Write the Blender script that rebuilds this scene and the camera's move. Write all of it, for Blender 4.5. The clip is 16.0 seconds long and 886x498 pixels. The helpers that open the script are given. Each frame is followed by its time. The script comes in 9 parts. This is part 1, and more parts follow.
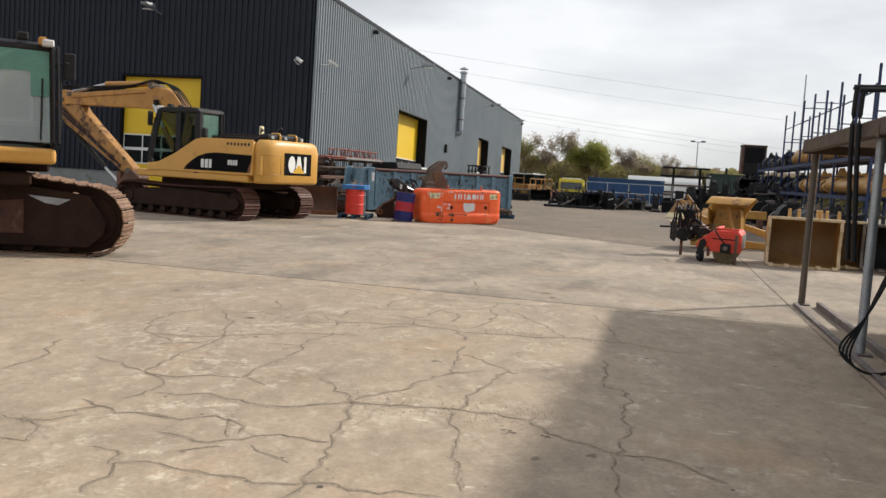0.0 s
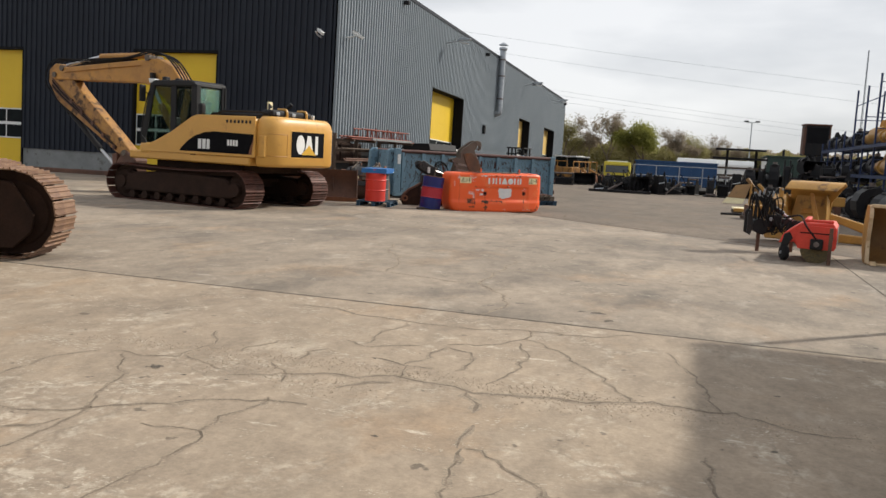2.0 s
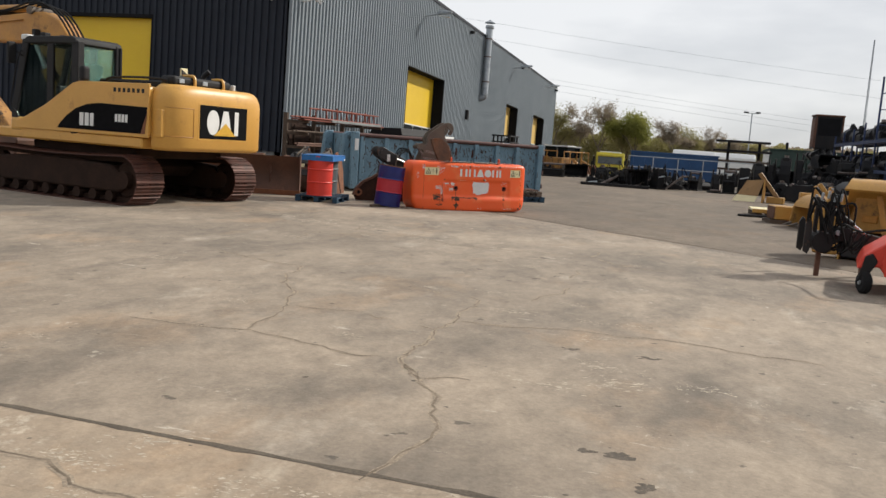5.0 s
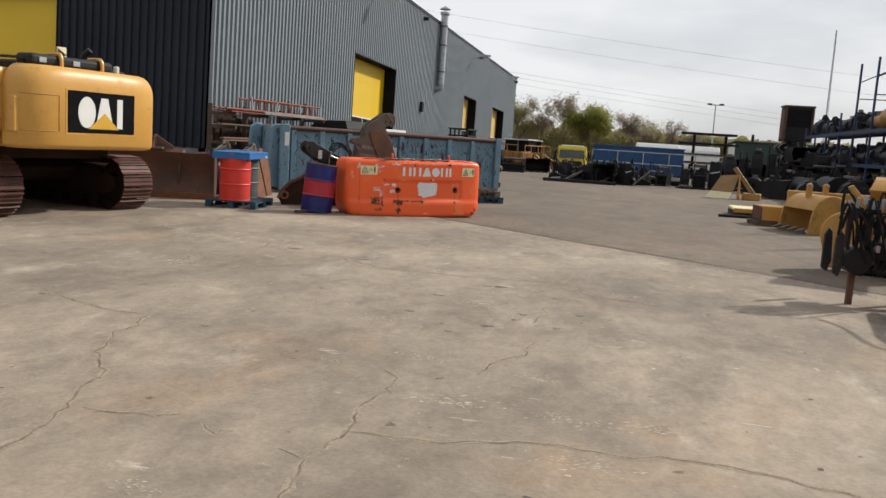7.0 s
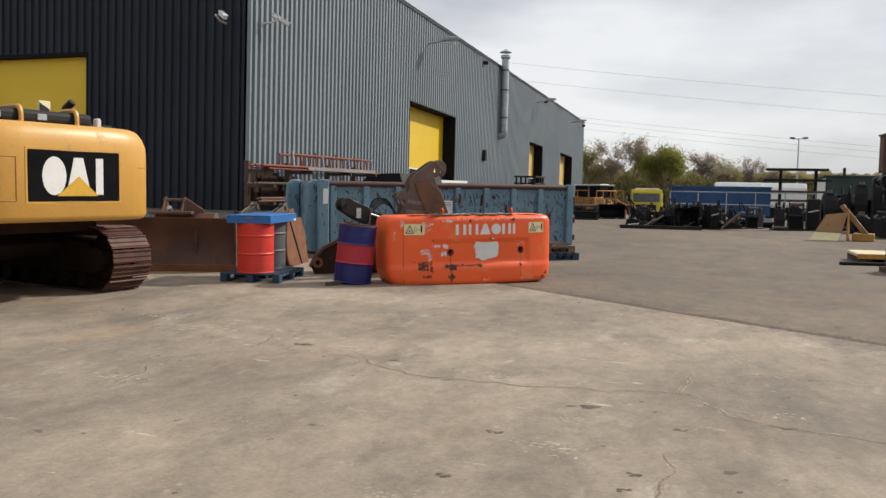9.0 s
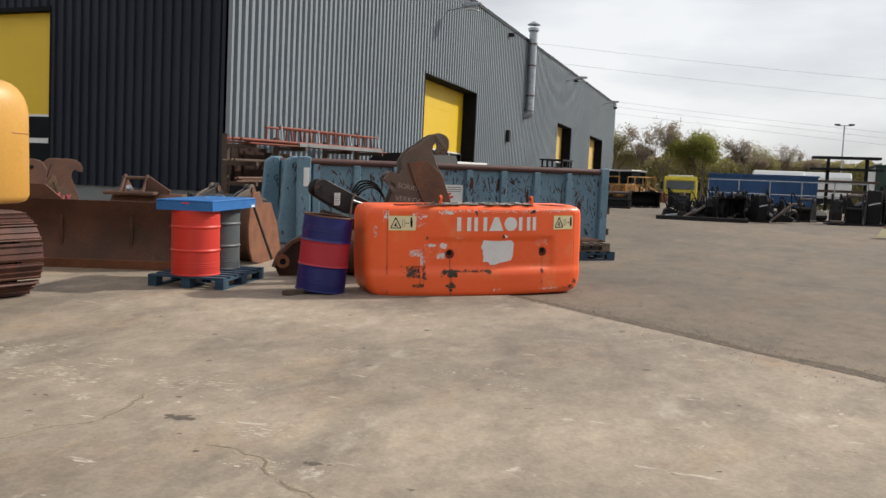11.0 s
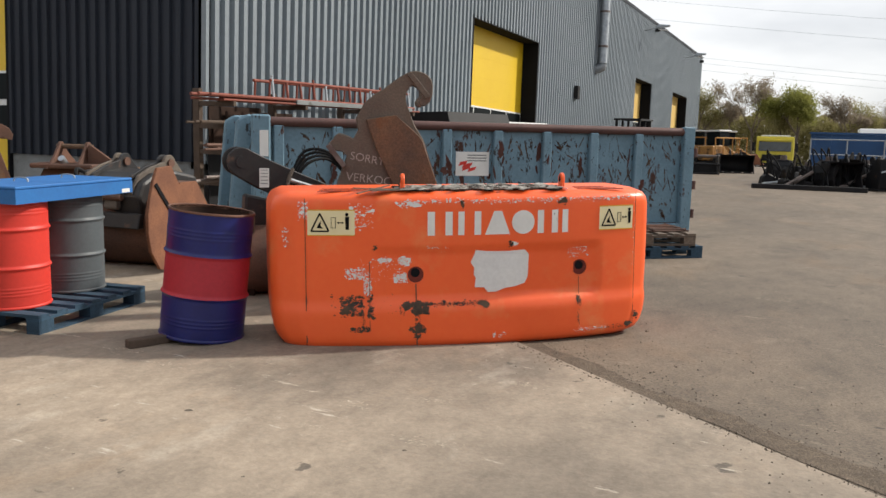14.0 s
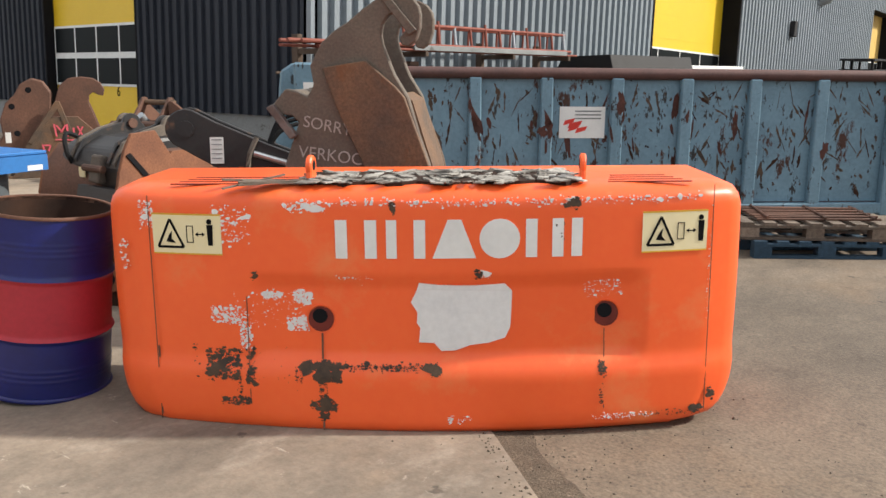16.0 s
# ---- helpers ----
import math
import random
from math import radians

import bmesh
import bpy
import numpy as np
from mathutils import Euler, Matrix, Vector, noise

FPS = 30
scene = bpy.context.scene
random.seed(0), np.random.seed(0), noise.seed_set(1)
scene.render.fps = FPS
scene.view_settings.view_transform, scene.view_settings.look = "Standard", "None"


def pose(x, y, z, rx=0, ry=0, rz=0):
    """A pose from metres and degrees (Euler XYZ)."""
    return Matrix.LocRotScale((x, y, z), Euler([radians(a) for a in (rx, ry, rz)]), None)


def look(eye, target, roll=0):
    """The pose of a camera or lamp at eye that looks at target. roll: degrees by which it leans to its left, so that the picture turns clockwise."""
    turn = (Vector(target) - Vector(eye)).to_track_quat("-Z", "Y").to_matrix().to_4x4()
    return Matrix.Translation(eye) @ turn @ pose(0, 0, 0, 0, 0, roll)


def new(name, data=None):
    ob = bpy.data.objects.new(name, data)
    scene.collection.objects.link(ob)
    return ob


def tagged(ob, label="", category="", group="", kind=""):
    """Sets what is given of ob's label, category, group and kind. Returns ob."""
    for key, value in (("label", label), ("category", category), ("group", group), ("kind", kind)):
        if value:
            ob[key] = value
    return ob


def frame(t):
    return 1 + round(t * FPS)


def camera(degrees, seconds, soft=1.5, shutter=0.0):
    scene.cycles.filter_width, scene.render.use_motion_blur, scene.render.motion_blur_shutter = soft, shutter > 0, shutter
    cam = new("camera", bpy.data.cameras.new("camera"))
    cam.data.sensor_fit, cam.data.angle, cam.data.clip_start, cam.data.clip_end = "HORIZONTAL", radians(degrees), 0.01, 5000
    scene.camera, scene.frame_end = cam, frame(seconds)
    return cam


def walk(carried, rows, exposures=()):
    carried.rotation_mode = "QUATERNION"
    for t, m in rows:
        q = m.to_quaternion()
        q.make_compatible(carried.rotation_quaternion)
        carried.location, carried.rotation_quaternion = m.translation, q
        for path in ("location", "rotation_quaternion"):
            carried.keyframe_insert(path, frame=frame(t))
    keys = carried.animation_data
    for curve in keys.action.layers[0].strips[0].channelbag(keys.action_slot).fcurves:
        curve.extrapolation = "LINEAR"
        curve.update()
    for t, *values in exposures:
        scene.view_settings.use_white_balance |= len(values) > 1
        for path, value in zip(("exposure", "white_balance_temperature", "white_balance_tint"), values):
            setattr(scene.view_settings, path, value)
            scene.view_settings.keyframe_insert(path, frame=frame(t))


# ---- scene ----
# ---- camera ----
# The yard's paving climbs by 1.7 degrees towards the warehouse: places on it are given in the yard's own plane.
YARD = pose(0, 0, 0, 1.7)
cam = camera(55.7, 16.0)
PATH = [
    (0, (0.131, 1.056, 1.55), (-0.36, 2.986, 1.366), 3.3),
    (0.5, (0.016, 1.816, 1.531), (-0.537, 3.732, 1.381), 2.3),
    (0.7, (-0.02, 2.109, 1.528), (-0.601, 4.019, 1.405), 1.6),
    (1, (-0.1, 2.565, 1.544), (-0.69, 4.474, 1.463), 1.8),
    (1.5, (-0.216, 3.212, 1.535), (-0.769, 5.132, 1.445), 2.5),
    (2, (-0.34, 3.9, 1.5), (-0.924, 5.8, 1.272), 3.1),
    (2.5, (-0.506, 4.617, 1.484), (-1.177, 6.478, 1.189), 2.7),
    (3, (-0.578, 5.338, 1.49), (-1.216, 7.214, 1.218), 2.1),
    (3.5, (-0.698, 5.99, 1.485), (-1.284, 7.886, 1.238), 2.5),
    (3.7, (-0.733, 6.272, 1.463), (-1.31, 8.171, 1.215), 2.8),
    (5.8, (-1.219, 9.247, 1.466), (-1.762, 11.155, 1.213), 4.6),
    (6, (-1.255, 9.499, 1.472), (-1.788, 11.41, 1.221), 4.6),
    (6.5, (-1.345, 10.2, 1.461), (-1.826, 12.127, 1.224), 3.3),
    (7, (-1.444, 10.905, 1.454), (-1.912, 12.832, 1.194), 3.7),
    (7.5, (-1.588, 11.613, 1.429), (-2.11, 13.525, 1.165), 3.8),
    (8, (-1.721, 12.284, 1.435), (-2.305, 14.185, 1.222), 2.8),
    (8.5, (-1.862, 12.963, 1.451), (-2.472, 14.862, 1.297), 0.8),
    (9, (-2.011, 13.639, 1.454), (-2.65, 15.528, 1.306), 1.0),
    (9.2, (-2.079, 13.937, 1.457), (-2.72, 15.824, 1.289), 1.4),
    (11.3, (-2.741, 16.969, 1.423), (-3.462, 18.824, 1.224), 2.4),
    (11.5, (-2.779, 17.222, 1.415), (-3.547, 19.057, 1.209), 2.3),
    (12, (-2.923, 17.897, 1.413), (-3.816, 19.67, 1.168), 2.6),
    (12.5, (-3.007, 18.566, 1.415), (-3.931, 20.319, 1.142), 2.7),
    (13, (-3.148, 19.23, 1.422), (-4.032, 21.001, 1.135), 2.2),
    (13.5, (-3.235, 19.921, 1.428), (-4.065, 21.719, 1.147), 1.4),
    (14, (-3.362, 20.597, 1.43), (-4.221, 22.381, 1.149), 1.4),
    (14.5, (-3.419, 21.283, 1.446), (-4.382, 23.015, 1.182), 1.4),
    (15, (-3.485, 21.938, 1.475), (-4.541, 23.616, 1.211), 1.2),
    (15.5, (-3.419, 22.572, 1.473), (-4.546, 24.197, 1.168), 0.4),
    (16, (-3.357, 23.222, 1.476), (-4.625, 24.712, 1.065), 0.5),
]
walk(cam, [(t, YARD @ look(eye, target, roll)) for t, eye, target, roll in PATH], [(0, 0.35), (0.5, 0.22), (1.0, 0.19), (1.5, 0.15), (2.0, 0.26), (2.5, 0.50), (3.0, 0.50), (3.5, 0.32), (6, 0.2), (7, 0.18), (9, 0.2), (11.5, 0.32), (12.4, 0.5), (13.3, 0.40), (14.4, 0.45), (15.0, 0.62), (16, 0.78)])

# ---- sky, sun ----
SUN_EL, SUN_AZ = 36.0, 46.5
world = bpy.data.worlds.new("sky")
scene.world = world
world.use_nodes = True
wn, wl = world.node_tree.nodes, world.node_tree.links
sky = wn.new("ShaderNodeTexSky")
sky.sky_type, sky.sun_disc = "NISHITA", False
sky.sun_elevation, sky.sun_rotation = radians(SUN_EL), radians(SUN_AZ)
sky.dust_density = 2.0
wtc = wn.new("ShaderNodeTexCoord")
wmap = wn.new("ShaderNodeMapping")
wmap.inputs["Scale"].default_value = (1.0, 1.0, 3.6)
wnoise = wn.new("ShaderNodeTexNoise")
wnoise.inputs["Scale"].default_value, wnoise.inputs["Detail"].default_value = 1.9, 6.0
wnoise.inputs["Roughness"].default_value = 0.5
wramp = wn.new("ShaderNodeValToRGB")
wramp.color_ramp.elements[0].position, wramp.color_ramp.elements[0].color = 0.40, (4.5, 4.62, 4.85, 1)
wramp.color_ramp.elements[1].position, wramp.color_ramp.elements[1].color = 0.60, (7.1, 7.1, 7.15, 1)
wmix = wn.new("ShaderNodeMix")
wmix.data_type = "RGBA"
wmix.inputs[0].default_value = 0.86
wl.new(wtc.outputs["Generated"], wmap.inputs["Vector"])
wl.new(wmap.outputs[0], wnoise.inputs["Vector"])
wl.new(wnoise.outputs[0], wramp.inputs[0])
wl.new(sky.outputs[0], wmix.inputs[6])
wl.new(wramp.outputs[0], wmix.inputs[7])
wl.new(wmix.outputs[2], wn["Background"].inputs[0])
wn["Background"].inputs[1].default_value = 0.112

sun = new("sun", bpy.data.lights.new("sun", "SUN"))
sun.data.energy, sun.data.angle, sun.data.color = 3.3, radians(2.0), (1.0, 0.94, 0.84)
sun.matrix_world = look((math.sin(radians(SUN_AZ)) * math.cos(radians(SUN_EL)) * 60, math.cos(radians(SUN_AZ)) * math.cos(radians(SUN_EL)) * 60, math.sin(radians(SUN_EL)) * 60), (0, 0, 0))

# ---- materials ----


def surf(name, a, b=None, rough=0.6, metal=0.0, scale=2.0, fine=40.0, grain=0.12, bump=0.15, wear=None, wear_at=0.62, wear_scale=3.0, wear_stretch=(1, 1, 1), wear2=None, wear2_at=0.64, wear2_scale=7.0, per_piece=0.0, stretch=(1, 1, 1), wear_soft=0.05, coat=0.0, spec=0.5):
    """A weathered surface: two tones mixed at a large scale, fine grain and relief, and up to two kinds of wear."""
    m = bpy.data.materials.new(name)
    m.use_nodes = True
    n, l = m.node_tree.nodes, m.node_tree.links
    bs = n["Principled BSDF"]
    tc = n.new("ShaderNodeTexCoord")
    mp = n.new("ShaderNodeMapping")
    mp.inputs["Scale"].default_value = stretch
    l.new(tc.outputs["Object"], mp.inputs["Vector"])

    def noise_node(sc, detail=6.0, st=None, rgh=0.6):
        nd = n.new("ShaderNodeTexNoise")
        nd.inputs["Scale"].default_value, nd.inputs["Detail"].default_value, nd.inputs["Roughness"].default_value = sc, detail, rgh
        if st:
            m2 = n.new("ShaderNodeMapping")
            m2.inputs["Scale"].default_value = st
            m2.inputs["Location"].default_value = (3.1, 7.7, 1.3)
            l.new(tc.outputs["Object"], m2.inputs["Vector"])
            l.new(m2.outputs[0], nd.inputs["Vector"])
        else:
            l.new(mp.outputs[0], nd.inputs["Vector"])
        return nd.outputs["Fac"]

    def ramp(fac, p0, p1):
        r = n.new("ShaderNodeMapRange")
        r.inputs["From Min"].default_value, r.inputs["From Max"].default_value = p0, p1
        l.new(fac, r.inputs["Value"])
        return r.outputs[0]

    def mix(fac, c1, c2, mode="MIX"):
        x = n.new("ShaderNodeMix")
        x.data_type, x.blend_type = "RGBA", mode
        for k, c in ((0, fac), (6, c1), (7, c2)):
            if hasattr(c, "is_linked"):
                l.new(c, x.inputs[k])
            else:
                x.inputs[k].default_value = c if k == 0 else (*c, 1)
        return x.outputs[2]

    big, small = noise_node(scale), noise_node(fine, 4.0)
    col = mix(ramp(big, 0.35, 0.65), a, b or tuple(0.8 * v for v in a))
    col = mix(grain, col, mix(ramp(small, 0.3, 0.7), (0, 0, 0), (1, 1, 1)), "OVERLAY")
    if per_piece:
        info = n.new("ShaderNodeObjectInfo")
        col = mix(per_piece, col, mix(info.outputs["Random"], (0, 0, 0), (1, 1, 1)), "OVERLAY")
    height = small
    rgh = None
    for w, at, sc in ((wear, wear_at, wear_scale), (wear2, wear2_at, wear2_scale)):
        if w:
            mask = ramp(noise_node(sc, 8.0, wear_stretch, 0.68), at, at + wear_soft)
            col = mix(mask, col, w)
            rgh = mask if rgh is None else rgh
    l.new(col, bs.inputs["Base Color"])
    r2 = n.new("ShaderNodeMapRange")
    r2.inputs["To Min"].default_value, r2.inputs["To Max"].default_value = rough, min(1.0, rough + 0.25)
    l.new(rgh if rgh is not None else big, r2.inputs["Value"])
    l.new(r2.outputs[0], bs.inputs["Roughness"])
    bs.inputs["Metallic"].default_value = metal
    bs.inputs["Specular IOR Level"].default_value = spec
    bs.inputs["Coat Weight"].default_value = coat
    if bump:
        bp = n.new("ShaderNodeBump")
        bp.inputs["Strength"].default_value, bp.inputs["Distance"].default_value = bump, 0.01
        l.new(height, bp.inputs["Height"])
        l.new(bp.outputs[0], bs.inputs["Normal"])
    return m


def glassy(name, tint, rough=0.05, ior=1.1, clear=1.0):
    m = bpy.data.materials.new(name)
    m.use_nodes = True
    bs = m.node_tree.nodes["Principled BSDF"]
    bs.inputs["Base Color"].default_value = (*tint, 1)
    bs.inputs["Roughness"].default_value = rough
    bs.inputs["Transmission Weight"].default_value = clear
    bs.inputs["IOR"].default_value = ior
    bs.inputs["Specular IOR Level"].default_value = 0.6
    return m


def leaf_material(name, a, b):
    """Thin leaves or twigs that also let light through; the tone changes from clump to clump."""
    m = bpy.data.materials.new(name)
    m.use_nodes = True
    n, l = m.node_tree.nodes, m.node_tree.links
    tc, nz, mx = n.new("ShaderNodeTexCoord"), n.new("ShaderNodeTexNoise"), n.new("ShaderNodeMix")
    nz.inputs["Scale"].default_value = 0.9
    mx.data_type = "RGBA"
    mx.inputs[6].default_value, mx.inputs[7].default_value = (*a, 1), (*b, 1)
    l.new(tc.outputs["Object"], nz.inputs["Vector"])
    l.new(nz.outputs["Fac"], mx.inputs[0])
    df, tr, sh = n.new("ShaderNodeBsdfDiffuse"), n.new("ShaderNodeBsdfTranslucent"), n.new("ShaderNodeMixShader")
    sh.inputs[0].default_value = 0.6
    l.new(mx.outputs[2], df.inputs["Color"]), l.new(mx.outputs[2], tr.inputs["Color"])
    l.new(df.outputs[0], sh.inputs[1]), l.new(tr.outputs[0], sh.inputs[2])
    l.new(sh.outputs[0], n["Material Output"].inputs["Surface"])
    n.remove(n["Principled BSDF"])
    return m


M = {}
M["grime"] = surf("mottled_pale_grime", (0.42, 0.40, 0.36), (0.10, 0.085, 0.07), rough=0.85, scale=9, fine=70, grain=0.35, bump=0.4, wear=(0.035, 0.03, 0.026), wear_at=0.55, wear_scale=9)
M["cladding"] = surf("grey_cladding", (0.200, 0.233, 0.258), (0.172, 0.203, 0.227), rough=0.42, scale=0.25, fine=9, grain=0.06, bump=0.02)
# Near-black copy of the grey cladding: the south side's shade is in the colour.
M["cladding_shaded"] = surf("shaded_grey_cladding", (0.0118, 0.0165, 0.027), (0.0092, 0.0132, 0.0225), rough=0.55, scale=0.25, fine=9, grain=0.06, bump=0.02, spec=0.35)
M["plinth"] = surf("plinth_concrete", (0.24, 0.25, 0.25), (0.18, 0.19, 0.19), rough=0.9, scale=1.2, wear=(0.12, 0.12, 0.11), wear_at=0.6)
M["door_yellow"] = surf("yellow_door_paint", (0.72, 0.48, 0.012), (0.68, 0.45, 0.014), rough=0.4, scale=0.7, grain=0.05, bump=0.02)
# Duller copy of the door yellow: the far doors' shade is put into the colour.
M["door_shaded"] = surf("shaded_door_paint", (0.66, 0.44, 0.11), (0.60, 0.40, 0.12), rough=0.5, scale=0.7, grain=0.08, bump=0.02)
M["dark"] = surf("dark_reveal", (0.008, 0.008, 0.010), rough=0.8, bump=0.0, spec=0.2)
M["white"] = surf("white_paint", (0.72, 0.73, 0.72), (0.66, 0.67, 0.66), rough=0.5, scale=6, bump=0.05)
M["window"] = surf("dark_window", (0.006, 0.008, 0.009), (0.010, 0.013, 0.014), rough=0.35, bump=0.0, grain=0.0, spec=0.06)
M["windscreen_grey"] = surf("windscreen", (0.10, 0.12, 0.13), rough=0.08, bump=0.0, grain=0.0)
M["galv"] = surf("galvanised_steel", (0.42, 0.45, 0.48), (0.32, 0.35, 0.38), rough=0.38, metal=0.7, scale=6)
M["cat"] = surf("machine_yellow", (0.64, 0.345, 0.075), (0.58, 0.31, 0.066), rough=0.42, scale=1.5, grain=0.06, bump=0.03, wear=(0.40, 0.205, 0.06), wear_at=0.60, wear_scale=2.4, wear_soft=0.14, wear2=(0.16, 0.085, 0.04), wear2_at=0.70, wear2_scale=5.5)
M["cat_boom"] = surf("worn_boom_yellow", (0.50, 0.24, 0.045), (0.36, 0.17, 0.04), rough=0.5, scale=2.2, grain=0.1, bump=0.06, wear=(0.10, 0.055, 0.03), wear_at=0.57, wear_scale=2.6, wear_soft=0.15)
M["stick_worn"] = surf("worn_stick_yellow", (0.44, 0.22, 0.05), (0.27, 0.13, 0.04), rough=0.55, scale=2.6, grain=0.15, bump=0.1, wear=(0.06, 0.034, 0.022), wear_at=0.52, wear_scale=3.4, wear_soft=0.1, wear2=(0.14, 0.06, 0.03), wear2_at=0.58, wear2_scale=6.0)
M["bucket_yellow"] = surf("bucket_yellow", (0.48, 0.26, 0.055), (0.40, 0.21, 0.05), rough=0.5, scale=2.5, wear=(0.13, 0.075, 0.04), wear_at=0.58, wear_scale=3.0, wear_soft=0.12)
M["bucket_rim"] = surf("scraped_bucket_rim", (0.60, 0.46, 0.29), (0.46, 0.33, 0.18), rough=0.55, scale=5, wear=(0.25, 0.14, 0.06), wear_at=0.6, wear_scale=6, wear_soft=0.1)
M["bucket_inside"] = surf("bucket_inside_tan", (0.30, 0.165, 0.055), (0.22, 0.12, 0.045), rough=0.55, scale=2.0, wear=(0.11, 0.07, 0.045), wear_at=0.6, wear_soft=0.15)
M["black"] = surf("black_paint", (0.010, 0.010, 0.012), (0.016, 0.015, 0.015), rough=0.5, scale=4, bump=0.05, spec=0.3)
M["black_worn"] = surf("worn_black_paint", (0.012, 0.012, 0.014), (0.022, 0.020, 0.020), rough=0.48, scale=5, bump=0.08, wear=(0.10, 0.055, 0.035), wear_at=0.6, wear_scale=5, wear_soft=0.08, wear2=(0.16, 0.15, 0.14), wear2_at=0.72, wear2_scale=9)
M["bore"] = surf("dark_red_bore", (0.17, 0.022, 0.012), (0.11, 0.016, 0.01), rough=0.7, scale=20)
M["rubber"] = surf("black_rubber", (0.012, 0.012, 0.013), rough=0.75, scale=8, spec=0.3)
M["track"] = surf("rusty_track_steel", (0.115, 0.043, 0.029), (0.055, 0.024, 0.018), rough=0.62, metal=0.25, scale=4, fine=60, grain=0.25, bump=0.3, wear=(0.20, 0.135, 0.10), wear_at=0.62, wear_scale=6, wear_soft=0.12)
M["track_light"] = surf("dusty_track_steel", (0.27, 0.165, 0.10), (0.17, 0.095, 0.062), rough=0.62, metal=0.2, scale=4, fine=60, grain=0.25, bump=0.3, wear=(0.09, 0.05, 0.035), wear_at=0.6, wear_scale=6, wear_soft=0.12)
M["underbody"] = surf("dirty_underbody", (0.026, 0.015, 0.011), (0.042, 0.023, 0.016), rough=0.85, scale=3, bump=0.2, spec=0.2)
M["rust"] = surf("rusty_plate", (0.155, 0.072, 0.045), (0.085, 0.044, 0.031), rough=0.72, metal=0.1, scale=1.6, fine=50, grain=0.2, bump=0.25, wear=(0.25, 0.145, 0.095), wear_at=0.61, wear_scale=2.2, wear_soft=0.2, wear_stretch=(1, 1, 0.35))
M["rust_grey"] = surf("grey_rusty_plate", (0.155, 0.128, 0.10), (0.105, 0.085, 0.07), rough=0.75, metal=0.15, scale=2.2, fine=70, grain=0.2, bump=0.25, wear=(0.16, 0.085, 0.05), wear_at=0.6, wear_scale=2.6, wear_soft=0.15)
M["rust_plate"] = surf("brown_rusty_cheek", (0.17, 0.095, 0.052), (0.085, 0.062, 0.046), rough=0.75, metal=0.1, scale=3, fine=70, grain=0.25, bump=0.3, wear=(0.20, 0.09, 0.04), wear_at=0.6, wear_scale=3.4, wear_soft=0.12)
M["rust_orange"] = surf("orange_rust", (0.235, 0.096, 0.046), (0.16, 0.066, 0.037), rough=0.75, scale=3, fine=60, grain=0.2, bump=0.2)
M["digger_orange"] = surf("orange_paint", (0.92, 0.132, 0.029), (0.88, 0.118, 0.026), rough=0.40, scale=1.1, grain=0.05, fine=25, bump=0.03, wear=(0.86, 0.22, 0.07), wear_at=0.57, wear_scale=1.6, wear_soft=0.15, wear2=(0.42, 0.11, 0.04), wear2_at=0.70, wear2_scale=3.2)
M["skip_blue"] = surf("scraped_blue_paint", (0.155, 0.265, 0.34), (0.12, 0.21, 0.275), rough=0.55, scale=1.5, fine=30, grain=0.12, bump=0.12, wear=(0.06, 0.026, 0.018), wear_at=0.60, wear_scale=3.0, wear_stretch=(1.8, 1.8, 0.75), wear2=(0.022, 0.022, 0.023), wear2_at=0.60, wear2_scale=7.5, wear_soft=0.03)
M["skip_rim"] = surf("rusty_rim", (0.12, 0.058, 0.05), (0.08, 0.042, 0.038), rough=0.65, metal=0.2, scale=2, wear=(0.06, 0.10, 0.13), wear_at=0.66, wear_scale=3)
M["drum_red"] = surf("red_drum_paint", (0.66, 0.04, 0.025), (0.60, 0.035, 0.022), rough=0.38, scale=3, grain=0.06, bump=0.04)
M["drum_crimson"] = surf("crimson_drum_band", (0.42, 0.022, 0.038), (0.36, 0.02, 0.034), rough=0.42, scale=3, grain=0.08, bump=0.04)
M["drum_blue"] = surf("blue_drum_paint", (0.008, 0.015, 0.145), (0.007, 0.011, 0.10), rough=0.38, scale=3, grain=0.08, bump=0.04, wear=(0.05, 0.04, 0.05), wear_at=0.68, wear_scale=4)
M["drum_grey"] = surf("grey_drum_paint", (0.088, 0.103, 0.112), (0.07, 0.082, 0.09), rough=0.42, scale=3, grain=0.08, bump=0.04)
M["lid_blue"] = surf("bright_blue_paint", (0.02, 0.15, 0.42), (0.018, 0.12, 0.36), rough=0.45, scale=3, grain=0.06, bump=0.05)
M["bucket_dark"] = surf("dark_rusty_inside", (0.055, 0.028, 0.018), (0.03, 0.018, 0.014), rough=0.85, scale=5, spec=0.2)
M["pallet_blue"] = surf("blue_pallet_wood", (0.03, 0.07, 0.115), (0.022, 0.05, 0.08), rough=0.8, scale=5, fine=40, grain=0.25, bump=0.2, stretch=(1, 6, 6), per_piece=0.2)
M["pallet_wood"] = surf("weathered_pallet_wood", (0.19, 0.15, 0.115), (0.12, 0.09, 0.07), rough=0.85, scale=5, fine=40, grain=0.3, bump=0.2, stretch=(1, 6, 6), per_piece=0.35)
M["timber"] = surf("dark_timber", (0.10, 0.07, 0.05), (0.07, 0.048, 0.035), rough=0.85, scale=6, bump=0.2)
M["sign_cream"] = surf("cream_sticker", (0.80, 0.70, 0.42), (0.76, 0.67, 0.42), rough=0.5, scale=10, bump=0.0, grain=0.05)
M["sign_white"] = surf("white_lettering", (0.76, 0.76, 0.74), (0.70, 0.70, 0.68), rough=0.5, scale=8, bump=0.0, grain=0.06)
M["cat_black"] = surf("black_decal", (0.007, 0.007, 0.008), rough=0.75, scale=8, bump=0.0, spec=0.08)
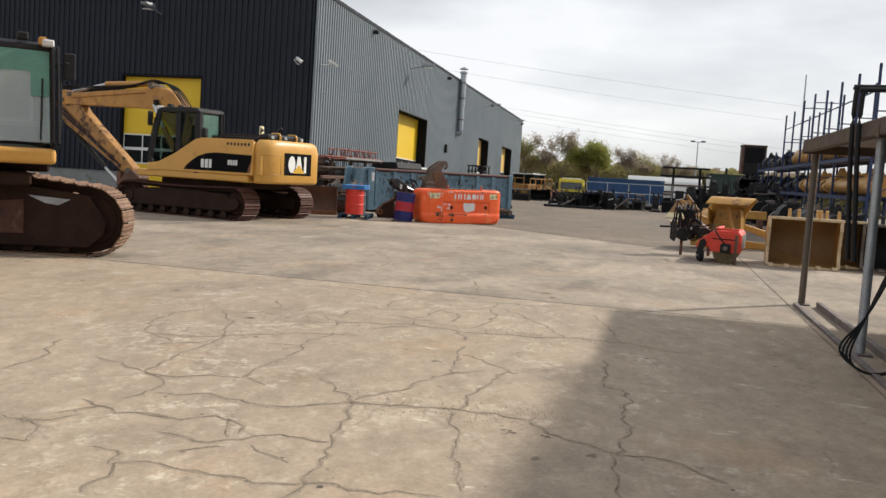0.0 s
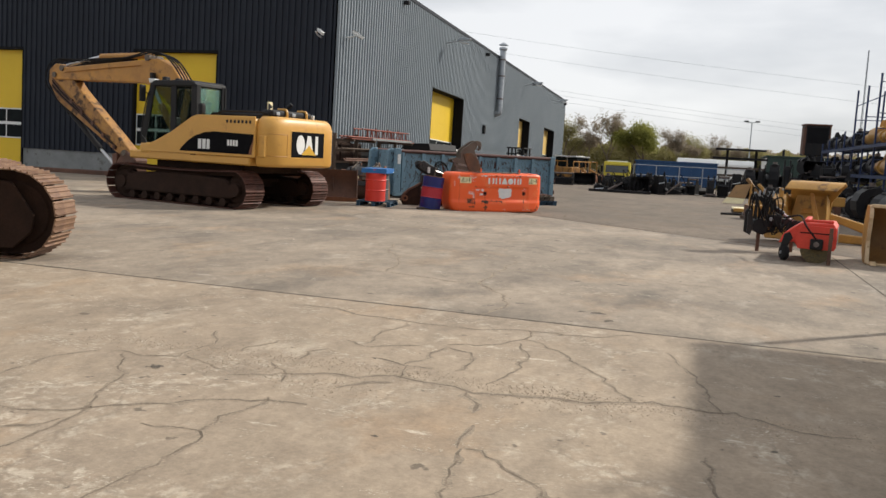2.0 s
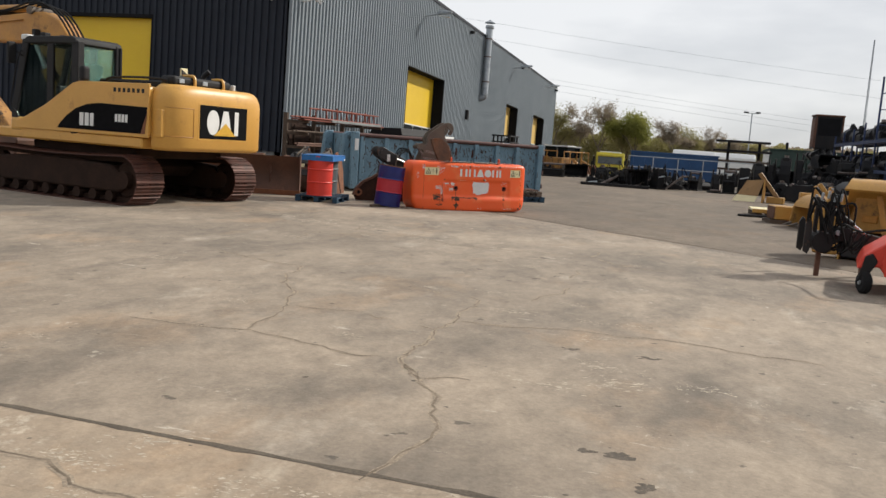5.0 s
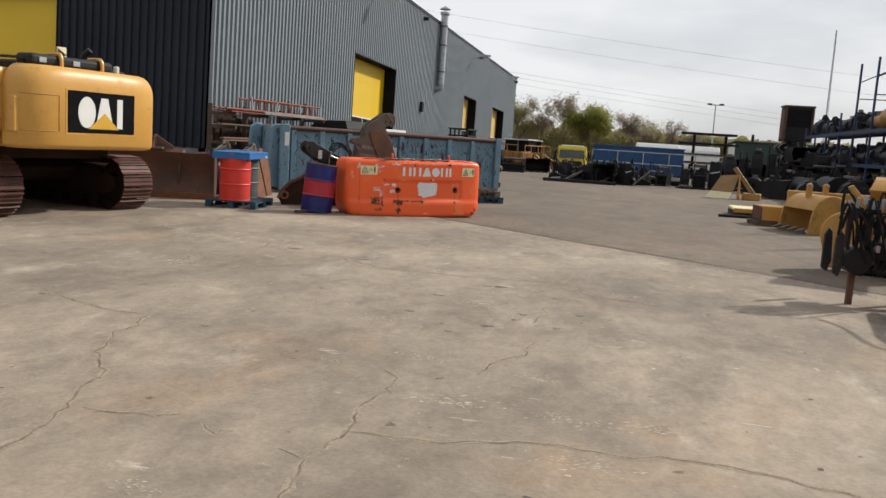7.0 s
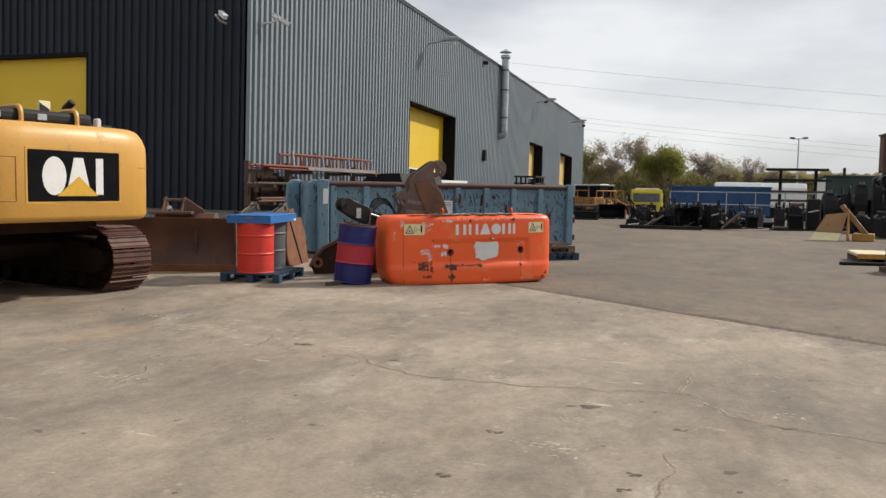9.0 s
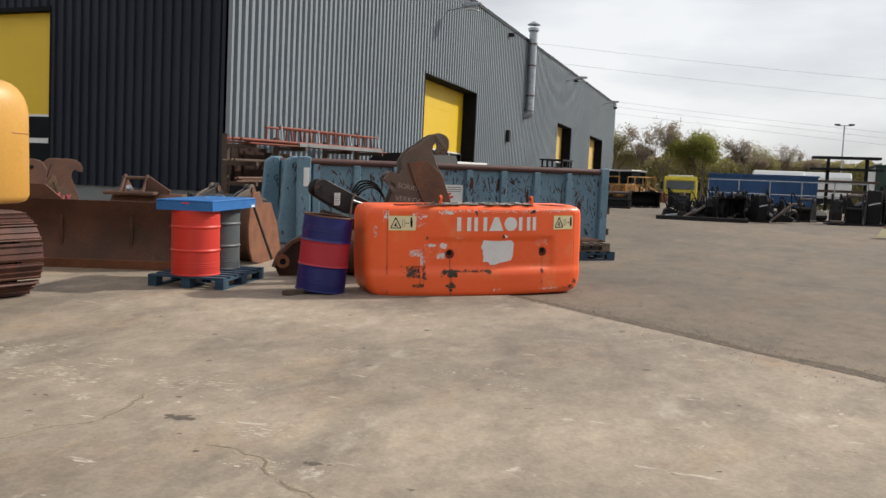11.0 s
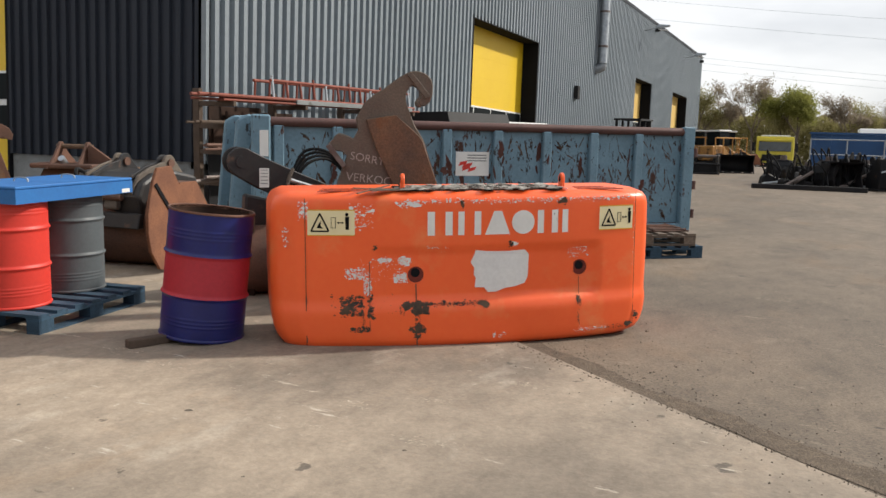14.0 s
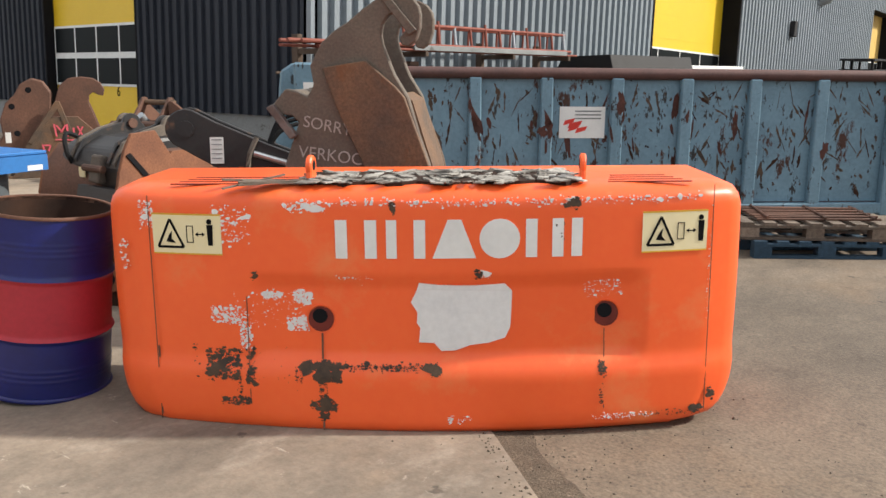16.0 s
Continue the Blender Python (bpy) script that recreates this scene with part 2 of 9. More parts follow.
M["decal_yellow"] = surf("yellow_decal", (0.74, 0.42, 0.03), rough=0.4, bump=0.0)
M["primer"] = surf("pale_grey_primer", (0.74, 0.74, 0.73), (0.68, 0.68, 0.68), rough=0.55, scale=6, bump=0.02)
M["scrape"] = surf("bare_dark_scrape", (0.038, 0.027, 0.020), (0.10, 0.062, 0.038), rough=0.7, scale=14, bump=0.1)
M["red_steel"] = surf("red_oxide_steel", (0.25, 0.06, 0.035), (0.17, 0.05, 0.035), rough=0.65, scale=5, bump=0.1)
M["steel_pipe"] = surf("dull_steel", (0.20, 0.17, 0.155), (0.13, 0.10, 0.09), rough=0.5, metal=0.4, scale=6)
M["sweeper_red"] = surf("sweeper_red_paint", (0.68, 0.055, 0.028), (0.60, 0.045, 0.025), rough=0.4, scale=3, bump=0.04)
M["rack_blue"] = surf("rack_blue_paint", (0.02, 0.04, 0.115), (0.016, 0.03, 0.085), rough=0.5, scale=4)
M["dark_steel"] = surf("dark_attachment_steel", (0.010, 0.011, 0.014), (0.020, 0.018, 0.018), rough=0.6, scale=2, bump=0.1, per_piece=0.3, spec=0.25, wear=(0.055, 0.035, 0.025), wear_at=0.63, wear_scale=2.5)
M["container_blue"] = surf("container_blue_paint", (0.022, 0.085, 0.22), (0.018, 0.065, 0.17), rough=0.5, scale=0.7)
M["shed_green"] = surf("dark_green_sheet", (0.028, 0.055, 0.045), (0.022, 0.045, 0.038), rough=0.55, scale=1)
M["cab_yellow"] = surf("truck_yellow", (0.66, 0.56, 0.05), rough=0.4, scale=2, bump=0.0)
M["bark"] = surf("bark", (0.15, 0.12, 0.09), (0.11, 0.088, 0.07), rough=0.9, scale=4, bump=0.2)
M["leaf_fresh"] = leaf_material("fresh_spring_leaves", (0.29, 0.29, 0.085), (0.21, 0.22, 0.065))
M["leaf_dull"] = leaf_material("budding_leaves", (0.36, 0.33, 0.15), (0.27, 0.245, 0.12))
M["twig"] = leaf_material("bare_twigs", (0.33, 0.28, 0.21), (0.26, 0.215, 0.165))
M["glass"] = glassy("cab_glass", (0.42, 0.52, 0.48))
M["sun_green"] = surf("green_sun_film", (0.10, 0.27, 0.20), (0.08, 0.22, 0.17), rough=0.25, scale=2)
# The pale diffuse share of these two glasses stands in for reflected sky.
M["glass_pale"] = glassy("sky_pale_windscreen", (0.66, 0.74, 0.74), 0.04, 1.55, 0.72)
M["glass_green"] = glassy("green_cab_glass", (0.40, 0.66, 0.58), 0.03, 1.4, 0.84)
M["brush"] = surf("brush_bristles", (0.16, 0.12, 0.05), (0.08, 0.065, 0.04), rough=0.9, scale=30, fine=120, grain=0.5, bump=0.6)
M["pink"] = surf("pink_chalk_paint", (0.75, 0.12, 0.16), rough=0.8, bump=0.0)
M["chalk"] = surf("white_chalk", (0.42, 0.39, 0.36), rough=0.9, bump=0.0)
M["crack"] = surf("crack_dirt", (0.125, 0.097, 0.07), (0.26, 0.205, 0.15), rough=0.95, scale=7, fine=60, grain=0.3)
M["crack_band"] = surf("dirty_concrete_band", (0.255, 0.205, 0.152), (0.335, 0.27, 0.198), rough=0.95, scale=6, fine=60, grain=0.3, wear=(0.15, 0.118, 0.086), wear_at=0.58, wear_scale=9, wear_soft=0.12)
M["joint"] = surf("joint_dirt", (0.075, 0.06, 0.044), (0.12, 0.098, 0.074), rough=0.95, scale=5, fine=60, grain=0.3)
M["edge_dirt"] = surf("gravelly_dirt", (0.13, 0.098, 0.068), (0.085, 0.064, 0.045), rough=0.95, scale=9, fine=120, grain=0.55, bump=0.6, wear=(0.24, 0.19, 0.14), wear_at=0.62, wear_scale=40, wear_soft=0.06)
M["oil"] = surf("oil_stain", (0.125, 0.102, 0.078), (0.085, 0.07, 0.055), rough=0.8, scale=9, fine=60, grain=0.3, bump=0.1)
M["spall"] = surf("flaked_concrete", (0.52, 0.45, 0.355), (0.40, 0.335, 0.258), rough=0.9, scale=1.3, fine=60, grain=0.3, bump=0.2)
M["crumb"] = surf("concrete_crumbs", (0.42, 0.34, 0.25), (0.27, 0.215, 0.16), rough=0.95, scale=14, fine=80, grain=0.3)
M["rust_dark"] = surf("maroon_rust", (0.085, 0.028, 0.02), (0.05, 0.02, 0.016), rough=0.8, scale=6, fine=50, grain=0.3, bump=0.2)
M["chrome"] = surf("chrome_rod", (0.6, 0.62, 0.64), rough=0.2, metal=1.0, bump=0.0)
M["lamp_glass"] = surf("lamp_lens", (0.7, 0.7, 0.68), rough=0.15, bump=0.0)


def ground_material(name, a, b, pale, dark, aggregate, cracked=0.0, speckle=0.16):
    """Paving: cloudy tones, pale scuffs, dark stains, speckled aggregate; coordinates in metres."""
    m = bpy.data.materials.new(name)
    m.use_nodes = True
    n, l = m.node_tree.nodes, m.node_tree.links
    bs = n["Principled BSDF"]
    tc = n.new("ShaderNodeTexCoord")

    def noise_node(sc, detail, rgh, st=(1, 1, 1), rot=0.0):
        mp = n.new("ShaderNodeMapping")
        mp.inputs["Scale"].default_value, mp.inputs["Rotation"].default_value = st, (0, 0, rot)
        nd = n.new("ShaderNodeTexNoise")
        nd.inputs["Scale"].default_value, nd.inputs["Detail"].default_value, nd.inputs["Roughness"].default_value = sc, detail, rgh
        l.new(tc.outputs["Object"], mp.inputs["Vector"])
        l.new(mp.outputs[0], nd.inputs["Vector"])
        return nd.outputs["Fac"]

    def rng(v, p0, p1, t0=0.0, t1=1.0):
        r = n.new("ShaderNodeMapRange")
        for k, x in zip(("From Min", "From Max", "To Min", "To Max"), (p0, p1, t0, t1)):
            r.inputs[k].default_value = x
        l.new(v, r.inputs["Value"])
        return r.outputs[0]

    def mix(fac, c1, c2, mode="MIX"):
        x = n.new("ShaderNodeMix")
        x.data_type, x.blend_type = "RGBA", mode
        for k, c in ((0, fac), (6, c1), (7, c2)):
            if hasattr(c, "is_linked"):
                l.new(c, x.inputs[k])
            else:
                x.inputs[k].default_value = c if k == 0 else (*c, 1)
        return x.outputs[2]

    col = mix(rng(noise_node(0.35, 5, 0.55), 0.35, 0.65), a, b)
    col = mix(rng(noise_node(0.8, 5, 0.6, (1.2, 0.8, 1), 0.6), 0.55, 0.72, 0, 0.6), col, (a[0] * 1.02, a[1] * 0.86, a[2] * 0.70))
    col = mix(rng(noise_node(1.0, 7, 0.62, (1.3, 0.7, 1), 0.35), 0.48, 0.70, 0, 0.72 - 0.25 * cracked), col, dark)
    col = mix(rng(noise_node(1.2, 8, 0.66, (1.4, 0.7, 1), 0.5), 0.58, 0.76, 0, 0.5), col, pale)
    spots = n.new("ShaderNodeMath")
    spots.operation = "MULTIPLY"
    l.new(rng(noise_node(3.2, 9, 0.78, (1.2, 0.9, 1), 0.2), 0.61 - 0.06 * cracked, 0.66, 0, 0.8), spots.inputs[0])
    l.new(rng(noise_node(0.55, 4, 0.6), 0.46, 0.60), spots.inputs[1])
    col = mix(spots.outputs[0], col, pale)
    col = mix(rng(noise_node(2.6, 8, 0.8, (1.5, 0.7, 1), 0.5), 0.63, 0.69, 0, 0.45), col, dark)
    if cracked:
        warp = n.new("ShaderNodeTexNoise")
        warp.inputs["Scale"].default_value, warp.inputs["Detail"].default_value = 1.6, 6.0
        l.new(tc.outputs["Object"], warp.inputs["Vector"])
        add = n.new("ShaderNodeVectorMath")
        add.operation = "MULTIPLY_ADD"
        add.inputs[1].default_value = (0.55, 0.55, 0.0)
        l.new(warp.outputs["Color"], add.inputs[0])
        l.new(tc.outputs["Object"], add.inputs[2])
        flat = n.new("ShaderNodeVectorMath")
        flat.operation = "MULTIPLY"
        flat.inputs[1].default_value = (1.0, 1.0, 0.0)
        l.new(add.outputs[0], flat.inputs[0])
        vor = n.new("ShaderNodeTexVoronoi")
        vor.feature = "DISTANCE_TO_EDGE"
        vor.inputs["Scale"].default_value = 0.85
        l.new(flat.outputs[0], vor.inputs["Vector"])
        gate = rng(noise_node(0.45, 3, 0.5), 0.44, 0.58, 0.0, 1.0)
        line = rng(vor.outputs["Distance"], 0.002, 0.012, 1.0, 0.0)
        halo = rng(vor.outputs["Distance"], 0.012, 0.10, 0.55, 0.0)
        both = n.new("ShaderNodeMath")
        both.operation = "MULTIPLY"
        l.new(gate, both.inputs[0]), l.new(halo, both.inputs[1])
        flake = n.new("ShaderNodeMath")
        flake.operation = "MULTIPLY"
        l.new(both.outputs[0], flake.inputs[0]), l.new(rng(noise_node(9.0, 8, 0.8), 0.50, 0.58), flake.inputs[1])
        col = mix(flake.outputs[0], col, pale)
        cut = n.new("ShaderNodeMath")
        cut.operation = "MULTIPLY"
        l.new(gate, cut.inputs[0]), l.new(line, cut.inputs[1])
        fine = n.new("ShaderNodeMath")
        fine.operation = "MULTIPLY"
        fine.inputs[1].default_value = 0.40
        l.new(cut.outputs[0], fine.inputs[0])
        col = mix(fine.outputs[0], col, dark)
    mottle = noise_node(4.2, 9, 0.76, (1.2, 0.8, 1), 0.9)
    col = mix(0.30, col, mix(rng(mottle, 0.34, 0.66), (0.18, 0.175, 0.17), (0.80, 0.80, 0.80)), "OVERLAY")
    col = mix(rng(noise_node(5.5, 4, 0.55), 0.685, 0.72, 0, 0.75), col, tuple(0.55 * v for v in dark))
    col = mix(rng(noise_node(2.4, 9, 0.72, (0.6, 3.2, 1), 0.75), 0.63, 0.67, 0, 0.75), col, pale)
    speck = noise_node(aggregate, 3, 0.6)
    col = mix(speckle, col, mix(rng(speck, 0.3, 0.7), (0.15, 0.15, 0.15), (0.85, 0.85, 0.85)), "OVERLAY")
    l.new(col, bs.inputs["Base Color"])
    bs.inputs["Roughness"].default_value = 0.85
    bp = n.new("ShaderNodeBump")
    bp.inputs["Strength"].default_value, bp.inputs["Distance"].default_value = 0.35, 0.008
    l.new(speck, bp.inputs["Height"])
    l.new(bp.outputs[0], bs.inputs["Normal"])
    return m


M["concrete"] = ground_material("yard_concrete", (0.35, 0.284, 0.215), (0.205, 0.168, 0.13), (0.55, 0.49, 0.405), (0.125, 0.106, 0.085), 38)
M["concrete_cracked"] = ground_material("cracked_yard_concrete", (0.375, 0.295, 0.212), (0.305, 0.242, 0.178), (0.62, 0.545, 0.435), (0.18, 0.143, 0.105), 38, 1.0)
M["asphalt"] = ground_material("worn_asphalt", (0.176, 0.136, 0.098), (0.128, 0.10, 0.074), (0.235, 0.19, 0.14), (0.085, 0.067, 0.05), 62, 0.0, 0.42)

# ---- mesh helpers ----


def part(name, bm, material, parent=None, label=""):
    """Links a bmesh as one mesh object under a thing or a part."""
    me = bpy.data.meshes.new(name)
    bm.normal_update()
    bm.to_mesh(me)
    bm.free()
    me.materials.append(M[material] if isinstance(material, str) else material)
    ob = new(name, me)
    ob.parent = parent
    if label:
        tagged(ob, label)
    return ob


def smooth(ob, angle=35):
    for p in ob.data.polygons:
        p.use_smooth = True
    ob.data.set_sharp_from_angle(angle=radians(angle))
    return ob


def thing(name, m, label, category, group="", kind=""):
    ob = new(name)
    ob.empty_display_size = 0.2
    ob.matrix_world = m
    return tagged(ob, label, category, group, kind)


def mesh():
    return bmesh.new()


def bevel(bm, w, seg=2, angle=30, geom=None):
    bm.normal_update()
    bm.edges.ensure_lookup_table()
    edges = geom or [e for e in bm.edges if len(e.link_faces) == 2 and e.calc_face_angle(0) > radians(angle)]
    bmesh.ops.bevel(bm, geom=edges, offset=w, offset_type="OFFSET", segments=seg, profile=0.5, affect="EDGES", clamp_overlap=True)
    return bm


def box(bm, x0, x1, y0, y1, z0, z1, m=None):
    vs = [bm.verts.new(v) for v in ((x0, y0, z0), (x1, y0, z0), (x1, y1, z0), (x0, y1, z0), (x0, y0, z1), (x1, y0, z1), (x1, y1, z1), (x0, y1, z1))]
    for f in ((3, 2, 1, 0), (4, 5, 6, 7), (0, 1, 5, 4), (1, 2, 6, 5), (2, 3, 7, 6), (3, 0, 4, 7)):
        bm.faces.new([vs[i] for i in f])
    if m is not None:
        bmesh.ops.transform(bm, matrix=m, verts=vs)
    return bm


def slab(bm, pts, h0, h1, axis="y", m=None):
    """A plate with the outline pts, from h0 to h1 along the axis: 'y' takes (x, z) points, 'z' (x, y), 'x' (y, z)."""
    def put(p, h):
        return {"y": (p[0], h, p[1]), "z": (p[0], p[1], h), "x": (h, p[0], p[1])}[axis]
    a3, b3 = [Vector(put(p, h0)) for p in pts], [Vector(put(p, h1)) for p in pts]
    turn = sum(((p - a3[0]).cross(q - a3[0]) for p, q in zip(a3[1:], a3[2:])), Vector())
    if turn.dot(b3[0] - a3[0]) > 0:
        a3, b3 = a3[::-1], b3[::-1]
    if m is not None:
        a3, b3 = [m @ v for v in a3], [m @ v for v in b3]
    lo, hi = [bm.verts.new(v) for v in a3], [bm.verts.new(v) for v in b3]
    bm.faces.new(lo), bm.faces.new(hi[::-1])
    k = len(pts)
    for i in range(k):
        bm.faces.new((lo[(i + 1) % k], lo[i], hi[i], hi[(i + 1) % k]))
    return bm


def rod(bm, p, q, r, seg=10, r2=None):
    p, q = Vector(p), Vector(q)
    d = q - p
    m = Matrix.Translation((p + q) / 2) @ d.to_track_quat("Z", "Y").to_matrix().to_4x4()
    bmesh.ops.create_cone(bm, cap_ends=True, segments=seg, radius1=r, radius2=r if r2 is None else r2, depth=d.length, matrix=m)
    return bm


def hose(bm, pts, r, seg=6, steps=5):
    """A round hose through the points, rounded by a spline."""
    P = [Vector(p) for p in pts]
    P = [P[0] * 2 - P[1]] + P + [P[-1] * 2 - P[-2]]
    line = []
    for i in range(1, len(P) - 2):
        for s in range(steps):
            t = s / steps
            a, b, c, d = P[i - 1], P[i], P[i + 1], P[i + 2]
            line.append(0.5 * ((2 * b) + (c - a) * t + (2 * a - 5 * b + 4 * c - d) * t * t + (3 * b - a - 3 * c + d) * t ** 3))
    line.append(P[-2])
    rings = []
    for i, p in enumerate(line):
        d = (line[min(i + 1, len(line) - 1)] - line[max(i - 1, 0)]).normalized()
        q = d.to_track_quat("Z", "Y").to_matrix()
        rings.append([bm.verts.new(p + q @ Vector((r * math.cos(a), r * math.sin(a), 0))) for a in (2 * math.pi * k / seg for k in range(seg))])
    for a, b in zip(rings, rings[1:]):
        for k in range(seg):
            bm.faces.new((a[k], a[(k + 1) % seg], b[(k + 1) % seg], b[k]))
    bm.faces.new(rings[0][::-1]), bm.faces.new(rings[-1])
    return bm


def lathe(bm, prof, seg=28, m=None):
    """A turned body round z with the profile (r, z), open where r > 0 at the ends."""
    rings = []
    for r, z in prof:
        if r < 1e-6:
            rings.append([bm.verts.new((0, 0, z))])
        else:
            rings.append([bm.verts.new((r * math.cos(2 * math.pi * k / seg), r * math.sin(2 * math.pi * k / seg), z)) for k in range(seg)])
    for a, b in zip(rings, rings[1:]):
        for k in range(seg):
            j = (k + 1) % seg
            if len(a) == 1 and len(b) == 1:
                continue
            if len(a) == 1:
                bm.faces.new((a[0], b[j], b[k]))
            elif len(b) == 1:
                bm.faces.new((a[k], a[j], b[0]))
            else:
                bm.faces.new((a[k], a[j], b[j], b[k]))
    if m is not None:
        bmesh.ops.transform(bm, matrix=m, verts=[v for r in rings for v in r])
    return bm


def arc(cx, cz, r, a0, a1, n):
    return [(cx + r * math.cos(radians(a0 + (a1 - a0) * i / n)), cz + r * math.sin(radians(a0 + (a1 - a0) * i / n))) for i in range(n + 1)]


def lettering(name, body, size, material, parent, m, weight=0.0):
    """Flat letters of the built-in font, as one mesh."""
    cu = bpy.data.curves.new(name, "FONT")
    cu.body, cu.size, cu.offset, cu.align_x, cu.extrude = body, size, weight, "CENTER", 0.002
    tmp = bpy.data.objects.new("tmp", cu)
    me = bpy.data.meshes.new_from_object(tmp)
    bpy.data.objects.remove(tmp)
    me.materials.clear()
    me.materials.append(M[material])
    ob = new(name, me)
    ob.parent = parent
    ob.matrix_basis = m
    return ob

# ---- ground ----
SLOPE = math.tan(radians(1.7))


def ground_z(y):
    """Height of the ground: the yard climbs to a crest and is level beyond it."""
    return SLOPE * min(max(y, -40.0), 64.0)


bm = mesh()
ys = [-900, -300, -120, -40, 0, 30, 64, 110, 300, 900, 2400]
xs = [-2400, -600, -200, -60, 0, 60, 200, 600, 2400]
rows_v = [[bm.verts.new((x, y, ground_z(y))) for x in xs] for y in ys]
for a, b in zip(rows_v, rows_v[1:]):
    for i in range(len(xs) - 1):
        bm.faces.new((a[i], a[i + 1], b[i + 1], b[i]))
ground = tagged(part("ground", bm, "asphalt"), "worn grey asphalt yard climbing gently to the warehouse", "ground", kind="structure")

# Concrete paving in bays, laid 12 mm over the asphalt bed; its far edge runs aslant.
pavement = thing("pavement", YARD, "cracked pale concrete paving bays with dark joints", "pavement", kind="structure")


def edge_y(x):
    return 25.6 - 0.70 * (x + 5.0)


def bay(x0, x1, y0, y1, g=0.012):
    """One concrete bay, cut off by the slanting edge where it reaches it."""
    x0, x1, y0, y1 = x0 + g, x1 - g, y0 + g, y1 - g
    pts = [(x0, y0), (x1, y0)]
    n = 10
    for i in range(n + 1):
        x = x1 + (x0 - x1) * i / n
        pts.append((x, max(y0 + 0.01, min(y1, edge_y(x) + 0.03 * math.sin(x * 3.1) + 0.02 * math.sin(x * 7.7)))))
    bm = mesh()
    slab(bm, pts, -0.10, 0.012, "z")
    return part("bay", bm, "concrete_cracked" if y1 < 12 else "concrete", pavement)


def joint(x0, y0, x1, y1, w=0.026):
    """Dirt in a joint between bays, with ragged edges."""
    jr = random.Random(int(100 * (x0 + y0)))
    bm, prev = mesh(), None
    d = Vector((x1 - x0, y1 - y0))
    s = Vector((-d.y, d.x)).normalized()
    n = int(d.length / 0.12)
    for i in range(n + 1):
        p = Vector((x0, y0)) + d * i / n
        a, b = w * jr.uniform(0.35, 1.2), w * jr.uniform(0.35, 1.2)
        cur = (bm.verts.new((p.x + s.x * a, p.y + s.y * a, 0.0135)), bm.verts.new((p.x - s.x * b, p.y - s.y * b, 0.0135)))
        if prev:
            bm.faces.new((prev[0], prev[1], cur[1], cur[0]))
        prev = cur
    part("joint", bm, "joint", pavement, "dirt-filled joint")


joint(-16.0, 11.4, 1.93, 11.4)
joint(1.93, 11.4, 1.93, 20.6, 0.014)
for x0, x1, ylist in ((-13.2, 1.93, (-14, -2, 11.4, 32)), (1.93, 9.0, (-14, -2, 11.4, 22)), (-40, -13.2, (-14, -2, 11.4, 31.6))):
    for y0, y1 in zip(ylist, ylist[1:]):
        if edge_y(x0) > y0 + 0.1:
            bay(x0, x1, y0, y1)

# ---- warehouse ----
WX, WY, WEND, WTOP, WBASE = -13.3, 31.7, 81.4, 9.2, 0.3
warehouse = thing("warehouse", pose(0, 0, 0), "large dark grey corrugated metal warehouse with yellow roller doors", "building", kind="structure")


def ribbed(bm, u0, u1, z0, z1, put, pitch, deep):
    """Trapezoid sheet along u; put(u, d, z) gives the place for a depth d towards the viewer."""
    us = []
    k0, k1 = math.floor(u0 / pitch), math.ceil(u1 / pitch)
    for k in range(k0, k1 + 1):
        for f, d in ((0.0, 0.0), (0.42, 0.0), (0.50, deep), (0.92, deep)):
            u = (k + f) * pitch
            if u0 < u < u1:
                us.append((u, d))
    us = [(u0, us[0][1])] + us + [(u1, us[-1][1])]
    pr = None
    for u, d in us:
        cur = (bm.verts.new(put(u, d, z0)), bm.verts.new(put(u, d, z1)))
        if pr:
            bm.faces.new((pr[0], cur[0], cur[1], pr[1]))
        pr = cur


def wall_run(name, openings, u0, u1, put, material, label, deep):
    """A clad wall with openings (u0, u1, z0, z1) that reach the ground."""
    bm = mesh()
    u = u0
    for a, b, zt in openings:
        ribbed(bm, u, a, WBASE + 1.42, WTOP, put, 0.25, deep)
        ribbed(bm, a, b, zt, WTOP, put, 0.25, deep)
        u = b
    ribbed(bm, u, u1, WBASE + 1.42, WTOP, put, 0.25, deep)
    bmesh.ops.recalc_face_normals(bm, faces=bm.faces)
    ob = part(name, bm, material, warehouse, label)
    bm = mesh()
    u = u0
    for a, b, zt in list(openings) + [(u1, u1, 0)]:
        if a > u:
            p0, p1 = put(u, -0.02, 0), put(a, -0.30, 0)
            box(bm, min(p0[0], p1[0]), max(p0[0], p1[0]), min(p0[1], p1[1]), max(p0[1], p1[1]), -0.5, WBASE + 1.42)
        u = b
    part("plinth", bm, "plinth", warehouse, "grey concrete base wall")
    bm = mesh()
    u = u0
    for a, b, zt in list(openings) + [(u1, u1, 0)]:
        for v0, v1, z0 in ((u, a, WBASE + 1.3), (a, b, zt)):
            if v1 > v0:
                p0, p1 = put(v0, -0.06, 0), put(v1, -0.28, 0)
                box(bm, min(p0[0], p1[0]), max(p0[0], p1[0]), min(p0[1], p1[1]), max(p0[1], p1[1]), z0, WTOP - 0.02)
        u = b
    part("wall_core", bm, "dark", warehouse, "inner wall behind the cladding")
    return ob


def put_south(u, d, z):
    return (u, WY - d, z)


def put_east(u, d, z):
    return (WX + d, u, z)


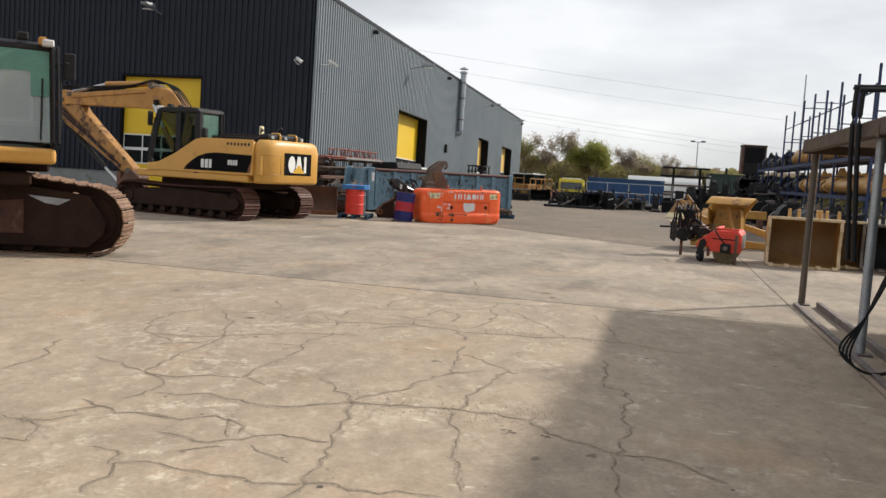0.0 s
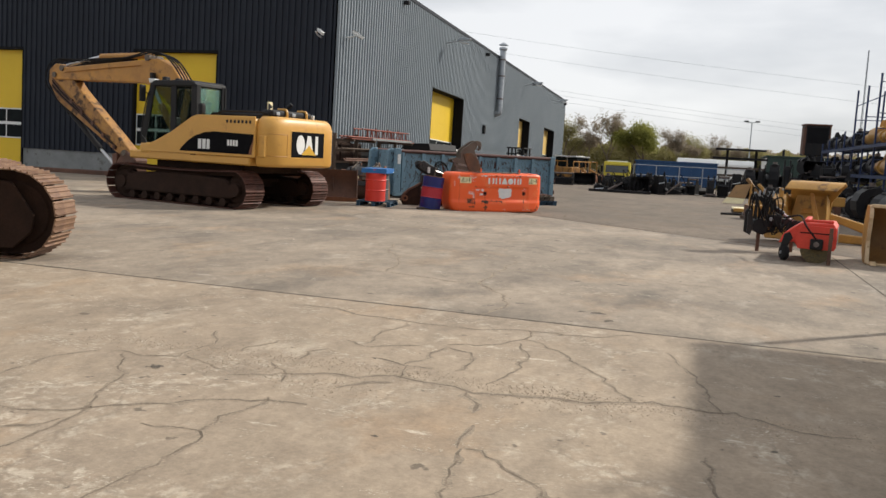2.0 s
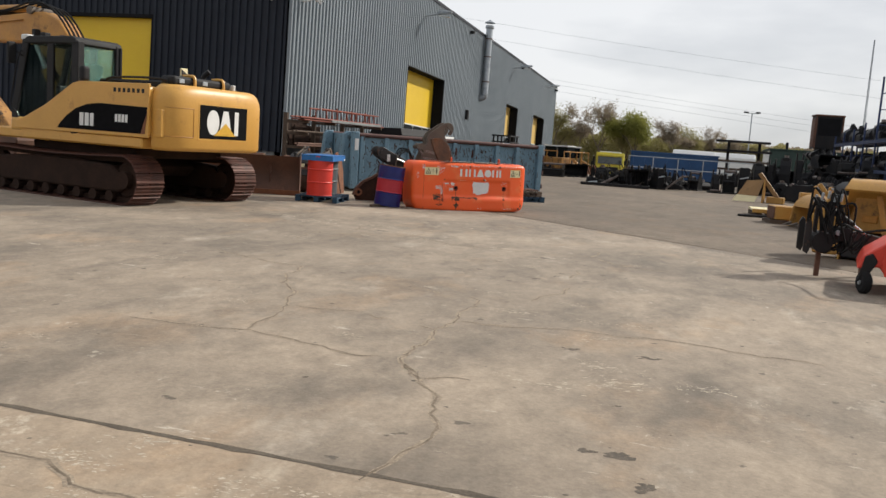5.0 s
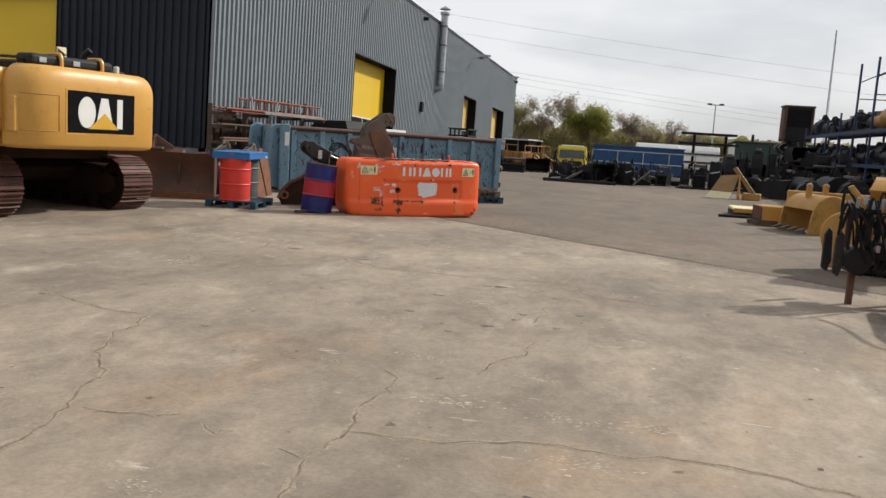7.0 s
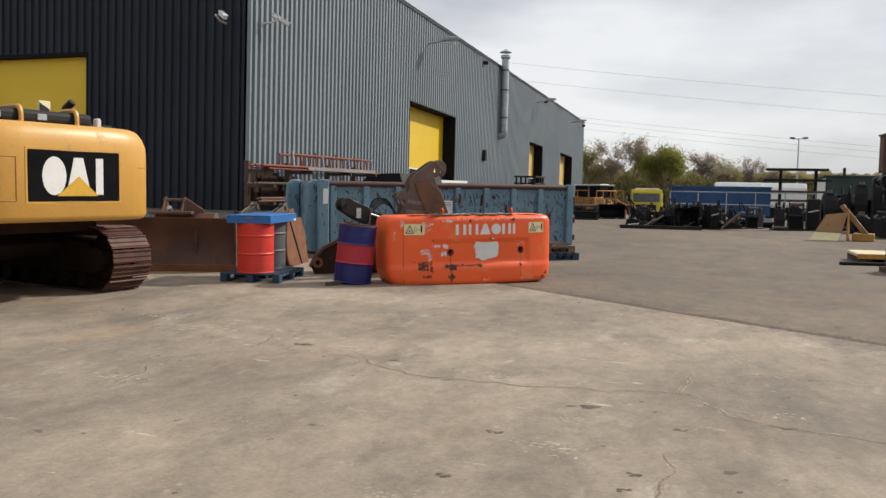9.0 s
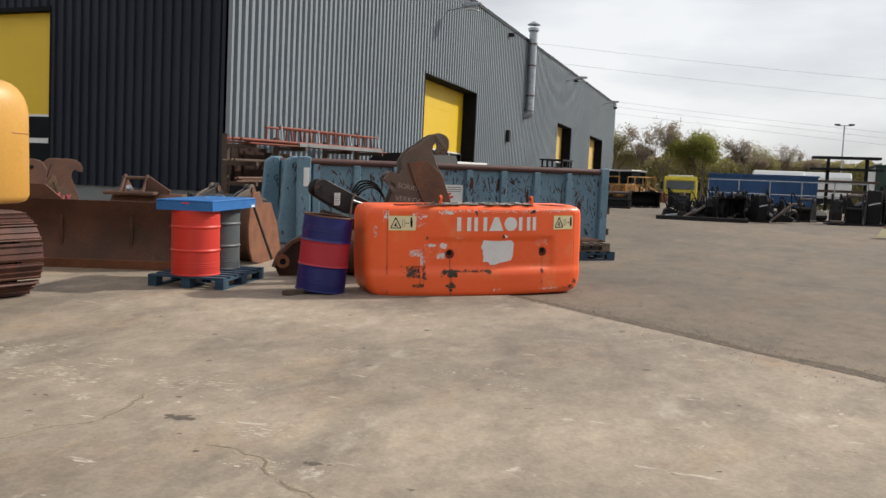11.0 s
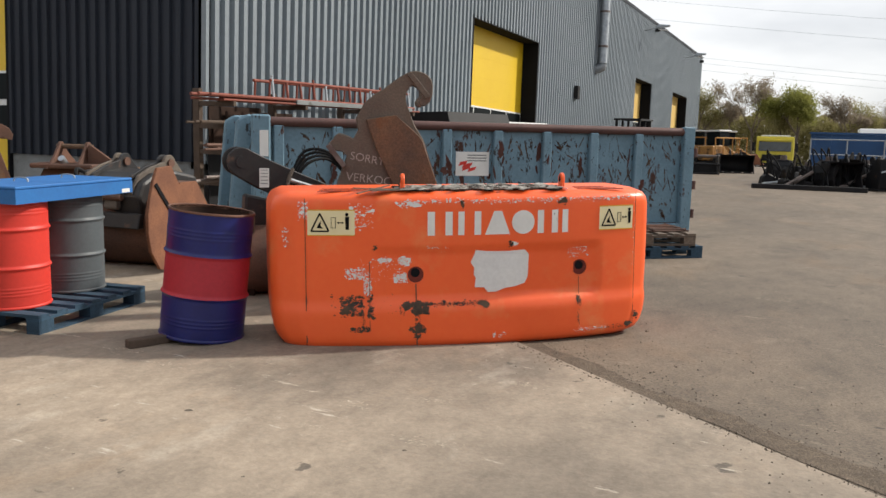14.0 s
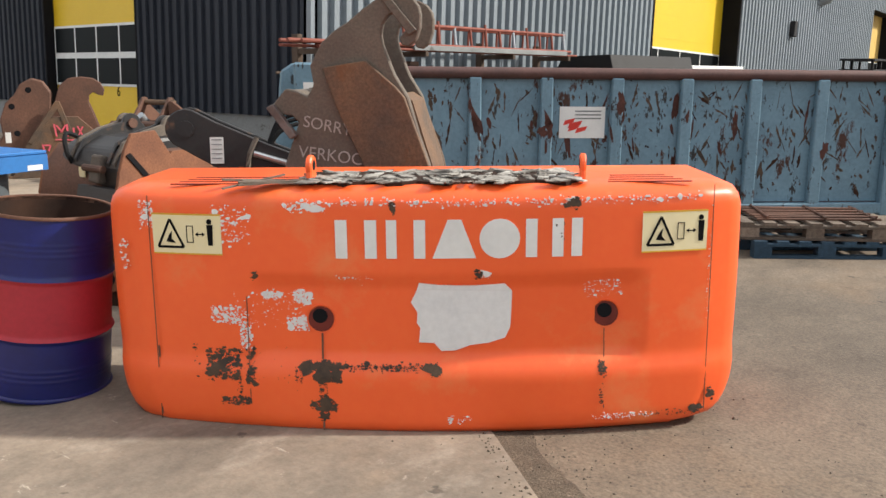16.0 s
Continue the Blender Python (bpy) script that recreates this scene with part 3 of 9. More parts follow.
SOUTH_DOORS = [(-30.9, -27.1, 5.70), (-21.85, -18.1, 5.70)]
EAST_DOORS = [(42.6, 48.1, 5.86), (62.2, 66.0, 6.06), (71.8, 76.6, 6.12)]
# Same cladding on both walls; the south run takes the shade-darkened copy.
wall_run("south_wall", SOUTH_DOORS, -46.0, WX, put_south, "cladding_shaded", "grey corrugated cladding, shade of the south side put into its colour", 0.05)
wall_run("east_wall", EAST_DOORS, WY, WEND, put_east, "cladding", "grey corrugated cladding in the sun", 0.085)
bm = mesh()
box(bm, -46, WX + 0.03, WY - 0.03, WEND, WTOP - 0.02, WTOP + 0.06)
part("roof", bm, "cladding", warehouse, "flat grey roof")
bm = mesh()
box(bm, WX - 0.01, WX + 0.09, WY - 0.052, WY + 0.02, WBASE + 1.40, WTOP - 0.051)
part("corner_trim", bm, "cladding", warehouse, "slim grey corner trim")
# Strip at the south wall's end, in the same shade-darkened tone.
part("corner_flashing", box(mesh(), WX - 0.16, WX - 0.0105, WY - 0.05, WY - 0.02, WBASE + 1.42, WTOP - 0.051), "cladding_shaded", warehouse)
bm = mesh()
box(bm, -46, WX + 0.105, WY - 0.08, WY + 0.03, WTOP - 0.05, WTOP + 0.09)
box(bm, WX - 0.05, WX + 0.11, WY + 0.031, WEND, WTOP - 0.05, WTOP + 0.09)
part("eaves_trim", bm, "cladding_shaded", warehouse, "slim dark eaves trim")
bm = mesh()
box(bm, -46, WX - 0.3, WEND - 0.3, WEND, -0.5, WTOP - 0.03)
box(bm, -46, -45.7, WY + 0.3, WEND - 0.3, -0.5, WTOP - 0.03)
part("back_wall", bm, "cladding", warehouse)


def roller_door(u0, u1, zt, z_ground, put, depth, row_z, paint="door_yellow"):
    """A sectional door in its reveal: yellow panels, two rows of panes, jambs and lintel."""
    def bx(bm, a, b, d0, d1, z0, z1):
        p, q = put(a, d0, 0), put(b, d1, 0)
        return box(bm, min(p[0], q[0]), max(p[0], q[0]), min(p[1], q[1]), max(p[1], q[1]), z0, z1)
    door = part("roller_door", bx(mesh(), u0 + 0.06, u1 - 0.06, -depth - 0.05, -depth, z_ground, zt - 0.02), paint, warehouse, "yellow sectional roller door with two rows of windows")
    bm = mesh()
    z = z_ground + 0.62
    while z < zt - 0.3:
        if not row_z[0] - 0.2 < z < row_z[1] + 0.1:
            bx(bm, u0 + 0.08, u1 - 0.08, -depth, -depth + 0.004, z, z + 0.012)
        z += 0.61
    part("panel_joint", bm, paint, door)
    bm = mesh()
    bx(bm, u0 + 0.08, u1 - 0.08, -depth, -depth + 0.02, row_z[0], row_z[1])
    part("window_frame", bm, "white", door, "white window frame")
    n = 4
    w = (u1 - u0 - 0.2) / n
    zm = (row_z[0] + row_z[1]) / 2
    for i in range(n):
        for z0, z1 in ((row_z[0] + 0.05, zm - 0.06), (zm + 0.06, row_z[1] - 0.05)):
            part("pane", bx(mesh(), u0 + 0.1 + i * w + 0.03, u0 + 0.1 + (i + 1) * w - 0.03, -depth + 0.02, -depth + 0.026, z0, z1), "window", door)
    bm = mesh()
    bx(bm, u0 - 0.001, u0 + 0.06, -depth - 0.3, 0.055, z_ground, zt)
    bx(bm, u1 - 0.06, u1 + 0.001, -depth - 0.3, 0.055, z_ground, zt)
    bx(bm, u0, u1, -depth - 0.3, 0.055, zt - 0.02, zt + 0.08)
    part("door_reveal", bm, "dark", warehouse, "dark metal door reveal")
    return door


G0 = ground_z(WY)
for (a, b, zt), num in zip(SOUTH_DOORS, ("", "6")):
    d = roller_door(a, b, zt, G0 - 0.02, put_south, 0.16, (G0 + 1.16, G0 + 2.38))
    if num:
        lettering("door_number", num, 0.26, "cat_black", d, pose(b - 1.12, WY + 0.158, G0 + 0.98, 90, 0, 0), 0.004)
for a, b, zt in EAST_DOORS:
    g = ground_z((a + b) / 2)
    roller_door(a, b, zt, g - 0.05, put_east, 0.49, (g + 1.15, g + 2.15), "door_yellow" if a < 50 else "door_shaded")

# ---- counterweight lying on the paving ----
CW_W, CW_H, CW_D = 1.35, 1.03, 0.60


def at_yard(x, y, rz=0.0, z=0.0, rx=0.0, ry=0.0):
    return YARD @ pose(x, y, z, rx, ry, rz)


def step(v, a, b):
    t = min(1.0, max(0.0, (v - a) / (b - a)))
    return t * t * (3 - 2 * t)


def cw_face(x, z):
    """Depth of the counterweight's bowed front, with its shallow recess."""
    bow = 0.175 * (1 - (x / CW_W) ** 2)
    rec = step(x, -0.72, -0.66) * (1 - step(x, 0.84, 0.91)) * step(z, 0.295, 0.335) * (1 - step(z, 0.64, 0.672))
    return -bow + 0.026 * rec - 0.022 * (1 - step(z, 0.24, 0.325))


def on_cw(bm, pts, off, n=1):
    """A thin plate that follows the counterweight's face, from an outline of (x, z) points."""
    front = [bm.verts.new((x, cw_face(x, z) - off, z)) for x, z in pts]
    back = [bm.verts.new((x, cw_face(x, z) + 0.004, z)) for x, z in pts]
    k = len(pts)
    if sum(pts[i][0] * pts[(i + 1) % k][1] - pts[(i + 1) % k][0] * pts[i][1] for i in range(k)) < 0:
        front, back = front[::-1], back[::-1]
    bm.faces.new(front)
    for i in range(k):
        bm.faces.new((front[i], back[i], back[(i + 1) % k], front[(i + 1) % k]))
    return bm


def cw_rect(bm, x0, x1, z0, z1, off=0.003):
    n = max(1, int((x1 - x0) / 0.06))
    pts = [(x0 + (x1 - x0) * i / n, z0) for i in range(n + 1)] + [(x1 - (x1 - x0) * i / n, z1) for i in range(n + 1)]
    lo = [bm.verts.new((x, cw_face(x, z) - off, z)) for x, z in pts[:n + 1]]
    hi = [bm.verts.new((x, cw_face(x, z) - off, z)) for x, z in pts[n + 1:]][::-1]
    for i in range(n):
        bm.faces.new((lo[i], lo[i + 1], hi[i + 1], hi[i]))
    return bm


def build_counterweight():
    t = thing("counterweight", at_yard(-5.638, 25.796, 39.7, 0.004, 0, -0.95), "scuffed orange excavator counterweight standing on the concrete", "counterweight")
    bm = mesh()
    nz, nx = 34, 76

    def half(z):
        w = CW_W
        if z < 0.22:
            w -= 0.13 * (1 - math.sqrt(max(0, 1 - ((0.22 - z) / 0.22) ** 2)))
        if z > CW_H - 0.12:
            w -= 0.10 * (1 - math.sqrt(max(0, 1 - ((z - CW_H + 0.12) / 0.12) ** 2)))
        return w - 0.05 * (z / CW_H - 0.6) ** 2

    def inset(z):
        i = 0.0
        if z < 0.08:
            i += 0.035 * (1 - math.sqrt(max(0, 1 - ((0.08 - z) / 0.08) ** 2)))
        if z > CW_H - 0.07:
            i += 0.09 * (1 - math.sqrt(max(0, 1 - ((z - CW_H + 0.07) / 0.07) ** 2)))
        return i
    rows = []
    for j in range(nz + 1):
        z = CW_H * (0.5 - 0.5 * math.cos(math.pi * j / nz)) if j in (0, nz) else CW_H * j / nz
        w, ins = half(z), inset(z)
        row = [bm.verts.new((-w, CW_D, z))]
        rc = 0.16
        for k in range(6):
            a = math.pi / 2 * k / 6
            row.append(bm.verts.new((-w + rc * (1 - math.cos(a)), ins + cw_face(-w + rc, z) + rc * 0.9 * (1 - math.sin(a)) + 0.02, z)))
        for i in range(nx + 1):
            x = (-w + rc) + 2 * (w - rc) * i / nx
            row.append(bm.verts.new((x, ins + cw_face(x, z), z)))
        for k in range(5, -1, -1):
            a = math.pi / 2 * k / 6
            row.append(bm.verts.new((w - rc * (1 - math.cos(a)), ins + cw_face(w - rc, z) + rc * 0.9 * (1 - math.sin(a)) + 0.02, z)))
        row.append(bm.verts.new((w, CW_D, z)))
        rows.append(row)
    for a, b in zip(rows, rows[1:]):
        for i in range(len(a) - 1):
            bm.faces.new((a[i], a[i + 1], b[i + 1], b[i]))
    bm.faces.new(rows[-1]), bm.faces.new(rows[0][::-1])
    bm.faces.new([r[0] for r in rows] + [r[-1] for r in rows[::-1]])
    bmesh.ops.recalc_face_normals(bm, faces=bm.faces)
    body = smooth(part("body", bm, "digger_orange", t, "scuffed orange painted steel casting"), 50)
    # Tapped holes with their rims: flat discs, the shade inside given by dark colours.
    for x, z in ((-0.418, 0.487), (0.749, 0.496)):
        y = cw_face(x, z)
        hole = part("hole", lathe(mesh(), [(0.052, -0.002), (0.056, 0.002), (0.06, 0.003), (0.06, -0.004)], 24, pose(x, y - 0.003, z, 90, 0, 0)), "digger_orange", t, "round lifting hole")
        part("bore", lathe(mesh(), [(0.053, 0.0), (0.053, 0.0015), (0, 0.0015)], 24, pose(x, y - 0.0045, z, 90, 0, 0)), "bore", hole, "dark red disc standing in for the shaded bore")
        part("bolt_hole", lathe(mesh(), [(0.031, 0.0), (0.031, 0.0015), (0, 0.0015)], 18, pose(x - 0.004, y - 0.0065, z + 0.014, 90, 0, 0)), "dark", hole, "dark disc standing in for the shade deep in the threaded hole")
    # The maker's mark as a row of plain white shapes: upright bars, a wedge and an oval.
    zb, zt = 0.747, 0.903
    for x0, x1 in ((-0.346, -0.298), (-0.228, -0.18), (-0.142, -0.10), (-0.032, 0.014), (0.414, 0.460), (0.520, 0.566), (0.598, 0.642)):
        part("mark", cw_rect(mesh(), x0, x1, zb, zt), "sign_white", t, "white upright bar of a maker's mark")
    part("mark", on_cw(mesh(), [(0.042, zb), (0.216, zb), (0.157, zt), (0.103, zt)], 0.004), "sign_white", t, "white wedge of a maker's mark")
    oval = [(0.310 + 0.081 * math.cos(2 * math.pi * k / 24), (zb + zt) / 2 + 0.080 * math.sin(2 * math.pi * k / 24)) for k in range(24)]
    part("mark", on_cw(mesh(), oval, 0.004), "sign_white", t, "white oval of a maker's mark")
    # Warning stickers.
    for x0, x1 in ((-1.113, -0.815), (0.888, 1.165)):
        st = part("sticker", cw_rect(mesh(), x0, x1, 0.75, 0.92), "sign_cream", t, "cream crush-hazard warning sticker")
        part("border", cw_rect(mesh(), x0, x1, 0.913, 0.92, 0.004), "decal_yellow", st)
        part("border", cw_rect(mesh(), x0, x1, 0.75, 0.756, 0.004), "decal_yellow", st)
        cx, w = x0 + 0.078, 0.056
        bm = mesh()
        for a, b in (((-w, 0.780), (w, 0.780)), ((-w, 0.780), (0, 0.895)), ((w, 0.780), (0, 0.895))):
            d = Vector((b[0] - a[0], b[1] - a[1])).normalized() * 0.005
            on_cw(bm, [(cx + a[0] - d.y, a[1] + d.x), (cx + a[0] + d.y, a[1] - d.x), (cx + b[0] + d.y, b[1] - d.x), (cx + b[0] - d.y, b[1] + d.x)], 0.005)
        on_cw(bm, [(cx - 0.02, 0.802), (cx + 0.022, 0.796), (cx + 0.004, 0.816), (cx + 0.008, 0.848), (cx - 0.006, 0.830)], 0.005)
        part("triangle", bm, "cat_black", st, "black warning triangle")
        bm = mesh()
        bx = x0 + 0.148
        for a, b, c, d in ((bx, bx + 0.003, 0.800, 0.870), (bx + 0.027, bx + 0.03, 0.800, 0.870), (bx, bx + 0.03, 0.800, 0.803), (bx, bx + 0.03, 0.867, 0.870), (bx + 0.045, bx + 0.072, 0.833, 0.837)):
            on_cw(bm, [(a, c), (b, c), (b, d), (a, d)], 0.005)
        on_cw(bm, [(bx + 0.038, 0.835), (bx + 0.05, 0.826), (bx + 0.05, 0.844)], 0.005)
        on_cw(bm, [(bx + 0.08, 0.835), (bx + 0.068, 0.826), (bx + 0.068, 0.844)], 0.005)
        on_cw(bm, [(bx + 0.092, 0.790), (bx + 0.112, 0.790), (bx + 0.115, 0.875), (bx + 0.089, 0.875)], 0.005)
        on_cw(bm, [(bx + 0.1 + 0.011 * math.cos(6.283 * k / 10), 0.888 + 0.011 * math.sin(6.283 * k / 10)) for k in range(10)], 0.005)
        part("pictogram", bm, "cat_black", st, "black distance pictogram of plain shapes")
    # Scraped-off plate, seams, scrapes and chipped paint.
    rnd = random.Random(4)
    pts = [(-0.045, 0.565), (-0.03, 0.60), (-0.018, 0.614), (-0.02, 0.638), (0.06, 0.636), (0.137, 0.632), (0.22, 0.634), (0.336, 0.63), (0.358, 0.60), (0.356, 0.53), (0.358, 0.451), (0.332, 0.404), (0.26, 0.392), (0.194, 0.377), (0.13, 0.36), (0.074, 0.36), (0.04, 0.385), (-0.018, 0.394), (-0.016, 0.453), (-0.03, 0.47), (-0.022, 0.52)]
    part("bare_patch", on_cw(mesh(), [(px + rnd.uniform(-.006, .006), pz + rnd.uniform(-.006, .006)) for px, pz in pts][::-1], 0.010), "primer", t, "pale grey bare patch where a plate came off")
    for x, z0, z1 in ((-1.13, 0.03, 0.99), (1.185, 0.06, 1.02)):
        part("seam", cw_rect(mesh(), x, x + 0.004, z0, z1, 0.0015), "scrape", t, "dark vertical seam")

    def blobs(name, material, label, spots, seed, off=0.0025):
        r = random.Random(seed)
        bm = mesh()
        for x0, x1, z0, z1, count, size in spots:
            size *= 0.6
            for _ in range(int(count * 2.8)):
                cx, cz = r.uniform(x0, x1), r.uniform(z0, z1) + r.gauss(0, 0.007)
                big = math.exp(r.gauss(-0.15, 0.55))
                sx, sz = size * big * r.uniform(0.4, 1.3), size * big * r.uniform(0.3, 0.9)
                k = r.randint(5, 8)
                a0 = r.uniform(0, 6)
                on_cw(bm, [(cx + sx * r.uniform(0.45, 1) * math.cos(a0 + 6.283 * i / k), cz + sz * r.uniform(0.45, 1) * math.sin(a0 + 6.283 * i / k)) for i in range(k)], off * r.uniform(0.6, 1.2))
        tagged(part(name, bm, material, t, label), kind="stuff")
    blobs("scrape", "scrape", "dark scraped bare metal", [(-0.91, -0.76, 0.225, 0.345, 95, 0.017), (-0.74, -0.70, 0.20, 0.35, 26, 0.014), (-0.85, -0.72, 0.125, 0.142, 30, 0.012), (-0.78, -0.76, 0.13, 0.22, 8, 0.008), (-0.50, -0.31, 0.285, 0.302, 60, 0.016), (-0.45, -0.34, 0.24, 0.29, 60, 0.018), (-0.43, -0.395, 0.06, 0.24, 44, 0.014), (-0.47, -0.36, 0.11, 0.145, 40, 0.014), (-0.53, -0.50, 0.21, 0.30, 10, 0.010), (-0.3, 0.07, 0.283, 0.296, 60, 0.009), (0.03, 0.07, 0.265, 0.29, 14, 0.012), (0.725, 0.755, 0.24, 0.30, 16, 0.011), (0.73, 0.745, 0.12, 0.22, 8, 0.008), (1.20, 1.225, 0.12, 0.145, 12, 0.016), (1.13, 1.17, 0.06, 0.075, 18, 0.016), (-0.695, -0.675, 0.655, 0.67, 10, 0.014), (0.215, 0.24, 0.665, 0.685, 10, 0.015), (0.53, 0.56, 0.81, 0.885, 26, 0.014), (-0.12, -0.105, 0.93, 0.965, 12, 0.014), (0.58, 0.63, 0.955, 0.975, 14, 0.018), (-0.97, -0.55, 0.22, 0.36, 16, 0.005), (-0.97, -0.95, 0.34, 0.36, 5, 0.008), (0.9, 1.17, 0.055, 0.065, 20, 0.006)], 11)
    blobs("chipped_paint", "primer", "pale chipped paint", [(-0.66, -0.58, 0.57, 0.595, 40, 0.011), (-0.53, -0.46, 0.555, 0.60, 44, 0.012), (-0.56, -0.47, 0.44, 0.49, 46, 0.011), (-0.88, -0.73, 0.47, 0.53, 60, 0.010), (-0.76, -0.71, 0.36, 0.47, 40, 0.010), (-0.78, -0.50, 0.45, 0.60, 50, 0.005), (-0.86, -0.70, 0.80, 0.95, 60, 0.010), (-1.17, -1.11, 0.86, 0.965, 34, 0.010), (-1.27, -1.23, 0.68, 0.80, 10, 0.010), (-0.50, 1.15, 0.965, 0.98, 120, 0.009), (-0.55, -0.36, 0.94, 0.965, 30, 0.012), (0.66, 0.82, 0.57, 0.64, 44, 0.005), (-0.36, -0.2, 0.645, 0.67, 16, 0.006), (0.1, 0.12, 0.055, 0.08, 8, 0.008), (0.14, 0.2, 0.06, 0.07, 8, 0.006), (0.7, 0.98, 0.055, 0.065, 30, 0.006), (0.24, 0.28, 0.67, 0.685, 10, 0.007), (1.175, 1.19, 0.45, 0.95, 24, 0.004)], 12)
    bm = mesh()
    for x0, x1, z0, z1 in ((-0.42, -0.412, 0.02, 0.43), (-0.725, -0.721, 0.15, 0.58), (0.745, 0.749, 0.1, 0.43), (-1.13, -1.122, 0.05, 0.35)):
        cw_rect(bm, x0, x1, z0, z1, 0.002)
    tagged(part("run_mark", bm, "rust", t, "brown run-off streak"), kind="stuff")
    # Top: slotted covers, debris and two lifting eyes.
    for x0, x1 in ((-1.04, -0.46), (0.76, 1.10)):
        for k in range(4):
            part("groove", box(mesh(), x0 + 0.015 * k, x1 - 0.02 * k, -0.02 + 0.07 * k, -0.006 + 0.07 * k, CW_H - 0.002, CW_H + 0.0025), "bore", t, "dark groove in the top")
    r = random.Random(7)
    bm = mesh()
    edge = [(-0.5 + 0.06 * i, -0.075 + 0.02 * math.sin(i * 1.7) + 0.012 * math.sin(i * 4.1) + 0.03 * ((-0.5 + 0.06 * i) / 0.7) ** 2) for i in range(20)]
    slab(bm, edge + [(0.64, 0.3), (-0.5, 0.3)], CW_H - 0.006, CW_H + 0.012, "z")
    part("grime_pad", bm, "underbody", t, "dark grime in the gap on the top")
    bm = mesh()
    for _ in range(170):
        x, y = r.uniform(-0.5, 0.64), r.uniform(-0.10, 0.3)
        s = r.uniform(0.006, 0.03)
        box(bm, -s * 1.8, s * 1.8, -s, s, 0.004, 0.009, pose(x, y, CW_H + 0.008, r.uniform(-8, 8), r.uniform(-8, 8), r.uniform(0, 180)))
    tagged(part("debris", bm, "grime", t, "pale flakes of old sealant"), kind="stuff")
    for _ in range(7):
        bm = mesh()
        x = r.uniform(-0.72, -0.58)
        box(bm, -0.13, 0.13, -0.012, 0.012, 0.0, 0.006, pose(x, r.uniform(-0.12, 0.0), CW_H + 0.012, r.uniform(-8, 8), r.uniform(-10, 6), r.uniform(20, 60)))
        part("split_strip", bm, "pallet_wood", t, "splintered strip of sealant")
    for x in (-0.47, 0.665):
        bm = mesh()
        pr = arc(0, 0.075, 0.045, -30, 210, 14) + [(-0.045, -0.005), (0.045, -0.005)]
        inner = arc(0, 0.078, 0.022, 0, 360, 14)[:-1]
        slab(bm, pr, -0.013, 0.013, "y", pose(x, 0.06, CW_H - 0.01, 0, 0, 84))
        eye = part("lifting_eye", bevel(bm, 0.006, 1), "digger_orange", t, "orange lifting eye")
        part("eye_hole", slab(mesh(), inner, -0.0145, 0.0145, "y", pose(x, 0.06, CW_H - 0.01, 0, 0, 84)), "dark", eye)
    return t


build_counterweight()

# ---- drums and pallets ----


def drum(m, bands, open_top, label, inside="bucket_dark"):
    """A 200-litre drum with rolling hoops; bands: (z0, z1, material)."""
    t = thing("oil_drum", m, label, "drum", "oil drums")
    R, H = 0.286, 0.88

    def radius(z):
        r = R
        for zc in (0.30, 0.585):
            r += 0.013 * math.exp(-((z - zc) / 0.012) ** 2)
        for zc in (0.10, 0.125, 0.15, 0.70, 0.725, 0.75):
            r += 0.0025 * math.exp(-((z - zc) / 0.006) ** 2)
        return r
    for z0, z1, mat in bands:
        n = max(4, int((z1 - z0) / 0.006))
        prof = [(radius(z0 + (z1 - z0) * i / n), z0 + (z1 - z0) * i / n) for i in range(n + 1)]
        smooth(part("shell", lathe(mesh(), prof, 40), mat, t), 60)
    rim = bands[-1][2]
    smooth(part("chime", lathe(mesh(), [(R - 0.004, H - 0.014), (R + 0.007, H - 0.012), (R + 0.009, H - 0.004), (R + 0.004, H + 0.004), (R - 0.006, H + 0.002), (R - 0.006, H - 0.02)], 40), "rust" if open_top else rim, t, "rolled top rim"), 60)
    smooth(part("chime", lathe(mesh(), [(R - 0.008, 0.0), (R + 0.006, 0.0), (R + 0.009, 0.008), (R + 0.004, 0.018), (R - 0.002, 0.02)], 40), bands[0][2], t, "rolled bottom rim"), 60)
    if open_top:
        smooth(part("inner_wall", lathe(mesh(), [(R - 0.006, H - 0.005), (R - 0.006, 0.03), (0, 0.03)], 40), inside, t, "rusty inside of the open drum"), 40)
    else:
        part("head", lathe(mesh(), [(R - 0.006, H - 0.016), (0, H - 0.016)], 40), rim, t, "flat drum head")
        part("bung", lathe(mesh(), [(0.036, H - 0.016), (0.034, H - 0.002), (0, H - 0.002)], 14, pose(0.17, 0.05, 0)), "galv", t, "bung cap")
    return t


def pallet(m, material, label, w=0.8, l=1.2):
    """A pallet with deck boards along x, three stringers along y, blocks and skids."""
    t = thing("pallet", m, label, "pallet", "pallets")
    for k in range(7):
        y = -l / 2 + (l - 0.1) * k / 6
        part("deck_board", box(mesh(), -w / 2, w / 2, y, y + 0.1, 0.122, 0.144), material, t)
    for x in (-w / 2, -0.05, w / 2 - 0.1):
        part("stringer", box(mesh(), x, x + 0.1, -l / 2, l / 2, 0.10, 0.1215), material, t)
        part("skid", box(mesh(), x, x + 0.1, -l / 2, l / 2, 0.0, 0.022), material, t)
        for y in (-l / 2, -0.07, l / 2 - 0.145):
            part("block", box(mesh(), x + 0.001, x + 0.099, y, y + 0.145, 0.0225, 0.0995), material, t)
    return t


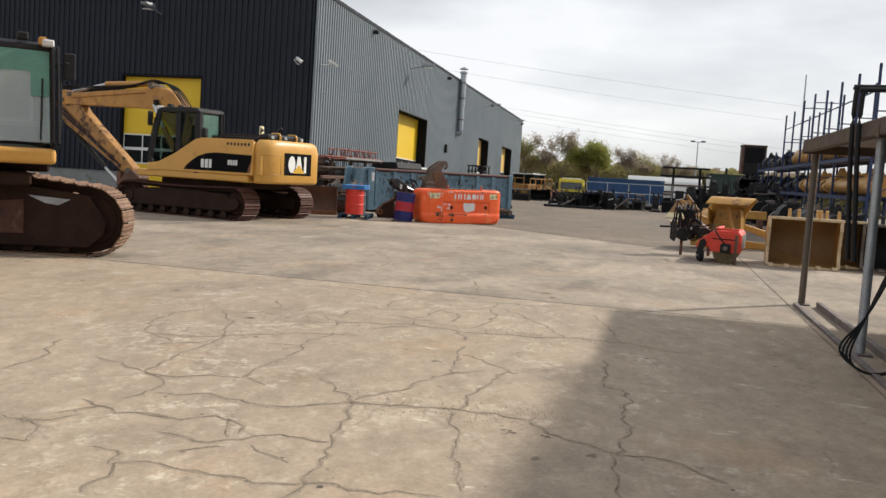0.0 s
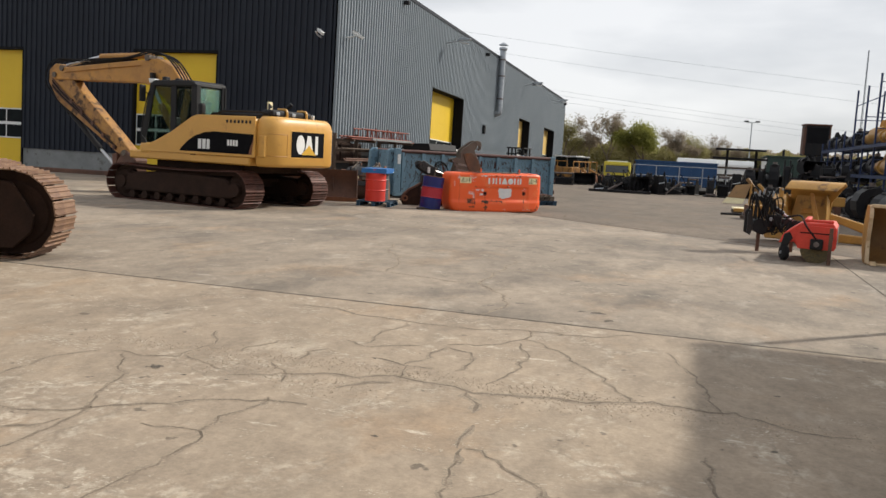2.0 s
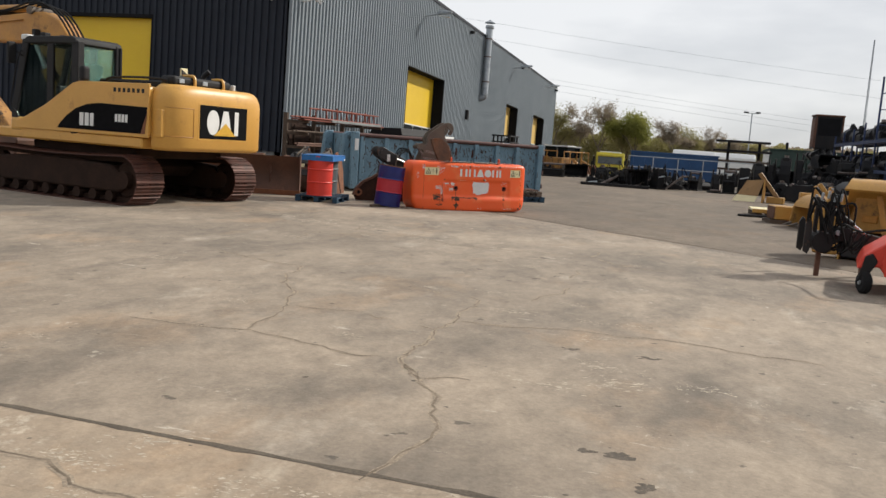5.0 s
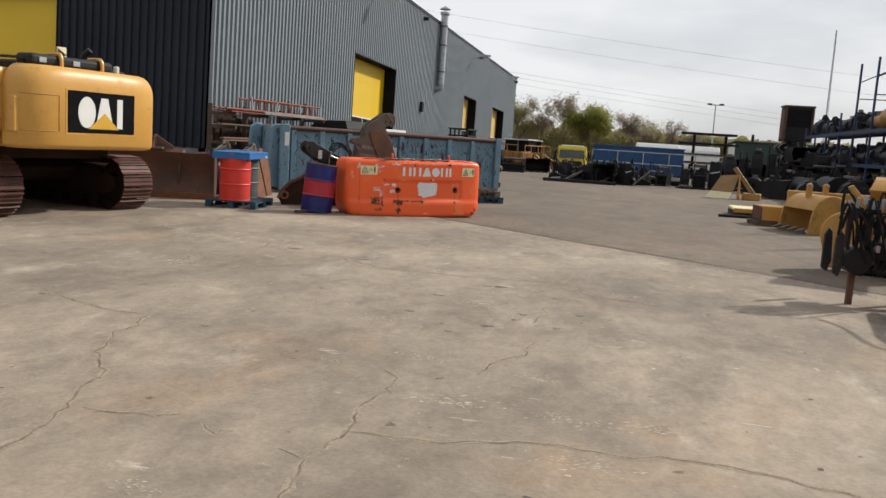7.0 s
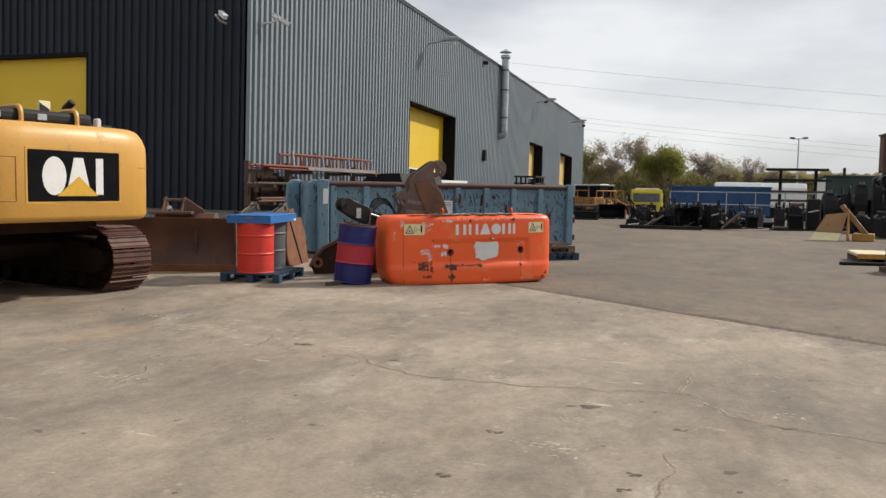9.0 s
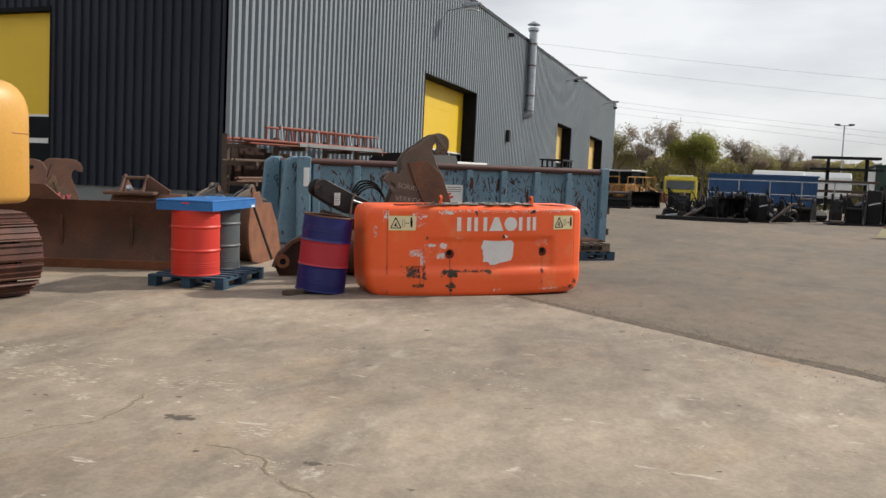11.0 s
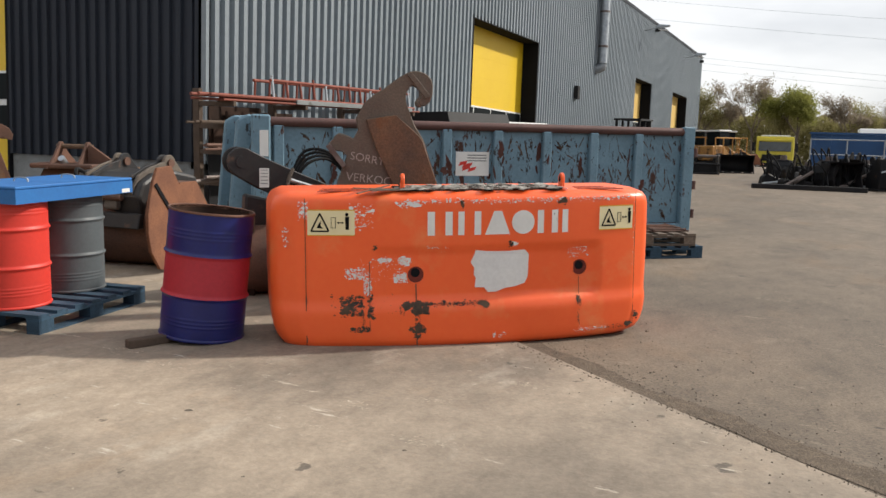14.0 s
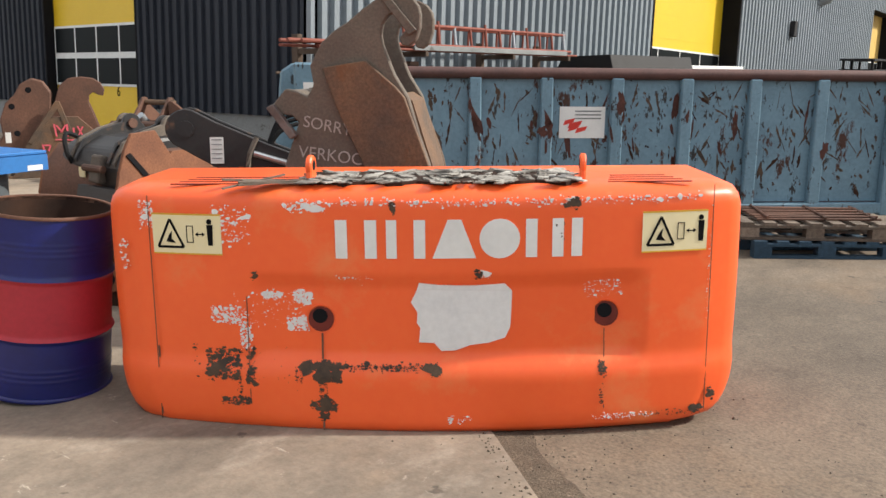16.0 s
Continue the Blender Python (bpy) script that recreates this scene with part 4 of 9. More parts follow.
pallet(at_yard(-8.68, 24.83, 10.5), "pallet_blue", "blue-painted wooden pallet with two drums on it", 0.9, 1.17)
drum(at_yard(-8.62, 24.50, 30, 0.146) @ Matrix.Scale(0.93, 4), [(0.0, 0.88, "drum_red")], False, "bright red steel oil drum on a blue pallet")
drum(at_yard(-8.78, 25.13, 80, 0.146) @ Matrix.Scale(0.93, 4), [(0.0, 0.88, "drum_grey")], False, "dull grey steel oil drum on a blue pallet")
drum(at_yard(-7.22, 24.88, 32, 0.03) @ pose(0, 0, 0, 0, 5.5, 0) @ Matrix.Scale(0.96, 4), [(0.0, 0.30, "drum_blue"), (0.30, 0.585, "drum_crimson"), (0.585, 0.88, "drum_blue")], True, "leaning open drum in dark blue with a crimson middle band")
lid = thing("drum_cover", at_yard(-8.71, 24.86, 12, 0.972), "bright blue flat steel cover resting on two drums", "cover")
part("top_plate", bevel(box(mesh(), -0.33, 0.33, -0.64, 0.64, 0, 0.022), 0.006, 1), "lid_blue", lid)
for x0, x1, y0, y1 in ((-0.33, -0.315, -0.64, 0.64), (0.315, 0.33, -0.64, 0.64), (-0.315, 0.315, -0.64, -0.625), (-0.315, 0.315, 0.625, 0.64)):
    part("skirt", box(mesh(), x0, x1, y0, y1, -0.095, -0.0005), "lid_blue", lid)
for y in (-0.2, 0.3):
    part("handle", hose(mesh(), [(-0.06, y, 0.020), (-0.05, y, 0.045), (0.0, y, 0.052), (0.05, y, 0.045), (0.06, y, 0.020)], 0.006), "galv", lid, "small steel handle")
part("sticker", box(mesh(), 0.3305, 0.332, 0.50, 0.60, -0.09, -0.06), "sign_white", lid, "white paper sticker")
stick = thing("timber_block", at_yard(-7.34, 24.52, 68), "short dark square timber under the drum", "timber")
part("timber", bevel(box(mesh(), -0.14, 0.34, -0.035, 0.035, 0.012, 0.066), 0.005, 1), "timber", stick)

# ---- dozer blade ----
BLADE = at_yard(-11.50, 24.66, 21.0)
t = thing("dozer_blade", BLADE, "long rusty brown dozer blade standing on the yard", "dozer blade")
front = [(0.02 + 0.16 * math.sin(math.pi * i / 14), 0.10 + 0.78 * i / 14) for i in range(15)]
back = [(y + 0.035, z) for y, z in front[::-1]]
smooth(part("mouldboard", slab(mesh(), front + back, -2.1, 2.1, "x"), "rust", t, "curved rusty mouldboard"), 40)
part("cutting_edge", bevel(box(mesh(), -2.12, 2.12, -0.02, 0.025, 0.0, 0.125), 0.004, 1), "rust_orange", t, "scraped cutting edge")
part("spill_guard", slab(mesh(), [(-1.5, 0.86), (0.6, 0.86), (0.35, 1.06), (-1.2, 1.10)], 0.06, 0.09), "rust", t, "bent spill guard")
for x in (-2.1, 2.07):
    part("end_plate", slab(mesh(), [(0.0, 0.02), (0.30, 0.02), (0.34, 0.5), (0.22, 0.9), (0.0, 0.9)], x, x + 0.03, "x"), "rust", t)
for x in (-1.3, -0.4, 0.5, 1.4):
    part("back_rib", slab(mesh(), [(0.12, 0.1), (0.42, 0.1), (0.36, 0.7), (0.14, 0.85)], x, x + 0.04, "x"), "rust", t)

# ---- buckets and brackets behind the counterweight ----


def bucket(m, w, h, d, shell, side, label, teeth=5, ears=True, ear_h=0.42, ear_mat=None, group="loose buckets", inside=None):
    """An excavator bucket: x across, y towards its open mouth, mouth to -y, resting on its back plate."""
    t = thing("excavator_bucket", m, label, "bucket", group)
    prof = [(-0.5 * d, 0.03)] + [(0.5 * d - 0.42 * d + 0.42 * d * math.sin(radians(a)), 0.42 * h - 0.42 * h * math.cos(radians(a)) + 0.0) for a in (0, 20, 40, 60, 80)] + [(0.5 * d, 0.55 * h), (0.44 * d, 0.8 * h), (0.28 * d, h), (-0.02 * d, h)]
    inner = [(y * 0.93 - 0.015, 0.03 + z * 0.95) for y, z in prof[::-1]]
    smooth(part("shell", slab(mesh(), prof + inner, -w / 2, w / 2, "x"), shell, t, "curved wrapper plate"), 35)
    outline = prof + [(-0.30 * d, 0.62 * h)]
    for s in (-1, 1):
        part("side_plate", slab(mesh(), outline, s * w / 2 - 0.014 + s * 0.012, s * w / 2 + 0.014 + s * 0.012, "x"), side, t)
    part("lip", bevel(box(mesh(), -w / 2 - 0.02, w / 2 + 0.02, -0.5 * d - 0.06, -0.5 * d + 0.05, 0.0, 0.05), 0.008, 1), side, t, "cutting lip")
    for k in range(teeth):
        x = -w / 2 + 0.06 + (w - 0.12) * k / max(1, teeth - 1)
        part("tooth", bevel(slab(mesh(), [(-0.5 * d - 0.20, 0.02), (-0.5 * d - 0.03, -0.005), (-0.5 * d - 0.03, 0.075), (-0.5 * d - 0.10, 0.07)], x - 0.04, x + 0.04, "x"), 0.008, 1), ear_mat or side, t)
    if ears:
        for x in (-0.17, 0.17):
            o = [(-0.02 * d, h * 0.98), (0.46 * d, h * 0.78)] + arc(0.40 * d, h + ear_h * 0.35, 0.09, -20, 120, 6) + [(0.2 * d, h + ear_h * 0.55)] + arc(0.02 * d, h + ear_h * 0.7, 0.10, 60, 210, 7)
            ear = part("ear", bevel(slab(mesh(), o, x - 0.025, x + 0.025, "x"), 0.006, 1), ear_mat or shell, t)
            for cy, cz in ((0.40 * d, h + ear_h * 0.35), (0.02 * d, h + ear_h * 0.7)):
                part("pin_boss", rod(mesh(), (x - 0.045, cy, cz), (x + 0.045, cy, cz), 0.055, 14), "rust_grey", ear)
    return t


# Tall hooked bracket with two thick cheeks.
t = thing("hook_bracket", at_yard(-6.86, 26.209, 32), "tall grey rusty steel hook bracket with chalk writing", "hook bracket")
hook = [(-0.24, 0.0), (-0.13, 0.99), (-0.05, 1.21), (-0.09, 1.245), (-0.17, 1.25), (-0.20, 1.294), (-0.12, 1.386), (-0.072, 1.376), (0.0, 1.344), (0.036, 1.41), (0.018, 1.507), (0.079, 1.621), (0.15, 1.685), (0.23, 1.735), (0.31, 1.80), (0.384, 1.848), (0.43, 1.872), (0.475, 1.88), (0.53, 1.87), (0.573, 1.848), (0.603, 1.81), (0.613, 1.768), (0.61, 1.70), (0.59, 1.64), (0.55, 1.608), (0.515, 1.615), (0.50, 1.65), (0.54, 1.70), (0.535, 1.755), (0.49, 1.785), (0.44, 1.765), (0.41, 1.72), (0.402, 1.671), (0.41, 1.62), (0.442, 1.542), (0.475, 1.462), (0.547, 1.348), (0.607, 1.15), (0.664, 0.99), (0.78, 0.4), (0.80, 0.0)]
cheek = [(0.095, 1.498), (0.327, 1.535), (0.491, 1.397), (0.534, 1.348), (0.565, 1.26), (0.607, 1.15), (0.664, 0.996), (0.76, 0.55), (0.45, 0.5), (0.313, 0.992), (0.175, 1.28)]
part("hook_plate", bevel(slab(mesh(), hook[::-1], 0.0, 0.06), 0.006, 1), "rust_grey", t, "thick grey hook plate")
part("hook_plate", bevel(slab(mesh(), hook[::-1], 0.42, 0.48), 0.006, 1), "rust_grey", t, "thick grey hook plate")
part("cheek", bevel(slab(mesh(), cheek[::-1], -0.035, -0.001), 0.004, 1), "rust_plate", t, "brown rusty cheek plate")
part("cheek", bevel(slab(mesh(), cheek[::-1], 0.482, 0.52), 0.004, 1), "rust_plate", t, "brown rusty cheek plate")
part("web", slab(mesh(), [(0.50, 1.37), (0.56, 1.33), (0.67, 0.99), (0.78, 0.5), (0.74, 0.5), (0.60, 1.0)], 0.06, 0.42), "rust_plate", t, "cross web between the cheeks")
part("cross_tube", rod(mesh(), (-0.11, 0.06, 1.33), (-0.11, 0.42, 1.33), 0.05, 16), "rust_grey", t)
part("cleat", bevel(slab(mesh(), [(0.405, 1.85), (0.44, 1.872), (0.595, 1.69), (0.555, 1.665)], -0.02, -0.001), 0.003, 1), "rust_grey", t, "welded cleat")
part("base", bevel(box(mesh(), -0.26, 0.82, -0.05, 0.53, 0.0, 0.12), 0.01, 1), "rust_grey", t)
part("bright_bar", bevel(slab(mesh(), [(-0.215, 1.285), (-0.18, 1.305), (-0.05, 1.14), (-0.085, 1.12)], -0.05, -0.001), 0.004, 1), "steel_pipe", t, "bright worn bar")
lettering("chalk_writing", "SORRY", 0.088, "chalk", t, pose(0.105, -0.004, 1.165, 90, 10, 0), -0.0005)
lettering("chalk_writing", "VERKOC", 0.092, "chalk", t, pose(0.12, -0.004, 1.005, 90, 6, 0), -0.0005)

# Loose buckets and linkages, from the blade to the skip.
b = bucket(at_yard(-9.95, 26.98, 192), 1.30, 0.86, 1.0, "rust", "rust_orange", "rust-brown digging bucket with black linkage on top", 0, False)
for s in (-1,):
    cheek = [(0.44, 1.03), (0.668, 1.017), (0.74, 0.90), (0.80, 0.74), (0.84, 0.58), (0.84, 0.42), (0.80, 0.24), (0.66, 0.06), (0.3, 0.0), (-0.13, 0.0), (-0.19, 0.17)][::-1]
    part("cheek", bevel(slab(mesh(), cheek, s * 0.665 - 0.016, s * 0.665 + 0.016, "x"), 0.005, 1), "rust_orange", b, "rounded rust-orange side plate")
    part("wear_strip", bevel(slab(mesh(), [(0.74, 0.86), (0.70, 0.88), (-0.09, 0.04), (-0.04, 0.02)], s * 0.687 - 0.004, s * 0.687 + 0.004, "x"), 0.002, 1), "dark", b, "dark edge strip")
t = thing("bucket_linkage", at_yard(-9.93, 26.98, 2, 0.62), "worn black steel bucket linkage lying on a rusty bucket", "linkage")
sad = [(-0.44, -0.14), (-0.47, 0.10), (-0.40, 0.24), (-0.24, 0.32), (0.05, 0.34), (0.36, 0.28), (0.42, 0.10), (0.42, 0.0)]
part("saddle", bevel(slab(mesh(), sad, -0.50, 0.46, "x"), 0.035, 2), "black_worn", t, "worn black saddle plate")
part("skirt", bevel(slab(mesh(), [(-0.54, -0.20), (-0.45, -0.20), (-0.45, -0.06), (-0.50, -0.05)], -0.52, 0.50, "x"), 0.01, 1), "black_worn", t)
for x in (-0.30, -0.22, 0.28, 0.36):
    o = [(-0.44, 0.05), (0.34, 0.14), (0.26, 0.30)] + arc(0.06, 0.41, 0.085, 10, 170, 8) + [(-0.20, 0.38), (-0.38, 0.30), (-0.47, 0.14)]
    lug = part("lug", bevel(slab(mesh(), o, x - 0.018, x + 0.018, "x"), 0.006, 1), "black_worn" if x in (-0.22, 0.28) else "rust_grey", t, "worn link plate")
    part("pin", rod(mesh(), (x - 0.04, 0.06, 0.41), (x + 0.04, 0.06, 0.41), 0.042, 14), "rust", lug)
part("link_bar", rod(mesh(), (-0.32, 0.06, 0.41), (-0.20, 0.06, 0.41), 0.03, 10), "rust_orange", t, "rusty link pin")
part("clamp", bevel(slab(mesh(), [(-0.53, -0.02), (-0.45, -0.04), (-0.40, 0.18), (-0.48, 0.20)], 0.06, 0.22, "x"), 0.02, 2), "rust_grey", t, "worn clamp block")
part("clamp_pin", rod(mesh(), (0.0, -0.51, 0.09), (0.28, -0.51, 0.09), 0.03, 10), "rust", t)
part("tag", box(mesh(), -0.14, -0.05, -0.484, -0.476, 0.0, 0.08), "sign_cream", t, "pale paper tag")
part("hose_stub", hose(mesh(), [(-0.36, -0.3, 0.28), (-0.34, -0.46, 0.34), (-0.28, -0.5, 0.2), (-0.3, -0.42, 0.05)], 0.02), "rubber", t)

bucket(at_yard(-13.45, 29.62, 200), 1.25, 0.78, 0.95, "rust", "rust_plate", "rusty bucket with a grab handle on top", 0, False)
t = thing("quick_hitch", at_yard(-13.62, 29.40, 20, 0.70), "small brown quick hitch resting on a bucket", "quick hitch")
for x in (-0.22, 0.20):
    part("cheek", bevel(slab(mesh(), [(-0.42, 0.04), (0.36, 0.06), (0.30, 0.16), (0.10, 0.30)] + arc(-0.02, 0.36, 0.07, 30, 170, 6) + [(-0.22, 0.22)], x - 0.022, x + 0.022, "x"), 0.006, 1), "rust", t, "brown cheek plate")
part("bar", rod(mesh(), (-0.28, -0.02, 0.36), (0.27, -0.02, 0.36), 0.035, 12), "rust_plate", t)
part("saddle", bevel(box(mesh(), -0.5, 0.45, -0.4, 0.36, 0.05, 0.12), 0.02, 1), "rust", t)
part("wing", bevel(slab(mesh(), [(0.24, 0.38), (0.30, 0.38), (0.66, 0.14), (0.62, 0.02), (0.24, 0.06)], -0.12, -0.07), 0.006, 1), "rust", t, "sloping wing plate")
part("lamp_cap", rod(mesh(), (-0.05, -0.2, 0.1), (-0.05, -0.32, 0.2), 0.05, 12), "galv", t, "bright cap")

# Bucket seen from its side, with two hooked ears.
b = bucket(at_yard(-15.4, 28.82, -28), 1.05, 0.84, 1.10, "rust", "rust_plate", "rusty bucket with tall hooked ears and pink paint marks", 0, False)
for x in (-0.30, 0.30):
    o = [(-0.34, 0.50), (0.60, 0.08), (0.62, 0.55), (0.50, 0.92), (0.46, 1.02), (0.47, 1.12), (0.53, 1.17), (0.60, 1.13), (0.66, 1.12), (0.68, 1.20), (0.63, 1.30), (0.53, 1.36), (0.38, 1.38), (0.22, 1.36), (0.10, 1.26), (0.02, 1.02), (-0.10, 0.80)]
    part("ear", bevel(slab(mesh(), o, x - 0.03, x + 0.03, "x"), 0.008, 1), "rust", b, "hooked ear plate")
part("side_flange", bevel(slab(mesh(), [(-0.34, 0.50), (0.04, 1.05), (0.10, 1.05), (0.34, 0.30), (0.29, 0.28), (0.06, 0.94), (-0.28, 0.47)], 0.527, 0.56, "x"), 0.006, 1), "rust_plate", b, "raised flange on the side")
for x in (0.20, 0.42):
    part("lip_plate", bevel(slab(mesh(), [(-0.72, 0.10), (-0.30, 0.05), (-0.05, 0.70), (0.0, 1.16), (-0.10, 1.32), (-0.24, 1.36), (-0.38, 1.28), (-0.46, 1.14), (-0.58, 1.02), (-0.66, 0.80), (-0.64, 0.60), (-0.74, 0.40)], x - 0.03, x + 0.03, "x"), 0.015, 1), "rust", b, "worn rounded lip plate")
for y, z in ((-0.50, 0.98), (-0.28, 1.20), (-0.46, 0.62)):
    part("bolt_hole", rod(mesh(), (0.449, y, z), (0.453, y, z), 0.04, 12), "dark", b)
part("tag", box(mesh(), 0.545, 0.55, -0.60, -0.53, 0.50, 0.64), "sign_white", b, "white paper tag")
for y, z, w, h, a in ((0.02, 0.66, 0.022, 0.17, 8), (0.07, 0.68, 0.022, 0.12, 35), (0.12, 0.68, 0.022, 0.12, -35), (0.17, 0.66, 0.022, 0.17, 0), (0.25, 0.64, 0.022, 0.11, 0), (0.33, 0.65, 0.02, 0.14, 25), (0.34, 0.65, 0.02, 0.13, -25), (0.14, 0.53, 0.26, 0.016, -3), (-0.14, 0.40, 0.022, 0.15, 10), (-0.10, 0.46, 0.07, 0.022, 0), (-0.07, 0.42, 0.022, 0.09, -20), (-0.1, 0.30, 0.08, 0.02, 15)):
    part("paint_mark", box(mesh(), -0.002, 0.002, -w / 2, w / 2, -h / 2, h / 2, pose(0.5625, y, z, a, 0, 0)), "pink", b, "sprayed pink stroke")

# Coupler arm on a bucket between the drum and the orange casting.
t = thing("dipper_linkage", at_yard(-7.98, 26.2, 50), "black hydraulic coupler arm with a white tag on a rusty bucket", "coupler")
arm = arc(0.0, 1.13, 0.12, 250, 70, 9) + [(0.18, 1.17), (0.48, 1.04), (0.76, 0.93), (0.78, 0.80), (0.40, 0.80), (0.16, 0.90)]
for y in (-0.13, 0.10):
    part("arm_plate", bevel(slab(mesh(), arm[::-1], y - 0.022, y + 0.022), 0.006, 1), "black_worn", t, "worn black arm plate")
part("pin", rod(mesh(), (0.0, -0.17, 1.13), (0.0, 0.15, 1.13), 0.05, 14), "black_worn", t)
part("cylinder", rod(mesh(), (0.16, -0.02, 1.02), (0.85, -0.02, 0.84), 0.055, 14), "black_worn", t)
part("piston_rod", rod(mesh(), (0.40, -0.165, 0.98), (0.86, -0.165, 0.84), 0.02, 10), "chrome", t, "bright piston rod")
part("guard_rod", hose(mesh(), [(0.36, -0.17, 0.72), (0.37, -0.19, 0.95), (0.42, -0.17, 1.08)], 0.016), "rust_grey", t)
part("tag", box(mesh(), 0.14, 0.22, -0.162, -0.157, 0.92, 1.08), "sign_white", t, "white hanging tag")
bm = mesh()
for k in range(5):
    box(bm, 0.15, 0.21, -0.1645, -0.1625, 0.95 + 0.028 * k, 0.956 + 0.028 * k)
tagged(part("printed_line", bm, "plinth", t, "unreadable printed lines"), kind="stuff")
part("post", bevel(slab(mesh(), [(0.02, 0.50), (0.62, 0.50), (0.66, 0.70), (0.30, 0.80), (0.04, 0.86)], -0.09, 0.07), 0.02, 1), "black_worn", t)
for k in range(4):
    part("hose", hose(mesh(), [(0.45, -0.06 + 0.05 * k, 0.95), (0.58, -0.06 + 0.05 * k, 1.12 + 0.03 * k), (0.78, 0.0, 1.15 + 0.02 * k), (0.95, 0.04, 1.0), (1.0 + 0.02 * k, 0.05, 0.76), (0.9, 0.05, 0.55)], 0.014), "rubber", t, "black hydraulic hose")
part("fitting", rod(mesh(), (0.55, -0.17, 0.72), (0.58, -0.2, 0.62), 0.022, 10), "galv", t, "bright hose fitting")
bucket(at_yard(-7.62, 26.62, 215), 1.05, 0.60, 0.8, "rust", "rust", "dark rusty bucket behind the drum", 0, False)
t = thing("half_bucket", at_yard(-8.06, 25.96, 38), "dark rusty half of a cut bucket standing on edge", "bucket")
curve = [(-0.30, 0.0), (0.34, 0.0), (0.34, 0.74), (0.24, 0.72), (0.20, 0.62), (0.06, 0.52), (-0.14, 0.42), (-0.30, 0.26), (-0.36, 0.12)]
part("plate", bevel(slab(mesh(), curve, -0.02, 0.02), 0.008, 1), "bucket_dark", t, "dark rusty curved plate")
part("edge_bar", bevel(slab(mesh(), [(-0.36, 0.12), (-0.30, 0.26), (-0.14, 0.42), (0.06, 0.52), (0.20, 0.62), (0.17, 0.65), (0.03, 0.56), (-0.17, 0.46), (-0.33, 0.30), (-0.40, 0.13)], -0.05, 0.05), 0.006, 1), "rust", t, "worn brown edge bar")
boss = part("boss", rod(mesh(), (-0.27, -0.075, 0.20), (-0.27, -0.021, 0.20), 0.085, 18), "rust_orange", t, "rust-orange pin boss")
part("pin_hole", rod(mesh(), (-0.27, -0.078, 0.20), (-0.27, -0.0755, 0.20), 0.04, 14), "dark", boss)
part("stay", bevel(slab(mesh(), [(0.02, 0.0), (0.30, 0.0), (0.02, 0.45)], -0.02, 0.02, "x"), 0.005, 1), "rust", t, "rusty stay plate")

# ---- roll-off skip ----
t = thing("waste_skip", at_yard(-9.53, 28.46, 45.9), "long scraped blue steel roll-off skip with a rusty rim", "skip")
SL, SW, SH = 5.94, 1.80, 1.50
part("floor", box(mesh(), 0.05, SL - 0.05, 0.06, SW - 0.06, 0.20, 0.26), "skip_rim", t)
for y0, nm in ((0.05, "front"), (SW - 0.08, "back")):
    part("side_wall", box(mesh(), 0.08, SL - 0.08, y0, y0 + 0.02, 0.22, SH - 0.05), "skip_blue", t, "scraped blue side sheet")
for k in range(8):
    x = 0.155 + 0.696 * k
    for y0, y1 in ((-0.035, 0.048), (SW - 0.058, SW + 0.03)):
        part("rib", bevel(box(mesh(), x, x + 0.12, y0, y1, 0.20, SH - 0.06), 0.012, 1), "skip_blue", t)
for y in (0.02, SW - 0.03):
    smooth(part("rim", rod(mesh(), (0, y, SH - 0.02), (SL, y, SH - 0.02), 0.055, 12), "skip_rim", t, "bent rusty tube rim"))
    part("sill", bevel(box(mesh(), 0.0, SL, y - 0.06, y + 0.06, 0.10, 0.21), 0.01, 1), "skip_blue", t)
part("end_wall", box(mesh(), 0.02, 0.06, 0.0, SW, 0.2, SH), "skip_blue", t)
part("door", box(mesh(), SL - 0.05, SL, 0.0, SW, 0.12, SH + 0.02), "skip_blue", t, "blue rear door")
for y in (-0.05, SW - 0.05):
    part("corner_post", bevel(box(mesh(), SL - 0.14, SL + 0.03, y, y + 0.10, 0.08, SH + 0.05), 0.012, 1), "skip_blue", t)
    part("corner_post", bevel(box(mesh(), -0.10, 0.12, y, y + 0.10, 0.08, SH + 0.06), 0.02, 1), "skip_blue", t)
part("hook_frame", bevel(slab(mesh(), [(-0.36, 0.15), (0.0, 0.1), (0.0, SH + 0.04), (-0.12, SH + 0.06), (-0.24, SH - 0.02)], 0.15, 0.32), 0.02, 1), "skip_blue", t, "blue hook frame")
part("hook_frame", bevel(slab(mesh(), [(-0.36, 0.15), (0.0, 0.1), (0.0, SH + 0.04), (-0.12, SH + 0.06), (-0.24, SH - 0.02)], SW - 0.32, SW - 0.15), 0.02, 1), "skip_blue", t, "blue hook frame")
for z in (0.35, 0.75, 1.2):
    part("hinge", rod(mesh(), (SL + 0.05, -0.04, z - 0.06), (SL + 0.05, -0.04, z + 0.06), 0.03, 10), "skip_rim", t)
part("latch_bar", rod(mesh(), (SL + 0.04, 0.12, 0.1), (SL + 0.04, 0.12, SH), 0.018, 8), "skip_rim", t)
for x in (0.5, SL - 0.6):
    for y in (0.25, SW - 0.25):
        part("roller", rod(mesh(), (x, y - 0.08, 0.09), (x, y + 0.08, 0.09), 0.09, 16), "steel_pipe", t)
lab = part("poster", box(mesh(), 2.446, 2.90, 0.040, 0.046, 0.86, 1.165), "sign_white", t, "torn white poster with a red picture")
r = random.Random(3)
bm = mesh()
